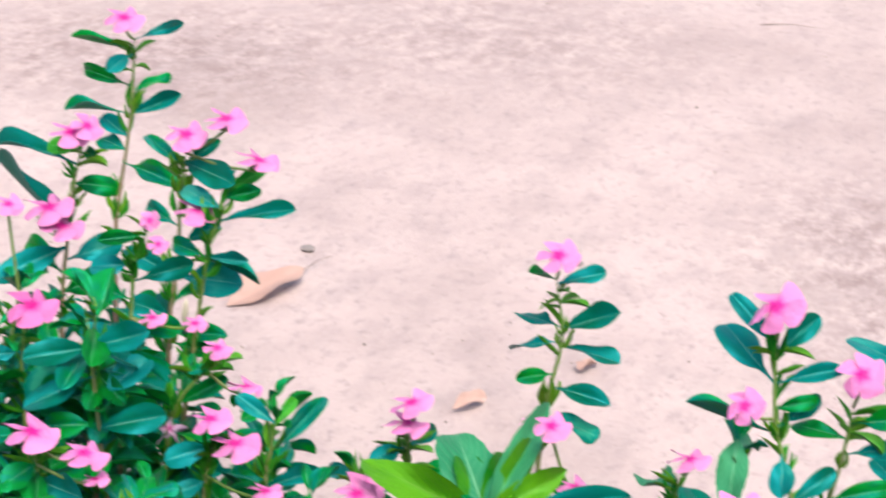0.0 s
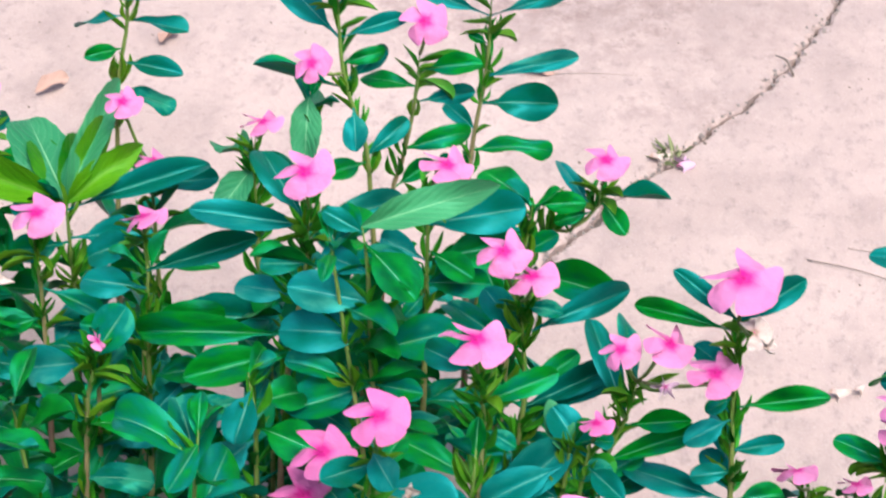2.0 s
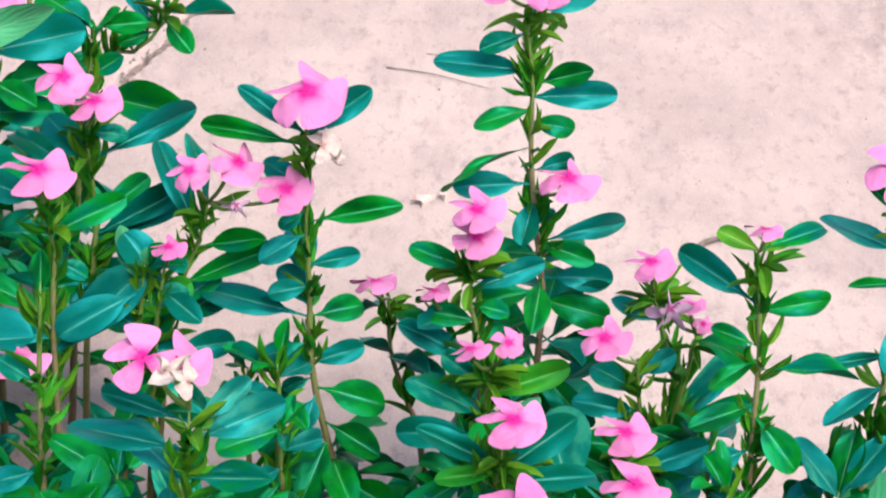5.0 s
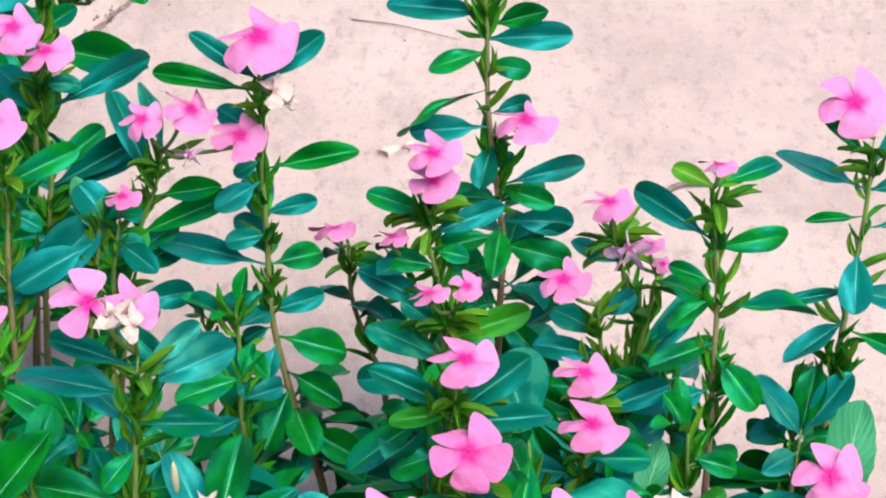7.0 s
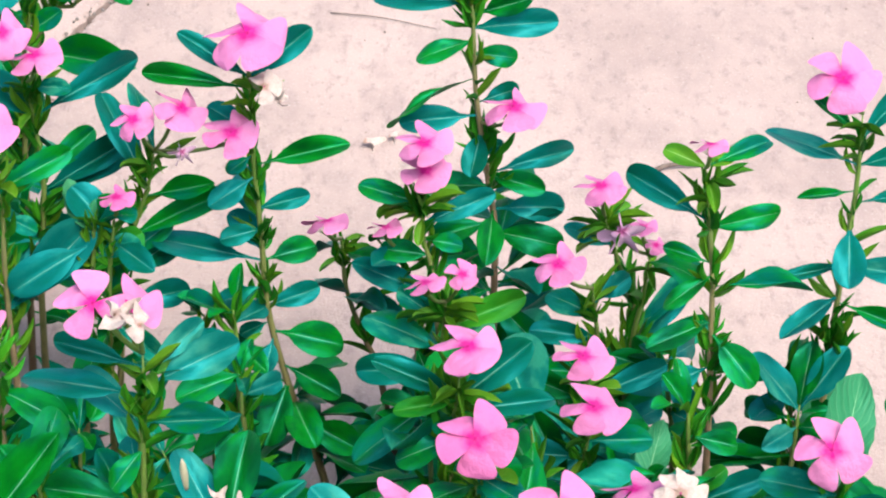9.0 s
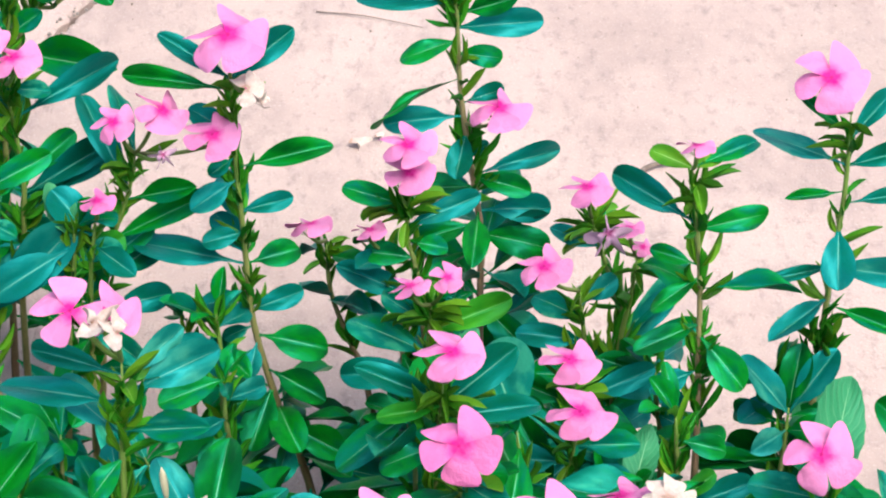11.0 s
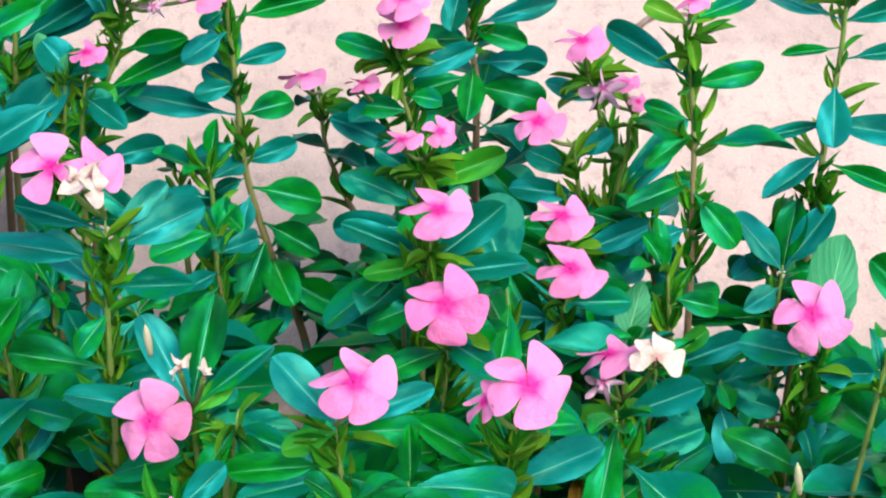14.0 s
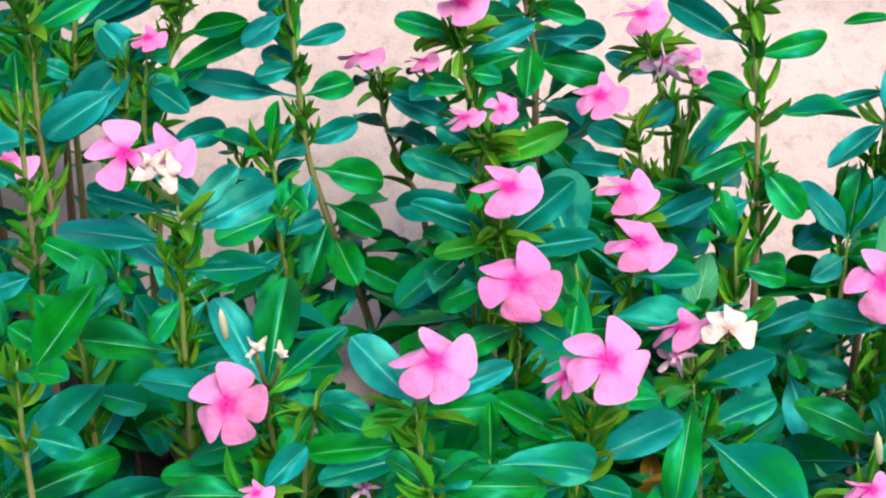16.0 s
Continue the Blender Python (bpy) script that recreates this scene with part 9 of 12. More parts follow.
plant = periwinkle("young glossy green periwinkle shoot without flowers", [(-0.194, -0.215, -0.012), (-0.208, -0.208, 0.104), (-0.227, -0.206, 0.208)], seed=531, thick=0.0022, spikes=0.3, tuft=0)
foliage(plant, 31, [(32, 160, -1, 67, 25, -33), (32, 331, 3, 70, 28, -8), (42, 235, 32, 60, 22, 26), (42, 55, 39, 58, 27, -27), (55, 328, -11, 72, 30, -33), (55, 166, -21, 74, 27, 10), (62, 76, 25, 60, 28, -5), (62, 252, -9, 56, 20, 6), (73, 186, 17, 68, 29, 34), (73, 23, -3, 62, 27, 34), (83, 236, -9, 74, 31, 12), (83, 86, 35, 62, 24, -26), (93, 347, 33, 59, 27, 22), (93, 149, 32, 65, 24, 10)])
plant = periwinkle("young glossy green periwinkle shoot without flowers", [(-0.259, 0.038, -0.012), (-0.252, 0.033, 0.050), (-0.242, 0.054, 0.100)], seed=532, thick=0.0022, spikes=0.3, tuft=0)
foliage(plant, 32, [(29, 140, -24, 63, 24, -7), (29, 293, -9, 66, 27, -19), (44, 232, 41, 60, 27, 1), (44, 45, -18, 70, 29, -20), (68, 303, 34, 65, 25, 37), (68, 123, -20, 56, 26, 3), (88, 26, -15, 59, 24, 26), (88, 238, -20, 59, 26, -20)])
plant = periwinkle("young glossy green periwinkle shoot without flowers", [(-0.285, 0.001, -0.012), (-0.292, 0.004, 0.055), (-0.301, 0.006, 0.110)], leaves=[(1.00, 12, 25, 0.048, 0.026, 36, "blue")], seed=533, thick=0.0022, spikes=0.3, tuft=0)
foliage(plant, 33, [(28, 113, 19, 58, 22, -41), (28, 258, 7, 55, 23, 0), (53, 196, 4, 72, 34, 4), (53, 7, 11, 59, 26, 4), (73, 112, 19, 57, 24, 27), (90, 3, 6, 64, 25, 28)])
plant = periwinkle("young glossy green periwinkle shoot without flowers", [(-0.067, -0.150, -0.012), (-0.083, -0.152, 0.136), (-0.107, -0.169, 0.272)], seed=534, thick=0.0022, spikes=0.3, tuft=0)
foliage(plant, 34, [(48, 211, 6, 70, 28, 0), (48, 349, 2, 73, 30, -26), (57, 307, -1, 54, 22, -7), (57, 128, 26, 58, 23, 37), (62, 2, 36, 64, 26, 12), (62, 197, 49, 63, 29, -41), (74, 124, 34, 55, 26, 10), (74, 274, 34, 57, 25, 22), (78, 196, -22, 73, 29, 42), (78, 10, -10, 66, 28, 17), (90, 264, 2, 63, 25, 1), (90, 83, -25, 66, 23, 8), (96, 357, 15, 53, 19, 23), (96, 206, 24, 44, 16, -25)])
plant = periwinkle("young glossy green periwinkle shoot without flowers", [(0.347, 0.026, -0.012), (0.333, 0.031, 0.050), (0.313, 0.045, 0.100)], seed=535, thick=0.0022, spikes=0.3, tuft=0)
foliage(plant, 35, [(35, 252, -8, 73, 27, -28), (35, 63, 34, 65, 27, 17), (47, 326, 11, 63, 25, 10), (47, 156, 13, 71, 31, 17), (74, 44, -1, 66, 24, -37), (74, 211, 27, 74, 33, 32), (94, 141, 4, 73, 28, -27), (94, 333, 29, 68, 26, 6)])
plant = periwinkle("young glossy green periwinkle shoot without flowers", [(-0.357, -0.400, -0.012), (-0.365, -0.394, 0.164), (-0.376, -0.412, 0.328)], seed=536, thick=0.0022, spikes=0.3, tuft=0)
foliage(plant, 36, [(59, 124, -1, 75, 34, -21), (59, 297, 24, 72, 32, 28), (64, 224, -2, 73, 28, 11), (64, 17, 42, 59, 26, -20), (71, 292, 4, 55, 21, -37), (71, 134, 38, 71, 33, -35), (79, 55, 17, 58, 27, 16), (79, 205, 45, 59, 21, 21), (85, 123, -15, 73, 31, -26), (85, 327, -3, 72, 33, 14), (90, 228, -21, 59, 22, 4), (90, 57, 50, 56, 24, 33), (97, 325, -5, 51, 21, -35), (97, 112, 50, 57, 27, 37)])
plant = periwinkle("young glossy green periwinkle shoot without flowers", [(-0.044, -0.192, -0.012), (-0.048, -0.191, 0.125), (-0.055, -0.192, 0.250)], seed=537, thick=0.0022, spikes=0.3, tuft=0)
foliage(plant, 37, [(47, 180, 48, 57, 20, 14), (47, 4, -13, 76, 34, -12), (53, 281, -7, 58, 26, -17), (53, 82, 2, 68, 32, 2), (62, 13, 22, 72, 33, 36), (62, 184, 28, 57, 27, -41), (68, 74, 39, 57, 27, -16), (68, 228, 17, 67, 27, 12), (78, 162, 0, 67, 29, -26), (78, 358, 7, 76, 31, -8), (87, 266, 44, 61, 25, 5), (87, 87, -14, 55, 23, 23), (94, 321, 17, 65, 28, -3), (94, 177, -13, 75, 28, -27)])
plant = periwinkle("young glossy green periwinkle shoot without flowers", [(-0.079, -0.241, -0.012), (-0.060, -0.239, 0.164), (-0.032, -0.254, 0.328)], seed=538, thick=0.0022, spikes=0.3, tuft=0)
foliage(plant, 38, [(58, 142, -4, 63, 28, -12), (58, 300, 41, 71, 30, 18), (64, 215, -3, 66, 24, -37), (64, 11, 41, 67, 32, -24), (69, 306, 46, 58, 23, 28), (69, 120, 22, 73, 30, 33), (77, 61, -3, 63, 28, -8), (77, 252, 0, 62, 24, -27), (82, 138, -13, 74, 27, -18), (82, 323, -22, 63, 24, 7), (89, 241, -20, 66, 30, -18), (89, 41, -15, 58, 27, -22), (98, 317, 4, 48, 20, -4), (98, 165, 12, 46, 17, -29)])
plant = periwinkle("young glossy green periwinkle shoot without flowers", [(-0.369, -0.273, -0.012), (-0.382, -0.282, 0.136), (-0.401, -0.292, 0.272)], seed=539, thick=0.0022, spikes=0.3, tuft=0)
foliage(plant, 39, [(50, 272, 27, 75, 33, 24), (50, 59, 5, 55, 26, 30), (56, 351, 50, 66, 27, 23), (56, 153, 34, 61, 24, 18), (67, 78, 7, 62, 23, -29), (67, 254, -23, 70, 31, 24), (74, 149, 39, 55, 24, -42), (74, 335, 8, 73, 33, 8), (82, 249, -13, 62, 23, -31), (82, 97, -21, 71, 29, -12), (90, 8, 18, 60, 24, 34), (90, 170, -13, 70, 33, 35), (94, 121, 14, 73, 26, 3), (94, 293, 22, 57, 21, 18)])
plant = periwinkle("young glossy green periwinkle shoot without flowers", [(0.308, -0.266, -0.012), (0.301, -0.267, 0.175), (0.289, -0.270, 0.350)], seed=540, thick=0.0022, spikes=0.3, tuft=0)
foliage(plant, 40, [(61, 254, -21, 68, 26, 2), (61, 39, -9, 75, 29, 32), (67, 318, 18, 75, 32, 11), (67, 172, 9, 65, 26, -9), (72, 84, -23, 72, 30, 4), (72, 258, 4, 60, 23, 6), (77, 162, 47, 74, 31, -27), (77, 342, 47, 57, 23, -19), (86, 242, -25, 67, 25, -33), (86, 92, 37, 74, 28, 1), (92, 343, -22, 73, 31, 9), (92, 161, -14, 56, 21, -4), (99, 44, -10, 45, 16, 16), (99, 252, 39, 47, 17, -29)])
plant = periwinkle("young glossy green periwinkle shoot without flowers", [(-0.266, -0.174, -0.012), (-0.263, -0.177, 0.108), (-0.259, -0.188, 0.216)], seed=541, thick=0.0022, spikes=0.3, tuft=0)
foliage(plant, 41, [(35, 204, -6, 58, 24, -37), (35, 32, 8, 62, 25, -13), (43, 248, -11, 57, 22, 5), (43, 83, 38, 58, 27, -30), (54, 21, -18, 71, 30, -40), (54, 192, -11, 70, 27, -4), (67, 143, 1, 54, 22, 30), (67, 327, -22, 58, 22, -8), (74, 212, 16, 72, 27, 37), (74, 37, 15, 63, 29, 22), (83, 289, 27, 68, 31, 17), (83, 139, 35, 68, 24, 32), (97, 42, 8, 56, 21, 28), (97, 210, 41, 51, 21, 32)])
plant = periwinkle("young glossy green periwinkle shoot without flowers", [(-0.043, 0.002, -0.012), (-0.028, 0.006, 0.090), (-0.004, -0.017, 0.180)], seed=542, thick=0.0022, spikes=0.3, tuft=0)
foliage(plant, 42, [(23, 85, -8, 73, 29, -41), (23, 296, 32, 69, 28, 42), (40, 174, 6, 69, 30, 6), (40, 8, -3, 64, 29, 9), (48, 284, 34, 56, 24, 26), (48, 91, 35, 75, 31, 4), (57, 29, 24, 62, 29, -11), (57, 186, -24, 74, 29, -31), (69, 118, -16, 57, 26, -13), (69, 295, 35, 72, 28, -30), (80, 233, 12, 73, 27, 22), (80, 27, -12, 58, 26, -11), (96, 270, 38, 52, 21, 1), (96, 109, -13, 41, 17, -3)])
plant = periwinkle("young glossy green periwinkle shoot without flowers", [(0.018, -0.046, -0.012), (0.033, -0.049, 0.140), (0.056, -0.035, 0.280)], seed=543, thick=0.0022, spikes=0.3, tuft=0)
foliage(plant, 43, [(48, 170, 38, 59, 23, -21), (48, 347, -3, 55, 23, 13), (57, 292, 14, 62, 25, -5), (57, 70, -23, 72, 28, -17), (66, 0, 4, 66, 28, -17), (66, 141, 7, 64, 23, -30), (75, 93, 38, 59, 21, 39), (75, 242, 32, 75, 35, 35), (79, 186, -21, 74, 31, 4), (79, 353, 28, 58, 23, 13), (90, 247, -5, 71, 31, 13), (90, 77, 2, 68, 27, 7), (98, 335, -25, 52, 20, 12), (98, 171, 11, 45, 21, -12)])
plant = periwinkle("young glossy green periwinkle shoot without flowers", [(-0.367, -0.043, -0.012), (-0.375, -0.040, 0.080), (-0.385, -0.054, 0.160)], seed=544, thick=0.0022, spikes=0.3, tuft=0)
foliage(plant, 44, [(29, 223, 24, 67, 28, -36), (29, 356, -21, 69, 27, -17), (40, 267, -15, 63, 23, 22), (40, 90, -5, 58, 27, 24), (56, 30, 19, 56, 24, -19), (56, 197, -10, 73, 28, 10), (71, 109, 9, 61, 22, 6), (71, 259, 10, 74, 30, 7), (78, 174, 20, 56, 25, -2), (78, 341, 34, 62, 28, 25), (94, 289, -20, 61, 25, 11), (94, 108, 20, 71, 26, 13)])
plant = periwinkle("young glossy green periwinkle shoot without flowers", [(-0.313, -0.212, -0.012), (-0.319, -0.205, 0.164), (-0.326, -0.206, 0.328)], seed=545, thick=0.0022, spikes=0.3, tuft=0)
foliage(plant, 45, [(58, 252, 21, 62, 27, 9), (58, 101, -21, 74, 27, 11), (63, 313, 23, 63, 26, -37), (63, 157, -17, 71, 31, -28), (69, 58, 11, 59, 23, -39), (69, 225, 43, 62, 22, 1), (76, 181, 7, 70, 26, 24), (76, 333, 35, 56, 23, 24), (84, 243, 16, 63, 28, 7), (84, 83, -10, 61, 23, 41), (90, 17, 40, 54, 22, -10), (90, 165, -14, 70, 30, 18), (98, 64, -6, 53, 19, -32), (98, 287, -8, 45, 17, 0)])
plant = periwinkle("young glossy green periwinkle shoot without flowers", [(-0.386, -0.146, -0.012), (-0.371, -0.147, 0.088), (-0.349, -0.160, 0.176)], seed=546, thick=0.0022, spikes=0.3, tuft=0)
foliage(plant, 46, [(24, 92, 9, 60, 23, -15), (24, 279, 1, 56, 22, -34), (37, 179, 8, 70, 25, 14), (37, 18, 44, 71, 33, -17), (50, 292, -13, 60, 21, -4), (50, 115, -13, 59, 23, -18), (60, 6, 4, 68, 31, -27), (60, 207, 2, 60, 27, 26), (74, 87, -1, 70, 30, -11), (74, 270, 2, 66, 27, 37), (80, 194, 10, 71, 29, 39), (80, 41, -7, 58, 21, -35), (97, 287, 29, 44, 16, -12), (97, 118, 44, 48, 19, 32)])
plant = periwinkle("young glossy green periwinkle shoot without flowers", [(0.066, 0.008, -0.012), (0.078, -0.000, 0.110), (0.095, -0.008, 0.220)], seed=547, thick=0.0022, spikes=0.3, tuft=0)
foliage(plant, 47, [(39, 150, 14, 63, 26, -28), (39, 317, 28, 69, 27, -19), (44, 246, 25, 71, 32, -3), (44, 78, 40, 58, 27, 26), (57, 348, 8, 54, 25, 40), (57, 151, -23, 70, 32, 32), (65, 53, 37, 68, 27, -36), (65, 243, -1, 59, 24, 8), (77, 167, 8, 69, 26, -4), (77, 337, 22, 62, 28, -5), (83, 272, -21, 64, 25, -10), (83, 77, 12, 74, 34, 37), (96, 327, 14, 52, 21, 24), (96, 177, 47, 49, 19, -24)])
plant = periwinkle("young glossy green periwinkle shoot without flowers", [(0.137, -0.073, -0.012), (0.133, -0.077, 0.115), (0.128, -0.074, 0.230)], leaves=[(1.00, 66, 50, 0.044, 0.020, 8, "pale"), (0.98, 174, 19, 0.032, 0.018, -44, "blue")], seed=548, thick=0.0022, spikes=0.3, tuft=0)
foliage(plant, 48, [(38, 256, 12, 65, 26, 27), (38, 43, 46, 75, 34, -26), (49, 301, 7, 67, 25, 14), (49, 146, 3, 65, 26, 11), (56, 41, 2, 57, 25, 3), (56, 233, 0, 71, 32, -17), (69, 136, -20, 72, 27, -23), (69, 329, 40, 73, 26, -13), (76, 54, 1, 57, 25, 3), (84, 131, 49, 69, 30, -40), (93, 53, 9, 58, 26, -24)])
plant = periwinkle("young glossy green periwinkle shoot without flowers", [(0.244, -0.382, -0.012), (0.255, -0.387, 0.205), (0.271, -0.379, 0.410)], seed=549, thick=0.0022, spikes=0.3, tuft=0)
foliage(plant, 49, [(67, 138, 46, 69, 28, 24), (67, 2, 46, 71, 27, -1), (72, 258, 4, 63, 25, 4), (72, 100, 24, 60, 26, -35), (76, 337, 2, 68, 30, 14), (76, 174, 20, 57, 25, 2), (83, 71, 48, 63, 27, 9), (83, 258, -16, 75, 34, -17), (86, 151, 46, 59, 24, 1), (86, 316, -5, 56, 20, -37), (92, 261, -23, 65, 25, 5), (92, 88, 21, 72, 26, 14), (97, 351, 9, 42, 18, 27), (97, 165, 31, 41, 16, 29)])
plant = periwinkle("young glossy green periwinkle shoot without flowers", [(-0.302, -0.208, -0.012), (-0.301, -0.211, 0.112), (-0.299, -0.206, 0.224)], seed=550, thick=0.0022, spikes=0.3, tuft=0)
foliage(plant, 50, [(40, 227, 14, 65, 26, -19), (40, 18, -25, 57, 22, -9), (49, 317, -12, 65, 27, 20), (49, 114, 1, 65, 29, -30), (59, 67, 40, 72, 32, -5), (59, 224, 37, 63, 29, 28), (66, 112, 18, 73, 31, -32), (66, 272, -21, 73, 30, -38), (79, 201, 8, 71, 32, -22), (79, 1, 19, 76, 32, 30), (84, 305, 7, 55, 24, 29), (84, 121, 1, 54, 23, -36), (94, 0, 30, 55, 23, 28), (94, 185, 15, 74, 29, -31)])
plant = periwinkle("young glossy green periwinkle shoot without flowers", [(-0.066, -0.390, -0.012), (-0.064, -0.396, 0.164), (-0.062, -0.398, 0.328)], seed=551, thick=0.0022, spikes=0.3, tuft=0)
foliage(plant, 51, [(59, 211, 46, 66, 25, -9), (59, 19, -14, 59, 22, -36), (66, 320, 34, 57, 22, -24), (66, 139, 23, 64, 27, -13), (72, 33, -22, 69, 29, -5), (72, 213, -14, 54, 21, 24), (76, 98, -18, 65, 25, 34), (76, 314, 35, 72, 27, -1), (83, 205, 37, 73, 33, -29), (83, 50, -23, 65, 29, -22), (91, 317, 24, 56, 23, 0), (91, 126, -2, 59, 22, 34), (98, 23, 33, 44, 18, 15), (98, 217, 24, 46, 21, -39)])
plant = periwinkle("young glossy green periwinkle shoot without flowers", [(0.024, -0.060, -0.012), (0.005, -0.068, 0.060), (-0.024, -0.056, 0.120)], seed=552, thick=0.0022, spikes=0.3, tuft=0)
foliage(plant, 52, [(31, 230, -22, 73, 28, -4), (31, 64, 11, 56, 23, 42), (42, 313, -20, 74, 31, 12), (42, 89, -8, 72, 31, -14), (64, 41, 42, 73, 28, -30), (64, 198, -15, 75, 31, -7), (72, 89, -20, 75, 33, 25), (72, 261, -11, 67, 31, -40), (88, 229, 5, 54, 22, 31), (88, 38, 13, 64, 25, -11)])
plant = periwinkle("young glossy green periwinkle shoot without flowers", [(-0.112, -0.009, -0.012), (-0.130, -0.008, 0.105), (-0.158, -0.009, 0.210)], seed=553, thick=0.0022, spikes=0.3, tuft=0)
foliage(plant, 53, [(34, 224, -16, 70, 25, 12), (34, 49, 43, 60, 24, -32), (45, 307, 1, 57, 21, 39), (45, 122, 47, 69, 25, -15), (51, 28, -13, 61, 28, 14), (51, 246, 19, 70, 26, -31), (64, 110, 0, 60, 24, 27), (64, 327, 48, 74, 29, 32), (74, 236, 22, 65, 23, 29), (74, 38, 7, 72, 30, -30), (85, 339, 14, 72, 31, -32), (85, 143, -19, 58, 21, 33), (97, 97, -21, 50, 18, -4), (97, 222, -24, 51, 24, -21)])
plant = periwinkle("young glossy green periwinkle shoot without flowers", [(0.132, -0.085, -0.012), (0.138, -0.092, 0.115), (0.146, -0.089, 0.230)], seed=554, thick=0.0022, spikes=0.3, tuft=0)
foliage(plant, 54, [(39, 258, 27, 60, 21, 11), (39, 50, 45, 71, 31, -22), (50, 340, 33, 61, 25, -38), (50, 136, 32, 68, 27, 38), (61, 126, 4, 71, 28, 8), (61, 276, 5, 67, 28, 28), (67, 197, 46, 65, 27, 5), (67, 46, -18, 70, 31, 14), (75, 294, 37, 59, 21, 34), (75, 110, 34, 62, 27, -1), (88, 36, -20, 61, 27, -29), (88, 233, -7, 62, 25, -35), (97, 117, -14, 50, 21, -31), (97, 302, -11, 44, 20, 5)])
plant = periwinkle("young glossy green periwinkle shoot without flowers", [(0.204, -0.166, -0.012), (0.212, -0.156, 0.120), (0.224, -0.176, 0.240)], seed=555, thick=0.0022, spikes=0.3, tuft=0)
foliage(plant, 55, [(43, 194, -20, 55, 20, -10), (43, 16, -1, 57, 21, 28), (50, 290, -7, 57, 22, 19), (50, 79, 26, 62, 29, -2), (60, 10, -18, 73, 32, 30), (60, 181, 20, 69, 29, -3), (68, 102, -22, 65, 30, -26), (68, 272, 3, 63, 24, 35), (77, 205, 10, 71, 30, 12), (77, 356, 12, 63, 25, -36), (89, 310, 45, 65, 24, -32), (89, 158, -12, 60, 27, -35), (96, 358, 49, 42, 17, 36), (96, 178, 40, 56, 24, -36)])
plant = periwinkle("young glossy green periwinkle shoot without flowers", [(-0.265, -0.234, -0.012), (-0.255, -0.227, 0.120), (-0.240, -0.242, 0.240)], seed=556, thick=0.0022, spikes=0.3, tuft=0)
foliage(plant, 56, [(41, 186, 31, 63, 23, 36), (41, 30, -5, 73, 32, -27), (51, 291, 3, 72, 31, -33), (51, 125, -2, 64, 27, -17), (60, 29, -16, 60, 22, 32), (60, 177, 36, 55, 21, 16), (68, 108, -24, 73, 26, 19), (68, 291, -19, 57, 24, -6), (80, 187, 38, 59, 25, -29), (80, 17, 11, 58, 27, -13), (86, 263, 39, 70, 29, 33), (86, 65, 15, 69, 26, -18), (96, 7, 37, 56, 24, -17), (96, 158, 39, 52, 20, -1)])
plant = periwinkle("young glossy green periwinkle shoot without flowers", [(-0.331, -0.257, -0.012), (-0.331, -0.254, 0.164), (-0.332, -0.272, 0.328)], seed=557, thick=0.0022, spikes=0.3, tuft=0)
foliage(plant, 57, [(57, 249, -20, 65, 24, -12), (57, 48, 18, 66, 27, 28), (65, 356, 49, 67, 28, 8), (65, 164, -9, 57, 24, -22), (70, 89, 34, 55, 21, 1), (70, 274, 17, 60, 25, -6), (78, 165, -11, 57, 25, 31), (78, 326, 15, 64, 24, 24), (84, 237, 48, 55, 23, 41), (84, 86, 36, 57, 23, 39), (89, 358, -3, 61, 28, 39), (89, 165, -11, 64, 27, 31), (96, 92, 18, 57, 21, 17), (96, 288, 31, 42, 19, -3)])
plant = periwinkle("young glossy green periwinkle shoot without flowers", [(-0.150, 0.086, -0.012), (-0.157, 0.082, 0.065), (-0.167, 0.070, 0.130)], seed=558, thick=0.0022, spikes=0.3, tuft=0)
foliage(plant, 58, [(24, 222, 30, 64, 25, -27), (24, 35, 13, 70, 26, -30), (42, 290, 35, 59, 22, -1), (42, 105, 16, 60, 27, -27), (56, 62, -22, 68, 29, -29), (56, 245, -13, 72, 30, 31), (75, 155, 5, 73, 29, 22), (75, 319, 27, 55, 23, -5), (93, 259, -16, 69, 25, -37), (93, 20, 18, 67, 25, -4)])
plant = periwinkle("young glossy green periwinkle shoot without flowers", [(-0.378, -0.224, -0.012), (-0.359, -0.216, 0.164), (-0.331, -0.243, 0.328)], seed=559, thick=0.0022, spikes=0.3, tuft=0)
foliage(plant, 59, [(59, 117, -7, 72, 33, 16), (59, 318, 40, 55, 23, -6), (65, 182, 21, 66, 24, -27), (65, 43, 38, 67, 25, 32), (71, 338, -18, 62, 25, 40), (71, 138, 43, 63, 27, -7), (77, 34, 47, 72, 29, -11), (77, 191, 42, 70, 31, 19), (85, 85, -19, 62, 27, -41), (85, 311, 15, 75, 33, -9), (89, 225, 28, 59, 25, 32), (89, 18, -1, 59, 25, 18), (96, 284, -8, 43, 17, 13), (96, 100, 44, 55, 22, 7)])
plant = periwinkle("young glossy green periwinkle shoot without flowers", [(0.063, 0.034, -0.012), (0.055, 0.041, 0.090), (0.041, 0.031, 0.180)], seed=560, thick=0.0022, spikes=0.3, tuft=0)
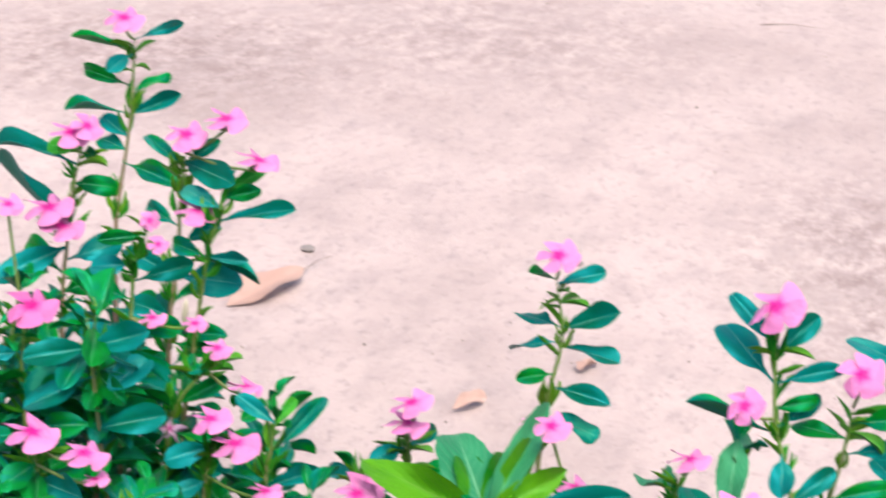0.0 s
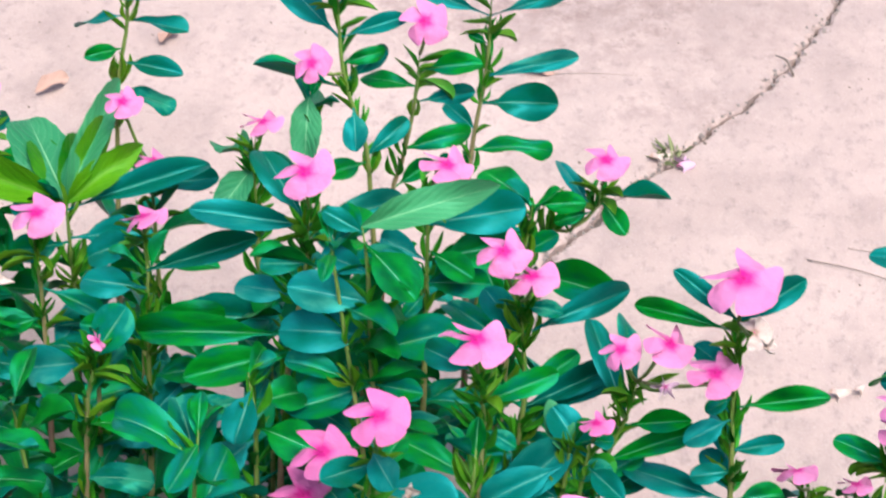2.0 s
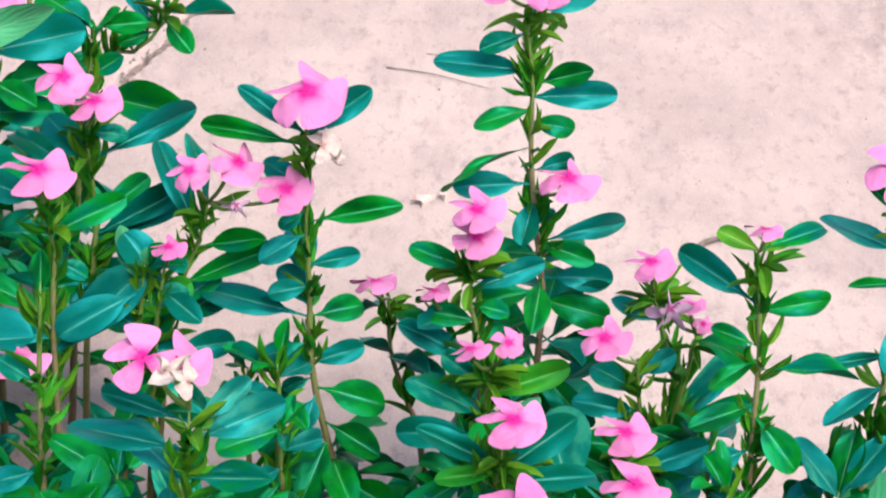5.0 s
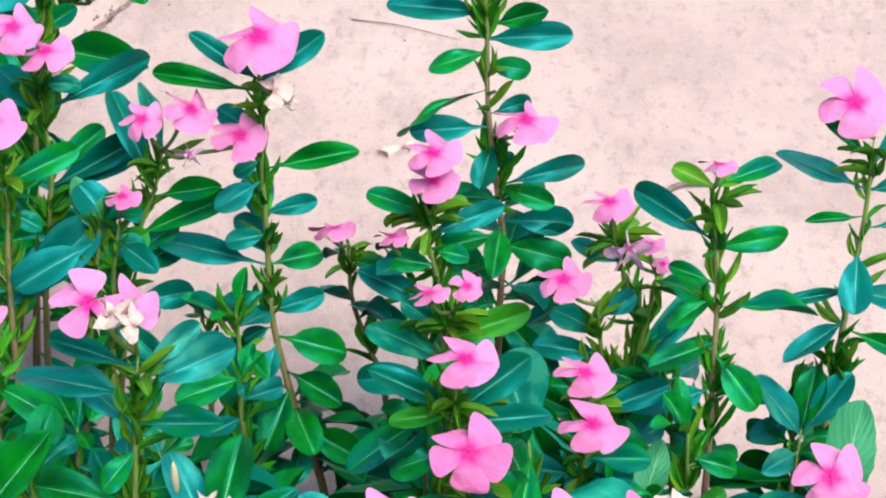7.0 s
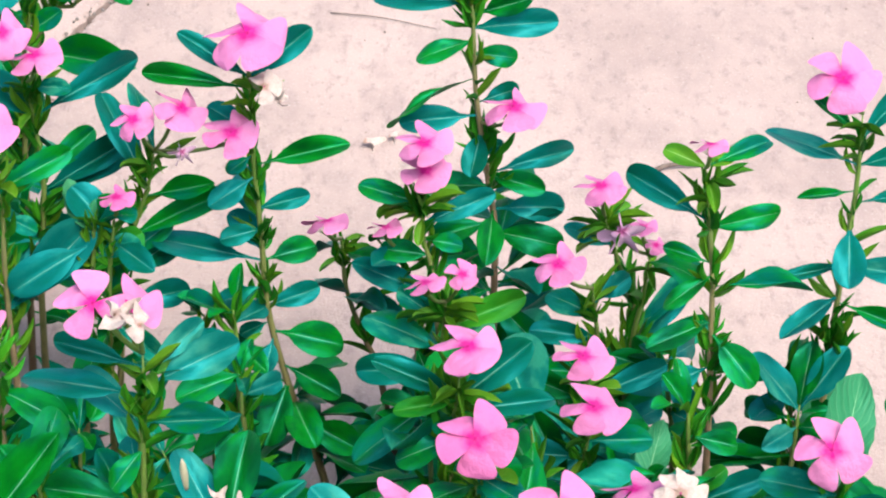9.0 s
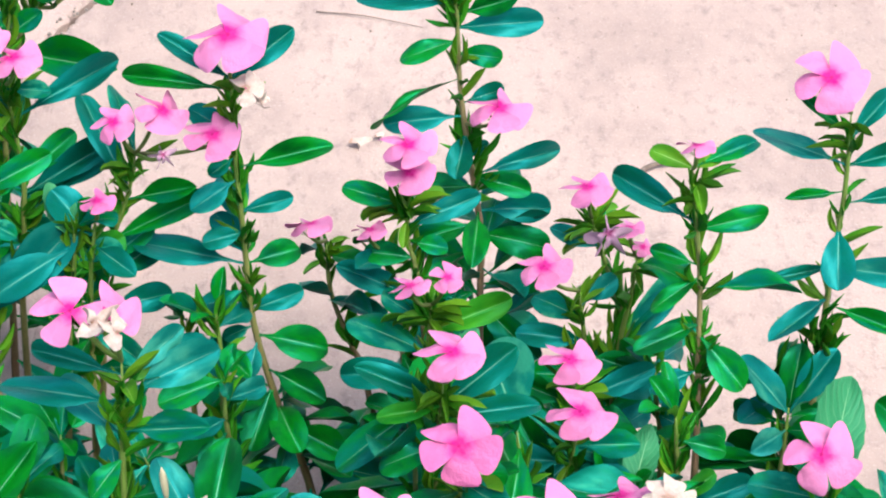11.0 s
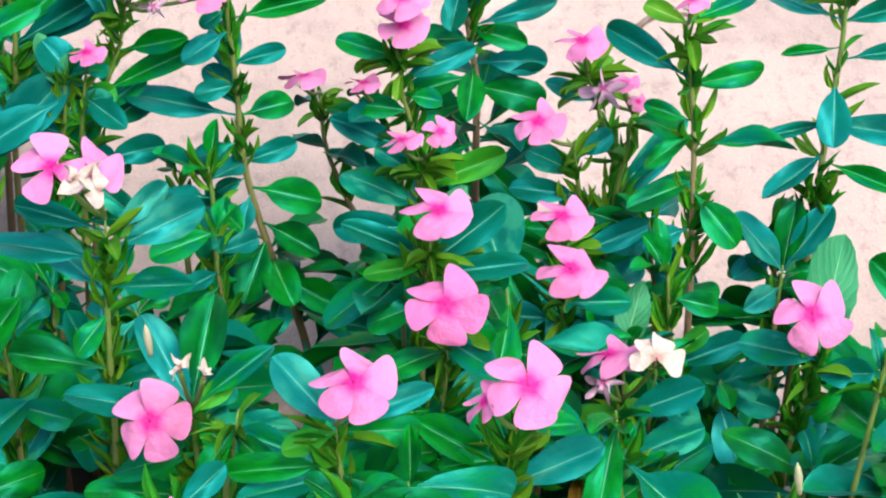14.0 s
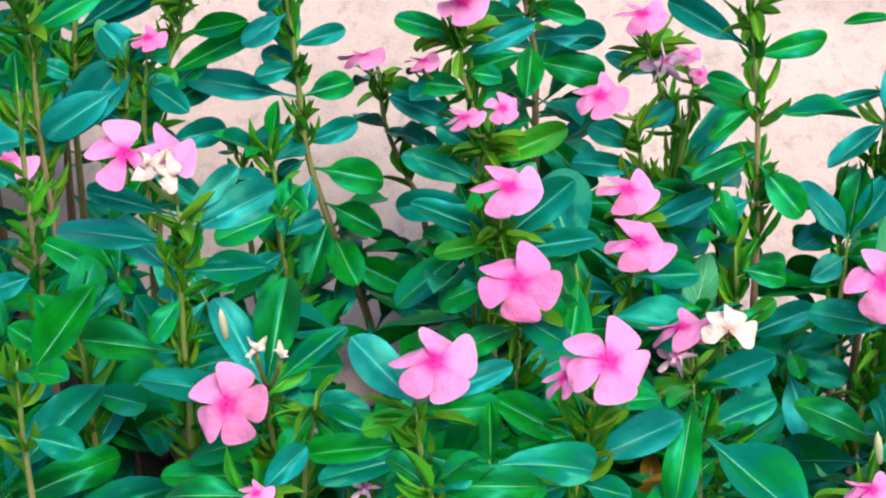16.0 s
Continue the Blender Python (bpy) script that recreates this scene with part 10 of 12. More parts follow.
foliage(plant, 60, [(29, 205, -5, 63, 23, -15), (29, 27, -23, 54, 21, 26), (39, 278, 45, 72, 27, 23), (39, 113, 19, 62, 24, -21), (47, 23, -16, 65, 25, 5), (47, 191, 40, 71, 27, -1), (57, 138, -20, 75, 27, 34), (57, 311, -12, 58, 26, 40), (73, 204, 15, 58, 25, -22), (73, 10, 5, 62, 28, 26), (81, 325, 33, 59, 23, 9), (81, 117, -19, 63, 29, 29), (95, 44, 20, 54, 19, 41), (95, 215, -21, 52, 23, 22)])
plant = periwinkle("young glossy green periwinkle shoot without flowers", [(-0.073, -0.326, -0.012), (-0.076, -0.334, 0.164), (-0.081, -0.338, 0.328)], seed=561, thick=0.0022, spikes=0.3, tuft=0)
foliage(plant, 61, [(56, 279, 4, 54, 20, -24), (56, 79, 41, 55, 25, 6), (63, 348, 11, 55, 25, -41), (63, 154, -9, 63, 26, -10), (69, 75, 4, 63, 29, 5), (69, 275, 30, 73, 26, 25), (77, 182, -12, 69, 27, 38), (77, 13, 7, 74, 27, 39), (82, 288, 28, 54, 20, -36), (82, 96, -22, 65, 30, -37), (89, 359, 22, 62, 23, -31), (89, 188, 35, 75, 28, -8), (98, 98, -20, 56, 23, 4), (98, 264, 11, 45, 19, -38)])
plant = periwinkle("young glossy green periwinkle shoot without flowers", [(0.286, -0.256, -0.012), (0.281, -0.253, 0.145), (0.274, -0.249, 0.290)], seed=562, thick=0.0022, spikes=0.3, tuft=0)
foliage(plant, 62, [(51, 235, -19, 70, 28, -5), (51, 52, 8, 57, 24, -11), (59, 342, 47, 63, 26, 33), (59, 159, 45, 61, 21, 39), (68, 56, -10, 59, 22, -35), (68, 209, -20, 60, 21, 28), (73, 114, -22, 65, 26, 38), (73, 283, -15, 76, 33, -42), (82, 206, -23, 65, 28, 38), (82, 24, -7, 64, 26, 8), (88, 303, 35, 72, 28, 27), (88, 92, 49, 75, 35, -23), (96, 353, 36, 49, 18, -28), (96, 184, -18, 44, 19, 8)])
plant = periwinkle("young glossy green periwinkle shoot without flowers", [(0.008, -0.145, -0.012), (0.006, -0.136, 0.180), (0.004, -0.142, 0.360)], seed=563, thick=0.0022, spikes=0.3, tuft=0)
foliage(plant, 63, [(62, 166, 7, 61, 23, 15), (62, 350, -1, 69, 29, 42), (67, 251, -2, 72, 31, 19), (67, 91, 17, 61, 27, -20), (74, 25, 18, 69, 25, -31), (74, 194, -9, 65, 28, 29), (77, 82, 30, 68, 30, -41), (77, 251, 49, 76, 33, 30), (84, 158, -19, 75, 33, 27), (84, 344, 5, 58, 23, 30), (92, 252, 29, 69, 26, 5), (92, 76, 29, 65, 29, -13), (98, 27, -10, 46, 16, 42), (98, 207, -22, 50, 20, -29)])
plant = periwinkle("young glossy green periwinkle shoot without flowers", [(0.046, -0.338, -0.012), (0.032, -0.347, 0.205), (0.010, -0.355, 0.410)], leaves=[(0.98, -160, -5, 0.022, 0.012, -36, "blue"), (0.96, -10, 4, 0.024, 0.013, 40)], seed=564, thick=0.0022, spikes=0.3, tuft=0)
foliage(plant, 64, [(64, 187, -8, 70, 32, -21), (64, 30, 12, 67, 26, -5), (73, 143, 33, 71, 25, 1), (77, 60, 5, 63, 25, -29), (81, 114, 8, 62, 26, -35), (87, 35, -19, 57, 24, -23), (93, 146, -8, 57, 23, -1), (99, 1, 3, 50, 19, 23)])
plant = periwinkle("young glossy green periwinkle shoot without flowers", [(0.284, -0.067, -0.012), (0.302, -0.058, 0.140), (0.330, -0.078, 0.280)], seed=565, thick=0.0022, spikes=0.3, tuft=0)
foliage(plant, 65, [(49, 67, 12, 71, 28, -14), (49, 345, 42, 70, 28, -32), (60, 227, 1, 56, 23, 10), (60, 60, 23, 74, 28, 4), (65, 332, 15, 66, 24, 8), (65, 172, 14, 65, 27, -26), (75, 93, 33, 76, 29, 32), (75, 265, 35, 57, 23, 20), (81, 155, 48, 72, 28, -36), (81, 328, -2, 68, 31, 38), (88, 238, 4, 54, 20, 17), (88, 37, -20, 54, 20, 39), (98, 306, 15, 57, 21, -17), (98, 170, -1, 48, 20, -37)])
plant = periwinkle("young glossy green periwinkle shoot without flowers", [(-0.437, 0.214, -0.012), (-0.433, 0.221, 0.135), (-0.425, 0.206, 0.270)], seed=566, thick=0.0022, spikes=0.3, tuft=0)
foliage(plant, 66, [(50, 99, -19, 55, 21, 1), (50, 278, -13, 47, 20, 5), (56, 206, -3, 60, 27, -7), (56, 58, 32, 54, 24, 1), (62, 322, 37, 46, 19, -37), (62, 154, 14, 47, 17, -30), (67, 63, 8, 49, 19, 40), (67, 244, -20, 60, 24, 37), (74, 124, 23, 57, 22, 24), (74, 328, -21, 62, 25, -37), (84, 285, 15, 44, 19, 0), (84, 66, 4, 65, 29, 9), (90, 329, -23, 56, 26, 13), (90, 119, -18, 64, 27, 13), (96, 67, 12, 34, 15, 13), (96, 263, 2, 40, 18, 7)])
plant = periwinkle("young glossy green periwinkle shoot without flowers", [(-0.945, 0.588, -0.012), (-0.928, 0.586, 0.115), (-0.903, 0.575, 0.230)], seed=567, thick=0.0022, spikes=0.3, tuft=0)
foliage(plant, 67, [(40, 231, 31, 65, 30, 2), (40, 71, 8, 62, 26, 40), (49, 344, 0, 52, 21, 17), (49, 129, 31, 60, 25, 21), (55, 54, -10, 46, 18, 17), (55, 217, 43, 45, 17, -11), (62, 160, -13, 60, 24, 8), (62, 318, 31, 48, 22, 26), (71, 229, 35, 60, 22, -25), (71, 46, 40, 54, 20, -34), (80, 320, 36, 47, 20, -15), (80, 138, 39, 44, 18, 4), (87, 16, 38, 57, 23, -19), (87, 208, -14, 47, 17, -20), (97, 159, 7, 45, 18, 12), (97, 266, 18, 43, 19, -27)])
plant = periwinkle("young glossy green periwinkle shoot without flowers", [(-0.351, 0.263, -0.012), (-0.367, 0.254, 0.170), (-0.391, 0.248, 0.340)], seed=568, thick=0.0022, spikes=0.3, tuft=0)
foliage(plant, 68, [(59, 105, -6, 59, 24, -39), (59, 307, -7, 65, 29, 30), (63, 222, 29, 57, 24, 39), (63, 29, 29, 49, 21, -26), (69, 317, -9, 62, 23, 15), (69, 121, 47, 60, 28, -21), (74, 49, 5, 62, 23, -5), (74, 242, -4, 54, 24, 3), (80, 147, 24, 64, 28, 8), (80, 4, -25, 51, 23, 40), (85, 237, 30, 57, 26, -10), (85, 77, 21, 55, 21, -38), (93, 319, 13, 48, 19, 10), (93, 144, 10, 47, 17, 7), (97, 30, -12, 43, 18, 8), (97, 203, -19, 43, 16, -10)])
plant = periwinkle("young glossy green periwinkle shoot without flowers", [(-0.414, 0.287, -0.012), (-0.395, 0.288, 0.125), (-0.366, 0.284, 0.250)], seed=569, thick=0.0022, spikes=0.3, tuft=0)
foliage(plant, 69, [(42, 230, 32, 59, 22, 3), (42, 19, -10, 47, 20, -19), (49, 306, 47, 51, 18, 19), (49, 118, 13, 50, 22, -25), (60, 40, 11, 60, 21, -21), (60, 203, -1, 66, 26, 29), (67, 123, 30, 60, 21, -19), (67, 310, 32, 62, 24, -6), (74, 201, -3, 65, 25, -6), (74, 7, 31, 56, 22, 25), (83, 286, 18, 50, 19, -32), (83, 68, 4, 52, 21, 9), (90, 354, 32, 51, 20, 2), (90, 195, -3, 54, 24, 30), (94, 127, -4, 60, 23, -25), (94, 279, 47, 66, 25, 18)])
plant = periwinkle("young glossy green periwinkle shoot without flowers", [(-0.994, 0.450, -0.012), (-0.975, 0.459, 0.100), (-0.946, 0.431, 0.200)], seed=570, thick=0.0022, spikes=0.3, tuft=0)
foliage(plant, 70, [(32, 65, 22, 47, 22, -38), (32, 276, 37, 50, 18, 29), (35, 180, -4, 56, 20, 32), (35, 7, 45, 47, 17, -33), (45, 268, 47, 61, 24, 21), (45, 90, -2, 45, 20, -39), (56, 325, 10, 59, 27, -8), (56, 118, -14, 63, 25, 28), (60, 24, 13, 55, 21, -6), (60, 220, 16, 45, 17, 7), (69, 107, 47, 49, 23, -20), (69, 336, -20, 65, 24, 18), (78, 238, 13, 66, 30, 8), (78, 58, 29, 47, 18, 24), (86, 322, -16, 56, 23, -29), (86, 120, 25, 64, 27, -10)])
foliage(plant, 86, [(96, 28, 50, 44, 19, -15), (96, 216, 7, 46, 20, -38)])
plant = periwinkle("young glossy green periwinkle shoot without flowers", [(-0.979, 0.372, -0.012), (-0.969, 0.372, 0.175), (-0.955, 0.366, 0.350)], seed=571, thick=0.0022, spikes=0.3, tuft=0)
foliage(plant, 71, [(60, 165, -21, 50, 19, -18), (60, 19, 38, 49, 19, 8), (66, 285, -2, 48, 21, 29), (66, 114, 15, 48, 22, -15), (69, 17, -11, 55, 24, -4), (69, 165, 11, 66, 24, -30), (75, 86, 32, 47, 22, -29), (75, 306, 43, 57, 26, -25), (82, 229, 40, 64, 25, 23), (82, 339, 42, 48, 21, -12), (87, 302, 37, 64, 23, 2), (87, 108, -7, 50, 19, -37), (91, 44, 47, 63, 26, -22), (91, 193, 35, 48, 19, 35), (98, 153, 0, 46, 19, -33), (98, 292, -4, 39, 17, -30)])
foliage(plant, 263, [(50, 60, 29, 51, 18, -17), (55, 197, 18, 50, 20, 23), (60, 334, -1, 51, 20, 30), (65, 111, -4, 57, 23, 14), (70, 248, 19, 52, 23, 26), (75, 25, 9, 46, 20, 12), (80, 162, 30, 52, 22, -18), (85, 299, 18, 55, 18, -9)])
plant = periwinkle("young glossy green periwinkle shoot without flowers", [(-1.103, 0.504, -0.012), (-1.114, 0.510, 0.150), (-1.129, 0.493, 0.300)], seed=572, thick=0.0022, spikes=0.3, tuft=0)
foliage(plant, 72, [(53, 192, -12, 51, 23, -39), (53, 8, 16, 65, 23, -36), (59, 310, 42, 59, 21, 33), (59, 113, -11, 45, 18, -37), (66, 36, 3, 48, 22, 8), (66, 238, -23, 65, 30, -9), (72, 106, 16, 64, 29, 5), (72, 323, 22, 59, 26, -22), (79, 211, 42, 49, 20, 12), (79, 44, -10, 56, 25, 9), (86, 326, 22, 50, 18, -24), (86, 121, 25, 52, 24, -16), (92, 60, -22, 60, 23, -21), (92, 262, 32, 64, 24, 18), (98, 170, 21, 40, 19, -9), (98, 345, -20, 34, 14, -20)])
plant = periwinkle("young glossy green periwinkle shoot without flowers", [(-0.984, 0.382, -0.012), (-0.973, 0.381, 0.205), (-0.956, 0.365, 0.410)], seed=573, thick=0.0022, spikes=0.3, tuft=0)
foliage(plant, 73, [(65, 87, 9, 54, 21, -31), (65, 261, -17, 65, 24, 29), (71, 213, 46, 47, 20, 31), (71, 45, 19, 59, 27, 25), (76, 296, 50, 49, 17, -38), (76, 106, 44, 51, 19, -5), (79, 27, 5, 62, 28, -21), (79, 240, 11, 49, 19, 26), (84, 211, -13, 62, 28, -24), (84, 315, 5, 45, 18, 34), (89, 273, -2, 57, 25, -12), (89, 35, -17, 65, 23, -41), (93, 299, 5, 65, 26, -36), (93, 96, 33, 56, 25, -17), (98, 159, 48, 39, 15, 23)])
foliage(plant, 265, [(50, 60, -6, 60, 21, 28), (54, 197, 10, 50, 23, -26), (58, 334, 28, 55, 23, -14), (62, 111, -8, 49, 17, -29), (66, 248, 10, 51, 18, -26), (71, 25, 11, 59, 20, 3), (75, 162, 21, 47, 19, 16), (79, 299, -6, 48, 17, 16), (83, 76, -2, 62, 19, -15), (87, 213, 29, 47, 19, -26)])
plant = periwinkle("young glossy green periwinkle shoot without flowers", [(-1.043, 0.256, -0.012), (-1.054, 0.249, 0.140), (-1.069, 0.249, 0.280)], seed=574, thick=0.0022, spikes=0.3, tuft=0)
foliage(plant, 74, [(49, 146, 25, 54, 24, 39), (49, 9, -23, 45, 21, -6), (55, 241, 42, 62, 29, 25), (55, 63, 49, 45, 17, 16), (64, 327, -23, 51, 20, 3), (64, 174, 5, 62, 29, -32), (70, 72, 44, 60, 23, 20), (70, 258, -22, 54, 23, 12), (78, 133, 23, 50, 20, -22), (78, 322, 16, 65, 25, 33), (85, 208, -8, 51, 24, 14), (85, 55, 12, 54, 20, 29), (92, 295, 2, 48, 21, 13), (92, 112, -12, 50, 22, -25), (96, 55, 4, 35, 13, -28), (96, 221, 45, 33, 13, 22)])
plant = periwinkle("young glossy green periwinkle shoot without flowers", [(-0.981, 0.152, -0.012), (-0.963, 0.154, 0.175), (-0.935, 0.150, 0.350)], seed=575, thick=0.0022, spikes=0.3, tuft=0)
foliage(plant, 75, [(61, 221, 9, 53, 20, 25), (61, 0, 45, 60, 26, 15), (64, 318, 47, 46, 16, -40), (64, 148, 29, 64, 23, 30), (70, 75, 30, 53, 21, -27), (70, 229, 46, 54, 21, 1), (76, 131, 10, 47, 18, 34), (76, 294, 36, 46, 19, 25), (80, 255, -14, 54, 25, 17), (80, 52, 9, 54, 19, -32), (85, 315, -15, 49, 19, -38), (85, 136, 20, 65, 26, 34), (93, 32, 24, 59, 26, -21), (93, 204, 9, 48, 18, -19), (98, 131, 13, 38, 13, -10), (98, 285, 34, 47, 18, -8)])
plant = periwinkle("young glossy green periwinkle shoot without flowers", [(-0.775, 0.187, -0.012), (-0.791, 0.196, 0.180), (-0.816, 0.185, 0.360)], seed=576, thick=0.0022, spikes=0.3, tuft=0)
foliage(plant, 76, [(61, 293, 50, 57, 25, -1), (61, 88, 22, 62, 29, -9), (67, 330, 15, 65, 26, 27), (67, 159, 12, 56, 21, -39), (72, 78, 22, 58, 27, 29), (72, 255, 40, 59, 23, 21), (75, 142, 8, 48, 19, -27), (75, 341, -4, 60, 28, 12), (80, 226, 4, 59, 23, 8), (80, 45, 7, 61, 26, 33), (88, 347, 29, 64, 24, -4), (88, 184, 4, 49, 21, -27), (94, 113, 4, 50, 20, -38), (94, 251, -11, 65, 28, 18), (98, 11, -17, 46, 19, -30)])
plant = periwinkle("young glossy green periwinkle shoot without flowers", [(-1.098, 0.534, -0.012), (-1.100, 0.539, 0.150), (-1.103, 0.542, 0.300)], seed=577, thick=0.0022, spikes=0.3, tuft=0)
foliage(plant, 77, [(53, 281, 1, 63, 29, 10), (53, 100, 40, 65, 24, 8), (60, 338, -11, 45, 16, -24), (60, 182, -5, 55, 21, -16), (65, 68, 46, 64, 27, 30), (65, 261, 21, 61, 25, 30), (72, 178, 47, 59, 22, 8), (72, 348, 7, 61, 26, 39), (77, 229, -24, 54, 24, -34), (77, 67, 21, 48, 22, -12), (83, 357, 30, 61, 25, -28), (83, 135, 11, 64, 27, 16), (92, 73, 4, 52, 21, -4), (92, 253, 4, 55, 20, 27), (96, 116, 0, 36, 13, 32), (96, 297, 4, 47, 21, 5)])
plant = periwinkle("young glossy green periwinkle shoot without flowers", [(-0.831, 0.586, -0.012), (-0.818, 0.596, 0.075), (-0.797, 0.573, 0.150)], seed=578, thick=0.0022, spikes=0.3, tuft=0)
foliage(plant, 78, [(27, 194, -5, 46, 18, 39), (27, 30, 2, 51, 22, 20), (39, 263, 7, 60, 25, -23), (39, 96, 7, 56, 23, 13), (46, 31, 15, 46, 18, -18), (46, 191, 23, 63, 28, 19), (58, 105, -22, 46, 20, 24), (58, 291, -17, 46, 21, -8), (72, 206, -2, 46, 21, -21), (72, 352, 36, 48, 20, -39), (83, 281, -11, 54, 22, 38), (83, 79, -3, 57, 21, 42), (95, 25, 25, 54, 20, 10), (95, 200, 17, 56, 22, -26)])
plant = periwinkle("young glossy green periwinkle shoot without flowers", [(-0.543, -0.040, -0.012), (-0.545, -0.036, 0.195), (-0.549, -0.036, 0.390)], seed=579, thick=0.0022, spikes=0.3, tuft=0)
foliage(plant, 79, [(65, 158, -6, 61, 26, 4), (65, 340, 46, 58, 24, 4), (68, 252, -1, 57, 23, -12), (68, 61, 31, 60, 27, 20), (75, 326, 34, 45, 16, 6), (75, 180, 1, 44, 17, -7), (77, 104, 16, 56, 21, 26), (77, 261, 5, 60, 26, 41), (83, 193, 40, 48, 22, -36), (83, 29, 0, 46, 19, 4), (87, 287, 14, 46, 19, -7), (87, 96, -20, 51, 18, 35), (91, 26, -9, 57, 22, 10), (91, 168, 18, 46, 19, -27), (96, 84, 6, 35, 14, 2), (96, 270, -15, 48, 20, -40)])
plant = periwinkle("young glossy green periwinkle shoot without flowers", [(-0.449, 0.016, -0.012), (-0.436, 0.014, 0.175), (-0.416, 0.005, 0.350)], seed=580, thick=0.0022, spikes=0.3, tuft=0)
foliage(plant, 80, [(60, 222, -23, 61, 23, 0), (60, 27, -11, 50, 19, 28), (66, 335, 45, 52, 22, -24), (66, 130, 34, 51, 20, 22), (71, 34, 26, 45, 19, 30), (71, 195, 14, 63, 22, -34), (76, 74, 42, 65, 31, 15), (76, 269, 5, 55, 24, -13), (82, 178, -7, 53, 22, 36), (82, 36, 33, 49, 19, -7), (88, 309, 39, 52, 20, -37), (88, 107, 39, 65, 30, 31), (93, 183, 49, 63, 28, -28), (97, 98, 18, 47, 22, -14), (97, 265, -2, 44, 19, -38)])
plant = periwinkle("young glossy green periwinkle shoot without flowers", [(-1.140, 0.490, -0.012), (-1.121, 0.484, 0.125), (-1.093, 0.478, 0.250)], seed=581, thick=0.0022, spikes=0.3, tuft=0)
foliage(plant, 81, [(42, 258, 29, 46, 21, 33), (42, 71, 39, 61, 22, 14), (53, 346, 15, 53, 21, 10), (53, 140, 47, 54, 23, 20), (60, 41, -22, 60, 23, -35), (60, 236, 8, 45, 18, -22), (67, 135, 14, 62, 27, 17), (67, 326, 49, 53, 21, -5), (73, 227, 11, 48, 20, 35), (73, 49, 39, 54, 23, -38), (83, 286, 28, 58, 24, 40), (83, 90, 9, 46, 18, 8), (88, 19, 32, 61, 23, -13), (88, 220, -24, 54, 24, 2), (97, 132, -17, 40, 16, -21), (97, 291, 12, 40, 19, -31)])
plant = periwinkle("young glossy green periwinkle shoot without flowers", [(-0.507, 0.018, -0.012), (-0.522, 0.018, 0.170), (-0.545, 0.031, 0.340)], seed=582, thick=0.0022, spikes=0.3, tuft=0)
foliage(plant, 82, [(59, 154, 41, 65, 29, 26), (59, 302, 44, 59, 25, 13), (63, 259, -17, 66, 24, 40), (63, 54, 18, 60, 28, -30), (70, 316, 15, 54, 22, -28), (70, 148, -5, 47, 22, 19), (74, 37, 13, 45, 17, -27), (74, 219, -11, 48, 22, -38), (80, 127, 36, 59, 26, -23), (80, 305, 9, 59, 22, -27), (85, 209, -15, 60, 25, 2), (85, 60, -25, 51, 18, 22), (93, 348, 30, 52, 23, 10), (93, 175, 10, 56, 25, -41), (98, 90, 42, 44, 18, -2), (98, 238, -15, 37, 17, 32)])
plant = periwinkle("young glossy green periwinkle shoot without flowers", [(-1.089, 0.387, -0.012), (-1.097, 0.384, 0.160), (-1.110, 0.391, 0.320)], seed=583, thick=0.0022, spikes=0.3, tuft=0)
foliage(plant, 83, [(55, 94, 1, 64, 28, 6), (55, 307, 34, 46, 20, -32), (63, 188, 28, 61, 22, -15), (63, 22, 36, 44, 19, 6), (67, 272, -20, 51, 23, 23), (67, 125, 10, 49, 21, -6), (75, 23, 18, 45, 17, 25), (75, 227, 32, 50, 22, 31), (78, 152, -19, 54, 24, -31), (78, 329, 8, 62, 23, -25), (85, 229, 31, 45, 17, -33), (85, 44, 38, 64, 30, -18), (92, 287, -2, 58, 26, 17), (92, 110, -22, 60, 27, 13), (96, 15, 4, 35, 16, 33), (96, 223, 40, 46, 18, -30)])
plant = periwinkle("young glossy green periwinkle shoot without flowers", [(-0.896, 0.511, -0.012), (-0.913, 0.508, 0.095), (-0.940, 0.506, 0.190)], seed=584, thick=0.0022, spikes=0.3, tuft=0)
foliage(plant, 84, [(25, 140, 16, 49, 18, 8), (25, 329, -8, 64, 23, -13), (33, 255, -1, 51, 23, -5), (33, 82, 48, 54, 24, -24), (45, 334, 35, 61, 28, 12), (45, 154, 11, 65, 24, 11), (50, 46, 43, 47, 18, 33), (50, 201, 19, 50, 21, 39), (61, 132, 8, 62, 25, -28), (61, 307, -21, 46, 16, -8), (71, 216, 46, 48, 18, 13), (71, 25, -17, 60, 27, -23), (77, 307, 38, 63, 25, 27), (77, 141, 27, 59, 22, -1), (86, 24, 31, 59, 26, -8), (86, 207, -21, 52, 21, -28)])
foliage(plant, 100, [(95, 131, 20, 58, 25, 28), (95, 317, 9, 54, 21, -1)])
plant = periwinkle("young glossy green periwinkle shoot without flowers", [(-0.798, 0.105, -0.012), (-0.795, 0.099, 0.195), (-0.792, 0.121, 0.390)], seed=585, thick=0.0022, spikes=0.3, tuft=0)
foliage(plant, 85, [(64, 152, 39, 49, 18, 7), (64, 345, 15, 57, 25, -10), (68, 251, -4, 45, 17, -38), (68, 47, 21, 63, 28, -30), (72, 4, 5, 44, 20, 7), (72, 183, 28, 50, 23, 37), (79, 67, -7, 64, 26, -25), (79, 246, -14, 45, 20, -10), (83, 164, -12, 58, 22, 14), (83, 350, 2, 49, 22, 41), (89, 247, -16, 61, 24, -7), (89, 83, -15, 66, 26, -37), (94, 342, 29, 57, 20, -20), (94, 144, -11, 64, 27, -38), (97, 94, 42, 33, 15, 16), (97, 280, 8, 43, 19, -36)])
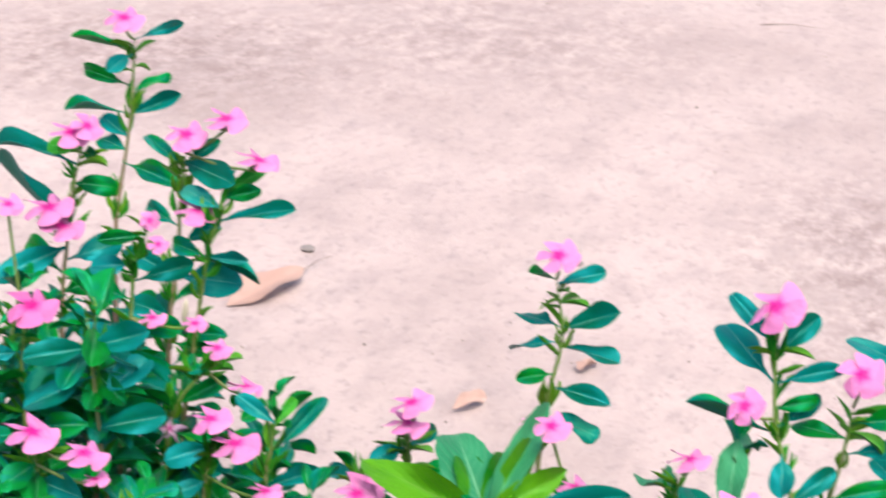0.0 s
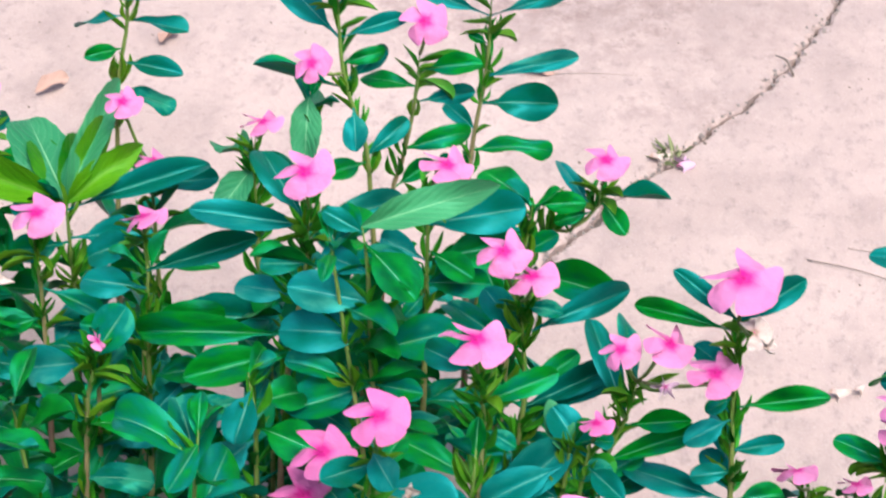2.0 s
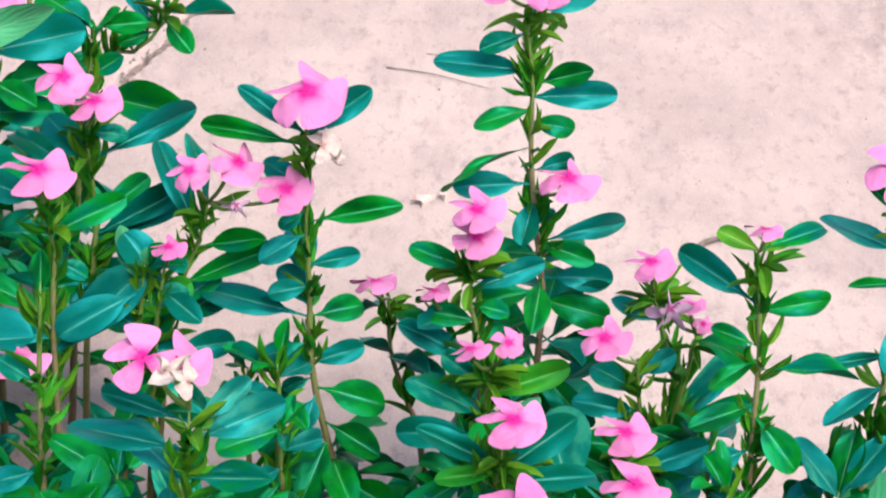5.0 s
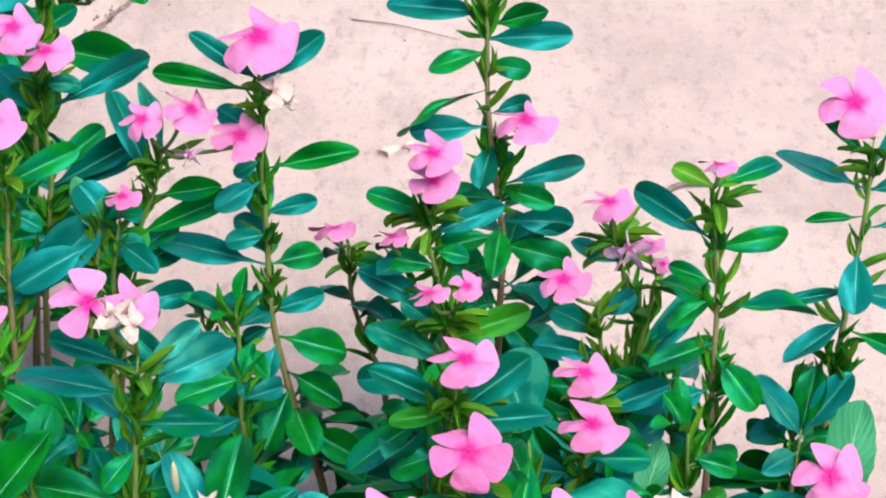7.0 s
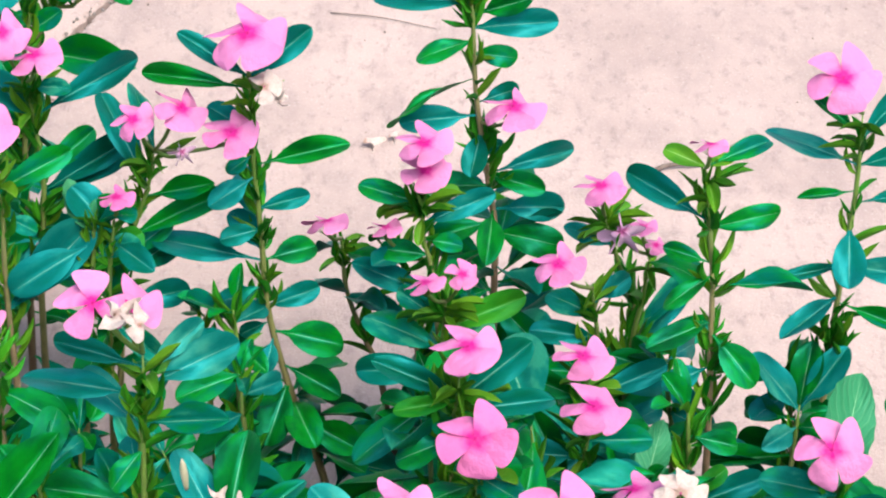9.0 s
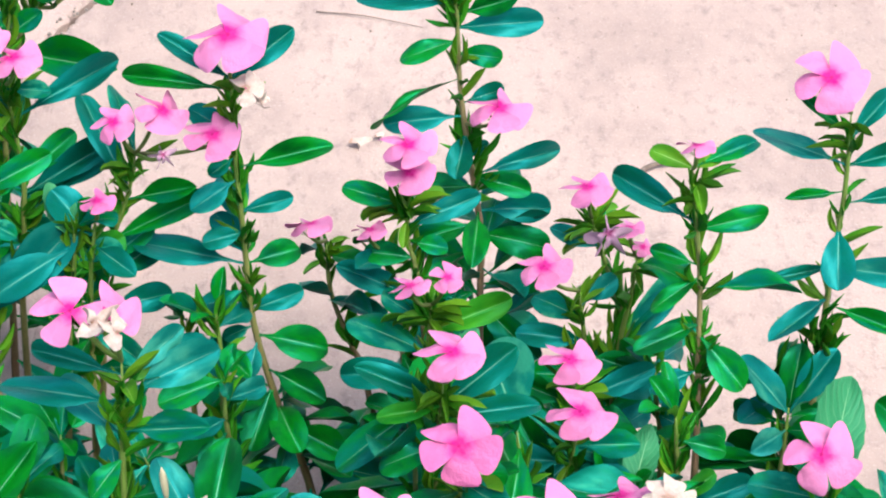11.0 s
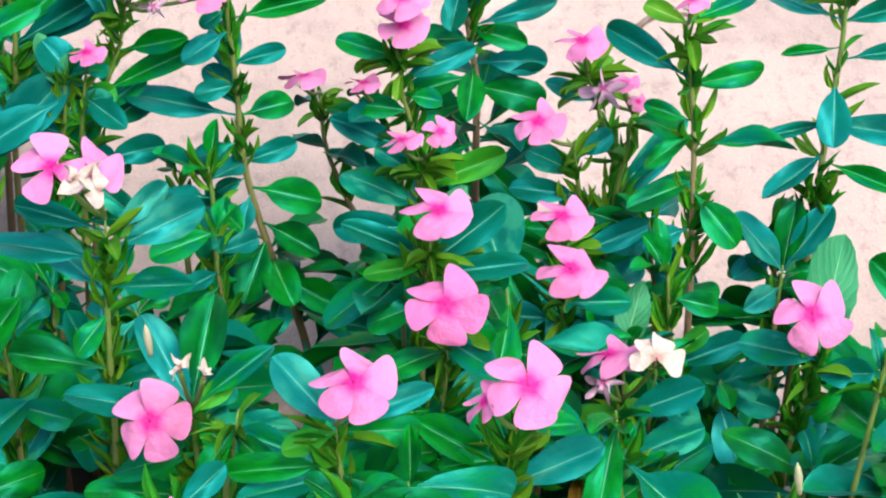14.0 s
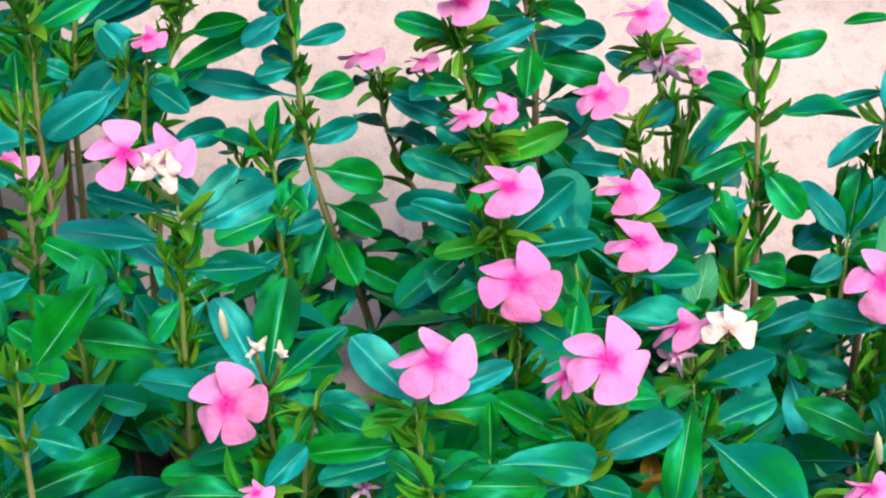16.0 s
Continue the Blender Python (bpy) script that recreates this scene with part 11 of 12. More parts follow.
plant = periwinkle("young glossy green periwinkle shoot without flowers", [(-1.151, 0.206, -0.012), (-1.163, 0.200, 0.185), (-1.183, 0.205, 0.370)], seed=586, thick=0.0022, spikes=0.3, tuft=0)
foliage(plant, 86, [(63, 291, 7, 52, 19, 11), (63, 111, -24, 57, 26, 21), (68, 7, -17, 47, 20, 39), (68, 146, 6, 53, 24, 16), (72, 100, -1, 62, 27, -5), (72, 295, 9, 64, 29, -26), (77, 188, 27, 58, 23, 10), (77, 337, -11, 57, 22, -33), (84, 260, -15, 49, 23, 16), (84, 101, -19, 56, 21, 21), (87, 2, -23, 57, 24, -18), (87, 172, 22, 55, 24, 8), (93, 69, -2, 57, 25, -38), (93, 247, 45, 50, 21, -1), (99, 157, 4, 36, 15, 39), (99, 1, -7, 39, 18, -2)])
plant = periwinkle("young glossy green periwinkle shoot without flowers", [(-0.538, 0.423, -0.012), (-0.554, 0.431, 0.050), (-0.579, 0.414, 0.100)], seed=587, thick=0.0022, spikes=0.3, tuft=0)
foliage(plant, 87, [(31, 137, 3, 56, 20, -9), (31, 245, 35, 47, 19, -11), (45, 176, 48, 65, 29, -8), (45, 0, -3, 59, 24, -25), (58, 263, -24, 62, 25, 25), (58, 174, -11, 45, 19, 10), (74, 26, 37, 60, 24, 11), (74, 168, 27, 44, 19, -42), (94, 72, -8, 56, 23, -5), (94, 249, -3, 61, 22, 35)])
plant = periwinkle("young glossy green periwinkle shoot without flowers", [(-0.854, 0.466, -0.012), (-0.858, 0.459, 0.090), (-0.862, 0.480, 0.180)], seed=588, thick=0.0022, spikes=0.3, tuft=0)
foliage(plant, 88, [(23, 86, -14, 51, 19, 7), (23, 288, 42, 56, 25, -14), (33, 195, 50, 45, 16, -19), (33, 4, 32, 64, 25, -31), (43, 278, -6, 63, 27, -35), (43, 108, 29, 45, 18, -35), (52, 38, 11, 54, 24, -18), (52, 205, 10, 55, 26, -26), (68, 76, -22, 50, 19, -24), (68, 272, 39, 53, 20, -14), (77, 213, 35, 53, 25, 3), (77, 357, 35, 55, 20, 36), (84, 282, 27, 59, 21, -28), (84, 93, 1, 63, 24, -41), (97, 48, 34, 35, 16, 36), (97, 198, 12, 40, 17, 32)])
plant = periwinkle("young glossy green periwinkle shoot without flowers", [(-0.387, 0.431, -0.012), (-0.385, 0.433, 0.115), (-0.383, 0.416, 0.230)], seed=589, thick=0.0022, spikes=0.3, tuft=0)
foliage(plant, 89, [(40, 209, 41, 59, 25, -25), (40, 34, 40, 53, 23, 5), (49, 283, -10, 66, 30, -18), (49, 102, 14, 55, 24, -30), (56, 33, 5, 61, 22, -40), (56, 220, 9, 49, 23, 1), (65, 125, -3, 45, 20, -11), (65, 295, 34, 48, 17, -25), (70, 218, -3, 50, 23, -39), (70, 3, 49, 55, 24, 37), (79, 294, -12, 63, 24, -40), (79, 97, 34, 56, 20, 17), (87, 3, 15, 44, 17, -20), (87, 193, 33, 53, 19, -21), (95, 95, 23, 38, 13, -11), (95, 294, 6, 38, 17, -32)])
plant = periwinkle("young glossy green periwinkle shoot without flowers", [(-1.208, 0.320, -0.012), (-1.216, 0.312, 0.195), (-1.228, 0.323, 0.390)], seed=590, thick=0.0022, spikes=0.3, tuft=0)
foliage(plant, 90, [(64, 156, 35, 51, 24, 2), (64, 12, 20, 66, 28, 18), (69, 276, 19, 61, 26, 9), (69, 66, -17, 58, 22, 30), (75, 5, -6, 47, 19, -25), (75, 161, 7, 65, 23, 36), (79, 81, 41, 59, 24, 10), (79, 280, 25, 45, 21, -9), (84, 159, 39, 57, 25, -18), (84, 356, 38, 52, 19, -32), (88, 256, 1, 48, 21, -36), (88, 61, 0, 52, 24, 19), (93, 322, -10, 56, 26, 33), (93, 145, 44, 55, 21, 13), (98, 79, -11, 44, 20, -30), (98, 264, 36, 48, 21, 2)])
plant = periwinkle("young glossy green periwinkle shoot without flowers", [(-0.749, 0.244, -0.012), (-0.737, 0.251, 0.175), (-0.719, 0.247, 0.350)], seed=591, thick=0.0022, spikes=0.3, tuft=0)
foliage(plant, 91, [(60, 127, 7, 63, 25, -28), (60, 308, -24, 45, 20, -31), (64, 197, 44, 55, 23, -36), (64, 22, -7, 66, 24, -33), (70, 329, 32, 51, 23, -4), (70, 103, 48, 56, 21, 26), (77, 30, 26, 45, 19, -35), (77, 220, -11, 49, 20, -17), (82, 115, 31, 55, 25, 26), (82, 268, 49, 47, 19, 2), (88, 198, -11, 61, 22, 25), (88, 18, 10, 57, 26, -5), (91, 341, 8, 47, 19, -15), (91, 123, -24, 55, 21, -7), (99, 292, -12, 36, 14, 25)])
plant = periwinkle("young glossy green periwinkle shoot without flowers", [(-0.982, 0.508, -0.012), (-0.999, 0.512, 0.140), (-1.025, 0.489, 0.280)], seed=592, thick=0.0022, spikes=0.3, tuft=0)
foliage(plant, 92, [(50, 168, 30, 46, 19, 0), (50, 17, 37, 51, 21, 28), (57, 262, 35, 49, 20, -32), (57, 113, 9, 64, 29, 39), (63, 25, -4, 58, 25, -17), (63, 226, 47, 60, 23, 28), (68, 118, 26, 50, 20, -13), (68, 280, 30, 49, 20, -34), (78, 159, 31, 62, 22, -10), (78, 350, 7, 62, 28, -5), (83, 289, 5, 51, 22, 14), (83, 108, 29, 49, 21, 7), (91, 35, 37, 60, 22, -31), (91, 195, 47, 62, 23, -35), (96, 72, -15, 39, 14, -8), (96, 256, 0, 40, 17, -12)])
plant = periwinkle("young glossy green periwinkle shoot without flowers", [(-1.174, 0.231, -0.012), (-1.180, 0.225, 0.110), (-1.188, 0.239, 0.220)], seed=593, thick=0.0022, spikes=0.3, tuft=0)
foliage(plant, 93, [(34, 158, 45, 54, 25, 10), (34, 339, 43, 50, 18, 11), (44, 250, 27, 59, 27, -40), (44, 27, -21, 55, 23, -36), (55, 282, 3, 63, 27, 7), (55, 146, 26, 48, 20, 21), (64, 47, 29, 60, 27, 26), (64, 203, 23, 45, 21, -34), (70, 131, -5, 57, 24, -6), (70, 275, 7, 53, 23, -29), (81, 213, -6, 56, 26, -8), (81, 54, 45, 56, 24, 22), (88, 263, 16, 56, 21, -20), (88, 85, 46, 55, 21, -40), (96, 0, 12, 47, 18, 40), (96, 192, 20, 44, 20, -14)])
plant = periwinkle("young glossy green periwinkle shoot without flowers", [(-0.404, 0.282, -0.012), (-0.418, 0.288, 0.130), (-0.439, 0.291, 0.260)], seed=594, thick=0.0022, spikes=0.3, tuft=0)
foliage(plant, 94, [(46, 112, 8, 50, 20, -32), (46, 299, 28, 57, 22, -23), (52, 237, 12, 49, 23, 6), (52, 53, 41, 45, 21, -25), (60, 341, 11, 46, 21, -1), (60, 142, 44, 48, 21, 41), (65, 58, 24, 47, 21, 12), (65, 204, -1, 45, 20, 20), (74, 140, -21, 55, 25, 40), (74, 288, 20, 64, 30, -8), (80, 258, 4, 55, 23, 12), (80, 25, 20, 66, 28, -17), (89, 285, 4, 59, 28, -3), (89, 79, 42, 49, 22, 33), (97, 34, 49, 36, 14, -16), (97, 221, 22, 49, 19, 22)])
plant = periwinkle("young glossy green periwinkle shoot without flowers", [(-0.351, 0.476, -0.012), (-0.339, 0.481, 0.110), (-0.323, 0.471, 0.220)], seed=595, thick=0.0022, spikes=0.3, tuft=0)
foliage(plant, 95, [(34, 231, -19, 56, 21, -3), (34, 36, 18, 45, 18, -8), (42, 306, 42, 53, 24, 12), (42, 114, 38, 65, 27, -7), (53, 355, -22, 57, 24, 21), (53, 193, 10, 60, 23, -27), (63, 97, -11, 66, 29, 3), (63, 295, 37, 63, 25, -29), (70, 221, 17, 45, 17, 34), (70, 54, 37, 64, 29, 11), (79, 290, -21, 51, 20, 16), (79, 129, -20, 64, 28, -21), (90, 40, 27, 46, 18, 34), (90, 220, 1, 60, 27, -2), (93, 106, -21, 59, 27, -6), (93, 294, -23, 53, 23, 35)])
plant = periwinkle("young glossy green periwinkle shoot without flowers", [(-1.123, 0.400, -0.012), (-1.113, 0.400, 0.150), (-1.098, 0.418, 0.300)], seed=596, thick=0.0022, spikes=0.3, tuft=0)
foliage(plant, 96, [(53, 160, 8, 56, 25, 13), (53, 315, -10, 60, 26, -3), (58, 223, 10, 45, 17, -1), (58, 51, 6, 64, 29, 26), (65, 345, 46, 47, 22, 25), (65, 151, 8, 56, 26, 19), (73, 77, 15, 46, 17, 8), (73, 257, -3, 52, 23, 11), (78, 154, 7, 62, 26, 24), (78, 345, -13, 53, 21, -10), (84, 226, 7, 56, 26, 36), (84, 42, 41, 49, 19, -5), (91, 322, 11, 48, 18, -33), (91, 166, -21, 63, 29, -7), (97, 51, -12, 45, 21, -34), (97, 253, 37, 48, 18, -41)])
plant = periwinkle("young glossy green periwinkle shoot without flowers", [(-1.139, 0.552, -0.012), (-1.139, 0.560, 0.090), (-1.139, 0.566, 0.180)], seed=597, thick=0.0022, spikes=0.3, tuft=0)
foliage(plant, 97, [(23, 280, -1, 49, 22, -6), (23, 91, 40, 44, 20, -1), (32, 353, -18, 55, 23, -36), (32, 193, 18, 61, 27, 22), (47, 90, 23, 56, 22, 24), (47, 262, 33, 61, 24, -22), (56, 169, -15, 47, 18, 19), (56, 338, 10, 55, 23, 17), (67, 256, -24, 59, 25, -9), (67, 43, -14, 50, 23, -5), (78, 323, -1, 62, 25, -28), (78, 153, -19, 53, 22, -36), (83, 16, -3, 46, 21, -42), (83, 219, -2, 55, 25, -39), (97, 117, 17, 38, 15, -21), (97, 323, 27, 43, 20, 7)])
plant = periwinkle("young glossy green periwinkle shoot without flowers", [(-1.174, 0.528, -0.012), (-1.183, 0.522, 0.080), (-1.196, 0.541, 0.160)], seed=598, thick=0.0022, spikes=0.3, tuft=0)
foliage(plant, 98, [(26, 270, 9, 49, 19, -15), (26, 72, 4, 55, 19, -20), (39, 335, -12, 53, 20, 33), (39, 128, -2, 65, 30, 25), (52, 60, 8, 59, 24, 32), (52, 252, 50, 58, 27, 25), (57, 172, 18, 47, 21, 13), (57, 323, 25, 66, 29, -15), (71, 268, 26, 45, 21, -18), (71, 77, 47, 61, 23, 22), (81, 352, 6, 52, 18, -7), (81, 196, 44, 66, 25, -15), (93, 100, 18, 54, 20, -6), (93, 246, 24, 50, 18, 3)])
plant = periwinkle("young glossy green periwinkle shoot without flowers", [(-1.155, 0.304, -0.012), (-1.175, 0.296, 0.155), (-1.205, 0.323, 0.310)], seed=599, thick=0.0022, spikes=0.3, tuft=0)
foliage(plant, 99, [(55, 267, 32, 46, 19, 25), (55, 68, -15, 56, 23, -10), (61, 4, -19, 46, 19, -37), (61, 164, 39, 58, 21, 16), (67, 66, -13, 56, 22, 4), (67, 263, -11, 46, 17, 11), (72, 176, 21, 58, 27, -3), (72, 11, -3, 59, 26, 40), (77, 308, 48, 53, 23, 1), (77, 100, -12, 44, 20, 37), (85, 24, -6, 50, 23, -8), (85, 196, 23, 46, 18, 14), (91, 85, 21, 65, 28, 24), (91, 281, 28, 45, 16, -20), (97, 177, 0, 47, 20, 36), (97, 15, 39, 48, 20, -36)])
plant = periwinkle("young glossy green periwinkle shoot without flowers", [(-0.930, 0.337, -0.012), (-0.939, 0.344, 0.200), (-0.953, 0.347, 0.400)], leaves=[(0.94, -144, -5, 0.054, 0.025, -52, "blue"), (0.94, 10, 19, 0.054, 0.025, 56, "blue"), (0.88, -129, -11, 0.060, 0.024, -48, "blue"),
                   (0.83, 47, 35, 0.056, 0.026, 48, "blue"), (0.78, -153, -2, 0.044, 0.025, -60), (0.77, 9, 19, 0.057, 0.026, 52, "blue")], seed=600, thick=0.0022, spikes=0.3, tuft=0)
foliage(plant, 100, [(65, 186, 9, 66, 29, -23), (65, 316, 16, 45, 21, -1), (69, 294, 24, 46, 20, 2), (69, 147, -14, 56, 26, -12), (73, 48, 43, 49, 18, 16), (79, 122, 16, 62, 28, -15), (84, 40, 0, 46, 18, 27), (93, 47, -18, 46, 18, 36)])
plant = periwinkle("young glossy green periwinkle shoot without flowers", [(-1.001, 0.512, -0.012), (-1.014, 0.519, 0.075), (-1.035, 0.495, 0.150)], seed=601, thick=0.0022, spikes=0.3, tuft=0)
foliage(plant, 101, [(25, 234, 27, 64, 24, 16), (25, 43, -10, 60, 28, -6), (36, 333, -10, 45, 20, 30), (36, 125, -12, 54, 24, -19), (46, 50, -22, 47, 21, 27), (46, 197, 40, 60, 24, -16), (59, 138, -20, 65, 30, 23), (59, 334, 30, 54, 23, -17), (71, 207, 20, 61, 26, 38), (71, 38, -7, 56, 25, -19), (84, 312, 2, 63, 27, 16), (84, 116, 46, 62, 24, 9), (92, 4, 34, 56, 25, -33), (92, 176, 40, 54, 24, -27)])
plant = periwinkle("young glossy green periwinkle shoot without flowers", [(-1.192, 0.615, -0.012), (-1.197, 0.623, 0.050), (-1.205, 0.634, 0.100)], seed=602, thick=0.0022, spikes=0.3, tuft=0)
foliage(plant, 102, [(25, 71, -15, 46, 17, 30), (25, 246, 38, 48, 19, -38), (47, 168, -15, 44, 16, -39), (47, 342, 1, 46, 20, 12), (63, 257, 45, 59, 23, 10), (63, 98, -9, 65, 28, -10), (77, 319, 22, 65, 23, -30), (77, 131, 14, 54, 23, -24), (89, 47, 0, 52, 18, -23), (89, 229, 37, 57, 21, 17)])
plant = periwinkle("young glossy green periwinkle shoot without flowers", [(-0.983, 0.472, -0.012), (-0.970, 0.474, 0.115), (-0.950, 0.473, 0.230)], seed=603, thick=0.0022, spikes=0.3, tuft=0)
foliage(plant, 103, [(40, 240, 13, 61, 22, -36), (40, 55, 5, 51, 18, -26), (48, 7, -20, 60, 27, -2), (48, 201, -7, 52, 22, 16), (57, 95, 36, 61, 28, -20), (57, 263, 2, 46, 21, -29), (65, 145, 23, 66, 24, 41), (65, 0, -15, 47, 16, 16), (69, 273, 5, 66, 24, 3), (69, 60, -12, 53, 20, -19), (82, 338, -21, 60, 23, 32), (82, 150, 42, 61, 23, 8), (86, 67, 23, 57, 24, -28), (86, 268, 35, 57, 27, 14), (95, 145, 26, 62, 24, 0), (95, 324, 22, 64, 27, -25)])
plant = periwinkle("young glossy green periwinkle shoot without flowers", [(-1.168, 0.531, -0.012), (-1.153, 0.525, 0.160), (-1.130, 0.543, 0.320)], seed=604, thick=0.0022, spikes=0.3, tuft=0)
foliage(plant, 104, [(56, 186, 4, 49, 23, 20), (56, 21, 20, 53, 21, -21), (61, 292, 45, 51, 19, 26), (61, 104, -25, 52, 24, 26), (68, 11, 47, 51, 19, 20), (68, 174, 24, 49, 21, 20), (74, 96, 45, 65, 28, -17), (74, 293, -3, 57, 26, 27), (80, 196, 16, 59, 26, 18), (80, 24, -12, 62, 28, 10), (84, 305, -10, 50, 23, -26), (84, 129, -7, 51, 20, -6), (91, 348, 42, 48, 18, 26), (91, 199, 30, 64, 30, -10), (97, 80, 28, 46, 19, 19), (97, 291, 46, 49, 20, 10)])
plant = periwinkle("young glossy green periwinkle shoot without flowers", [(-1.084, 0.143, -0.012), (-1.088, 0.152, 0.195), (-1.095, 0.125, 0.390)], seed=605, thick=0.0022, spikes=0.3, tuft=0)
foliage(plant, 105, [(64, 245, 26, 57, 25, 40), (64, 54, 14, 63, 23, -6), (69, 337, 37, 47, 22, -40), (69, 130, 2, 54, 24, 18), (75, 89, 12, 49, 18, -35), (75, 282, 33, 62, 29, -22), (79, 137, 43, 62, 24, -20), (79, 322, 16, 54, 23, -16), (85, 267, 28, 53, 21, -30), (85, 93, 41, 52, 21, -14), (87, 353, 4, 46, 19, 36), (87, 189, 37, 49, 19, -16), (93, 87, -3, 57, 26, 2), (93, 249, 21, 61, 29, -37), (97, 175, -15, 47, 22, 25), (97, 13, 35, 38, 15, -26)])
plant = periwinkle("young glossy green periwinkle shoot without flowers", [(-0.324, 0.128, -0.012), (-0.341, 0.136, 0.205), (-0.366, 0.144, 0.410)], seed=606, thick=0.0022, spikes=0.3, tuft=0)
foliage(plant, 106, [(66, 204, -9, 56, 25, 7), (66, 25, -5, 54, 24, -22), (70, 314, -17, 47, 18, 2), (70, 110, -23, 55, 24, -1), (75, 16, -5, 50, 22, -27), (75, 196, 31, 47, 21, -32), (80, 73, 10, 59, 21, -26), (80, 322, 34, 57, 26, 3), (84, 154, 26, 44, 20, 13), (84, 46, 48, 51, 22, 37), (88, 328, 13, 51, 24, 0), (88, 110, 37, 60, 27, 31), (94, 36, 11, 50, 19, -11), (94, 185, 22, 56, 20, 20), (98, 68, 0, 47, 22, 10), (98, 276, 6, 35, 13, -9)])
plant = periwinkle("young glossy green periwinkle shoot without flowers", [(-0.787, 0.199, -0.012), (-0.788, 0.208, 0.165), (-0.789, 0.187, 0.330)], seed=607, thick=0.0022, spikes=0.3, tuft=0)
foliage(plant, 107, [(57, 168, 36, 50, 21, -30), (57, 27, 12, 55, 21, -16), (63, 270, -12, 60, 26, -15), (63, 131, 28, 47, 22, -20), (69, 356, 50, 60, 26, 28), (69, 183, 18, 45, 18, 20), (73, 98, 24, 49, 21, -8), (73, 294, 34, 60, 26, 23), (81, 229, 14, 54, 25, 12), (81, 8, 15, 66, 23, 13), (86, 328, -9, 45, 20, -14), (86, 102, -8, 57, 25, -23), (91, 55, 18, 66, 27, -33), (91, 199, 23, 54, 22, 42), (96, 128, -21, 39, 17, 30), (96, 304, 23, 38, 18, 41)])
plant = periwinkle("young glossy green periwinkle shoot without flowers", [(-0.595, 0.379, -0.012), (-0.580, 0.373, 0.055), (-0.557, 0.394, 0.110)], seed=608, thick=0.0022, spikes=0.3, tuft=0)
foliage(plant, 108, [(27, 120, 3, 54, 24, -9), (27, 284, -23, 49, 21, 8), (44, 207, 42, 58, 27, -19), (44, 34, -20, 58, 25, 2), (56, 288, 15, 53, 20, -26), (56, 131, -13, 57, 25, -40), (70, 57, -12, 45, 19, -35), (70, 196, 26, 51, 19, 14), (77, 105, 5, 49, 23, -22), (77, 298, 22, 52, 21, 30), (95, 230, 24, 47, 19, 4), (95, 42, 18, 60, 22, -20)])
plant = periwinkle("young glossy green periwinkle shoot without flowers", [(-0.843, 0.478, -0.012), (-0.850, 0.485, 0.110), (-0.861, 0.481, 0.220)], seed=609, thick=0.0022, spikes=0.3, tuft=0)
foliage(plant, 109, [(35, 142, -5, 46, 19, 7), (35, 313, -16, 52, 20, 35), (43, 268, 48, 47, 19, 8), (43, 49, 49, 66, 29, -42), (56, 18, 23, 49, 19, -13), (56, 166, -13, 57, 25, 22), (62, 92, 45, 56, 21, -34), (62, 244, 33, 63, 24, 2), (72, 167, 24, 58, 24, 12), (72, 338, 0, 66, 27, -29), (76, 302, -2, 50, 20, -5), (76, 82, -2, 46, 21, -2), (89, 357, 37, 55, 23, 37), (89, 155, 14, 57, 23, 6), (97, 71, 31, 39, 16, 39), (97, 286, -16, 47, 20, -16)])
plant = periwinkle("young glossy green periwinkle shoot without flowers", [(-0.683, -0.039, -0.012), (-0.689, -0.039, 0.180), (-0.699, -0.051, 0.360)], seed=610, thick=0.0022, spikes=0.3, tuft=0)
foliage(plant, 110, [(60, 121, 4, 47, 19, -31), (60, 287, -1, 61, 24, -10), (66, 197, -11, 57, 22, 27), (66, 22, -13, 66, 24, 19), (72, 302, 14, 45, 20, -33), (72, 113, -8, 45, 21, 3), (78, 341, -12, 63, 30, 13), (78, 189, -13, 58, 26, -22), (80, 99, 29, 50, 21, 26), (80, 271, -23, 61, 27, 5), (87, 184, 33, 61, 26, -17), (87, 16, 44, 61, 26, -25), (91, 311, 37, 63, 27, -7), (91, 103, 3, 64, 29, 21), (99, 22, 48, 42, 17, -29), (99, 191, 34, 41, 18, 32)])
plant = periwinkle("young glossy green periwinkle shoot without flowers", [(-0.705, 0.045, -0.012), (-0.693, 0.047, 0.165), (-0.675, 0.061, 0.330)], seed=611, thick=0.0022, spikes=0.3, tuft=0)
foliage(plant, 111, [(58, 208, -20, 50, 23, 13), (58, 20, 29, 57, 21, 21), (63, 282, 33, 48, 21, 28), (63, 84, 9, 51, 24, 18), (69, 348, 44, 51, 19, -39), (69, 202, 29, 54, 23, 35), (73, 74, 6, 61, 23, 22), (73, 253, 19, 56, 23, -10), (79, 199, -8, 52, 22, -12), (79, 351, -1, 49, 18, -13), (87, 274, 48, 45, 20, 31), (87, 119, 19, 47, 22, -16), (92, 7, 32, 55, 25, 1), (92, 198, 44, 53, 21, 24), (99, 82, 50, 49, 20, -23), (99, 254, -16, 37, 14, -33)])

# ---------------------------------------------------------------- loose things on the concrete
DRY_CURLED = blade("fallen_leaf", LEAF_DRY, ovate, 16, 10, -0.12, 0.14, 0.03, 0.15, 5, 0.01)
DRY_FLAT = blade("fallen_leaf", LEAF_DRY, ovate, 12, 8, 0.25, 0.35, 0.05, 0.3, 6, 0.01)


def fallen_leaf(mesh, x, y, az, length, width, label, roll=0, rise=0.004):
    ob = new("fallen_leaf", mesh)
    ob.matrix_basis = aimed(Vector((x, y, rise)), az, 4, length, width, roll)
    return tagged(ob, label, "dry leaf", "dry leaves on the concrete")


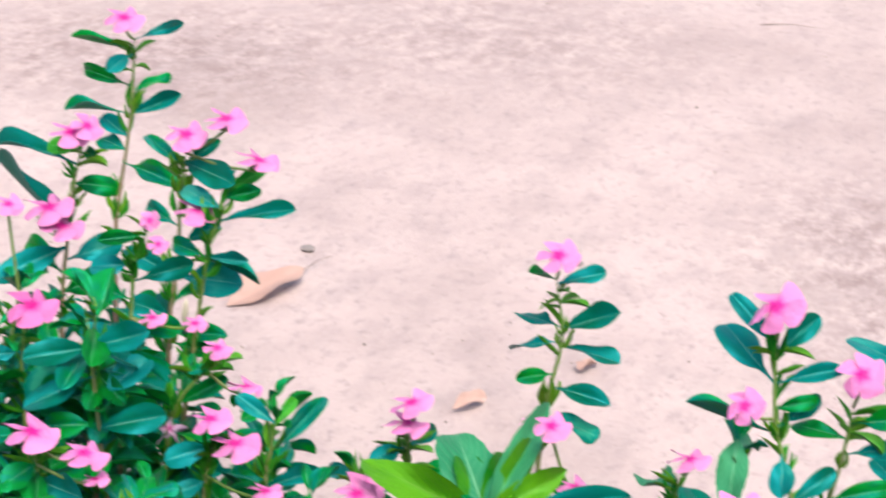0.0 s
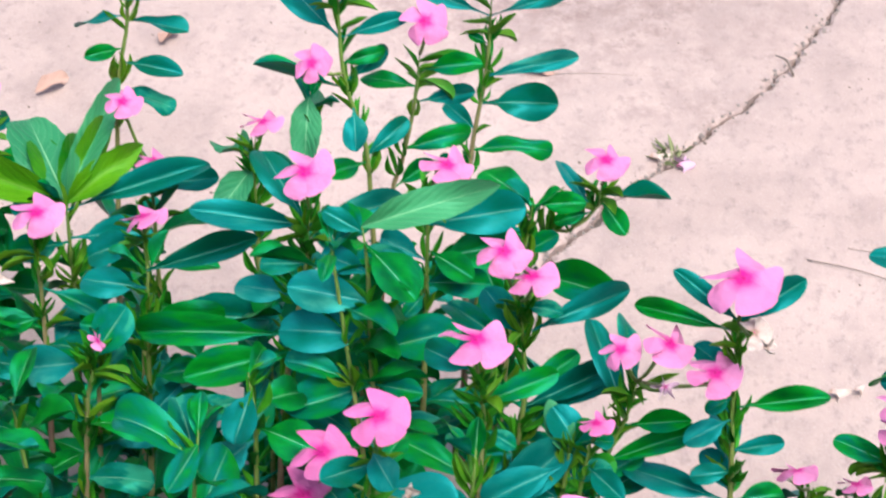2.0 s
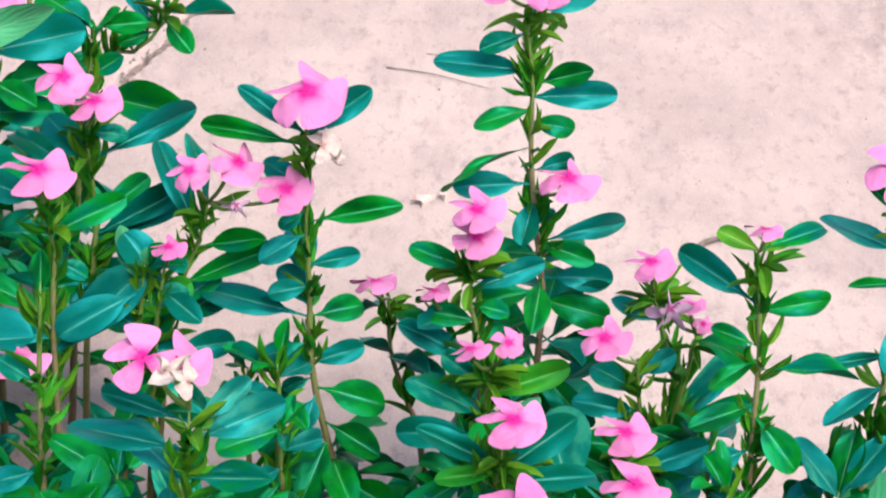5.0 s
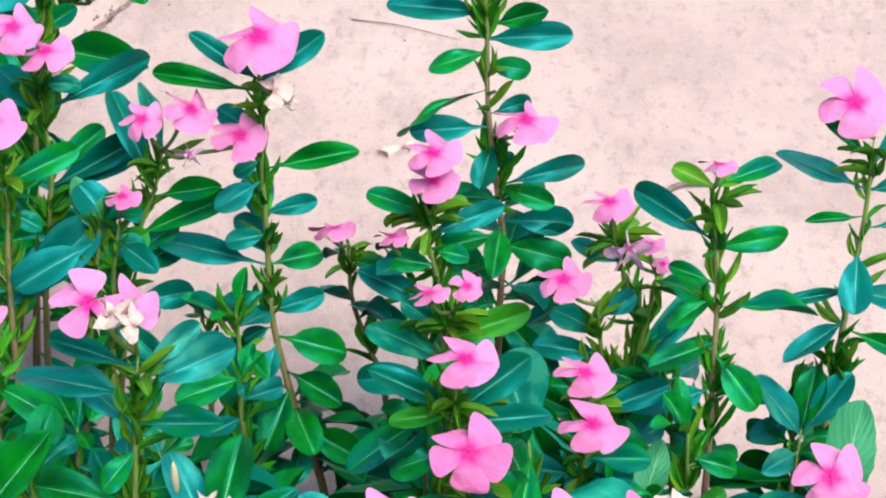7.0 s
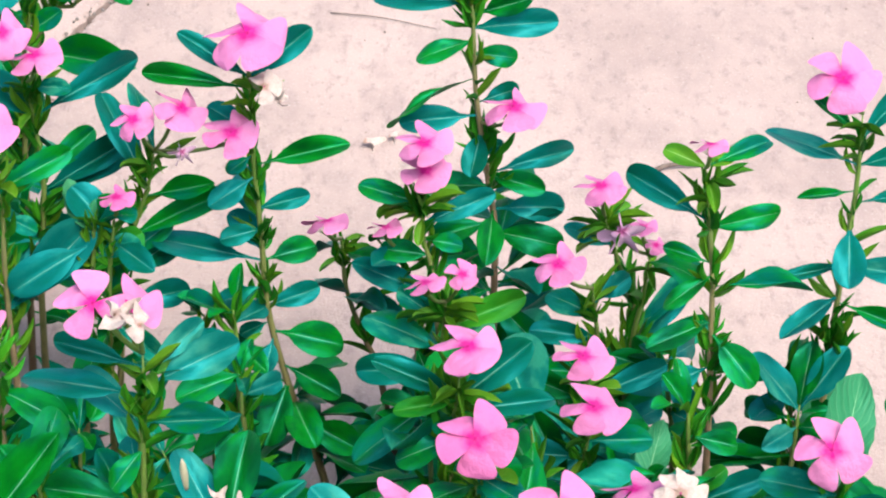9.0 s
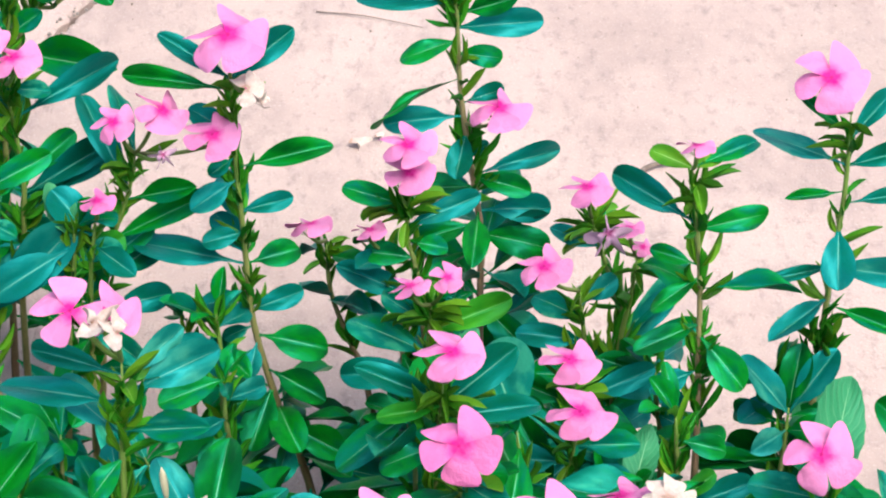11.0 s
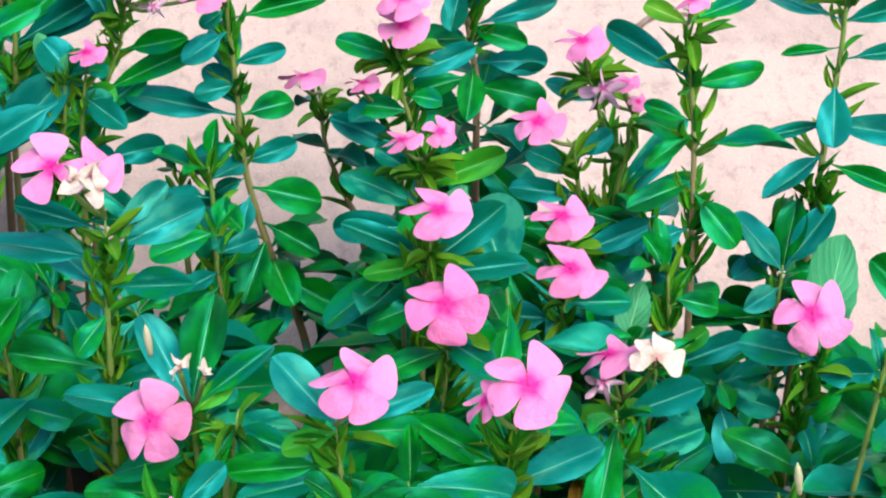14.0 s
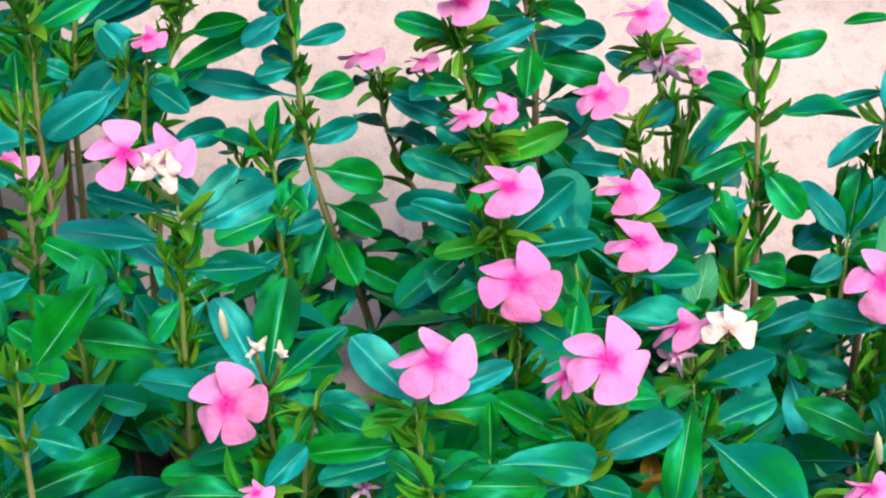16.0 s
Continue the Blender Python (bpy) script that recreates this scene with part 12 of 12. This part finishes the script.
def twig(pts, thick, label):
    base = Vector(pts[0])
    line = spline([Vector(p) - base for p in pts], 10)
    ob = new("twig", tube_mesh("twig", BARK, line, [thick * (1 - 0.06 * i) for i in range(11)], 6))
    ob.location = base
    return tagged(ob, label, "twig", "twigs on the concrete")


fallen_leaf(DRY_CURLED, -1.244, 1.186, 64, 0.116, 0.046, "large slightly curled light brown dry leaf on the concrete", 0, 0.003)
twig([(-1.200, 1.300, 0.008), (-1.196, 1.335, 0.008), (-1.190, 1.365, 0.003)], 0.0009, "curved dry leaf stalk on the concrete")
fallen_leaf(DRY_FLAT, -0.905, 1.035, 62, 0.050, 0.017, "small orange-brown dry leaf on the concrete", 20, 0.006)
fallen_leaf(DRY_FLAT, -0.81, 1.175, 75, 0.034, 0.017, "small crumpled brown leaf on the concrete", -20, 0.006)
fallen_leaf(DRY_FLAT, -0.412, 1.188, 8, 0.034, 0.018, "flat greyish dry leaf on the concrete", 0, 0.003)
twig([(-0.086, 0.857, 0.002), (-0.04, 0.846, 0.003), (0.012, 0.826, 0.002)], 0.0007, "thin dry grey twig on the concrete")
twig([(-0.05, 0.885, 0.002), (-0.025, 0.880, 0.003), (0.0, 0.872, 0.002)], 0.0004, "very thin straw on the concrete")
twig([(-0.38, 1.190, 0.002), (-0.34, 1.199, 0.002), (-0.29, 1.203, 0.002)], 0.0004, "thin straw beside a dry leaf")
twig([(0.186, 0.578, 0.003), (0.205, 0.594, 0.005), (0.236, 0.597, 0.003)], 0.0028, "short dark bent stick on the concrete")
twig([(-0.938, 2.454, 0.002), (-0.893, 2.471, 0.003), (-0.853, 2.473, 0.002)], 0.0009, "dry grey twig on the concrete")


def fallen_petal(x, y, az, size, label):
    ob = new("fallen_petal", PETALS_WITHERED[0])
    ob.matrix_basis = aimed(Vector((x, y, 0.006)), az, 0, size, size, 0)
    return tagged(ob, label, "petal", "withered petals on the concrete")


fallen_petal(-0.052, 0.632, 15, 0.016, "withered cream petal on the concrete")
fallen_petal(-0.03, 0.640, 40, 0.010, "small withered petal on the concrete")
fallen_petal(-0.255, 1.02, 20, 0.018, "faded mauve petal beside the crack")


def pebble(x, y, size, label):
    bm = bmesh.new()
    bmesh.ops.create_icosphere(bm, subdivisions=2, radius=1)
    for v in bm.verts:
        v.co *= 1 + 0.25 * noise.noise(v.co * 1.7 + Vector((x * 9, y * 9, 0)))
    ob = new("pebble", mesh_of("pebble", bm, CRUMB))
    ob.matrix_basis = Matrix.Translation((x, y, size * 0.42)) @ Matrix.Diagonal((size, size * 0.8, size * 0.5, 1))
    return tagged(ob, label, "pebble", "pebbles on the concrete")


pebble(-0.907, 1.463, 0.007, "small brownish pebble on the concrete")
pebble(-1.226, 1.374, 0.009, "grey-brown pebble beside a dry leaf")


WEED = leaf_material("dusty_olive_leaf", (0.13, 0.17, 0.06), (0.26, 0.30, 0.14), (0.30, 0.33, 0.18), 0.05, 0.04, 0.6)
WEED_LEAVES = [blade("leaf", WEED, lance, 8, 4, d, 0.4, 0.03, 0.2, k + 60) for k, d in enumerate((0.4, 0.9, -0.2))]


def crack_weed():
    """A small rosette that grows out of the crack."""
    r = random.Random(3)
    root = tagged(new("weed"), "small pale olive weed with a mauve bloom growing from the crack", "weed")
    root.location = (-0.238, 1.035, -0.012)
    for i in range(30):
        length = r.uniform(0.010, 0.026)
        part("leaf", r.choice(WEED_LEAVES), root, aimed(Vector((r.uniform(-0.014, 0.014), r.uniform(-0.012, 0.02), 0.006)), r.uniform(0, 360), r.uniform(15, 60), length, length * r.uniform(0.22, 0.36), r.uniform(-20, 20)))
    for i in range(3):
        part("bloom", PETALS_DULL[i % 2], root, aimed(Vector((0.012 + 0.006 * i, -0.026 + 0.003 * i, 0.016)), 70 * i, 25, 0.011, 0.011, 0), "faded mauve petal")
    return root


crack_weed()
twig([(-0.128, 1.235, 0.002), (-0.137, 1.255, 0.009), (-0.150, 1.275, 0.004)], 0.0016, "bent dry straw lying over the crack")
pebble(-0.105, 1.50, 0.012, "grey broken stone in the crack")
pebble(-0.092, 1.535, 0.009, "small grey broken stone in the crack")
pebble(-0.118, 1.515, 0.007, "small dark broken stone in the crack")
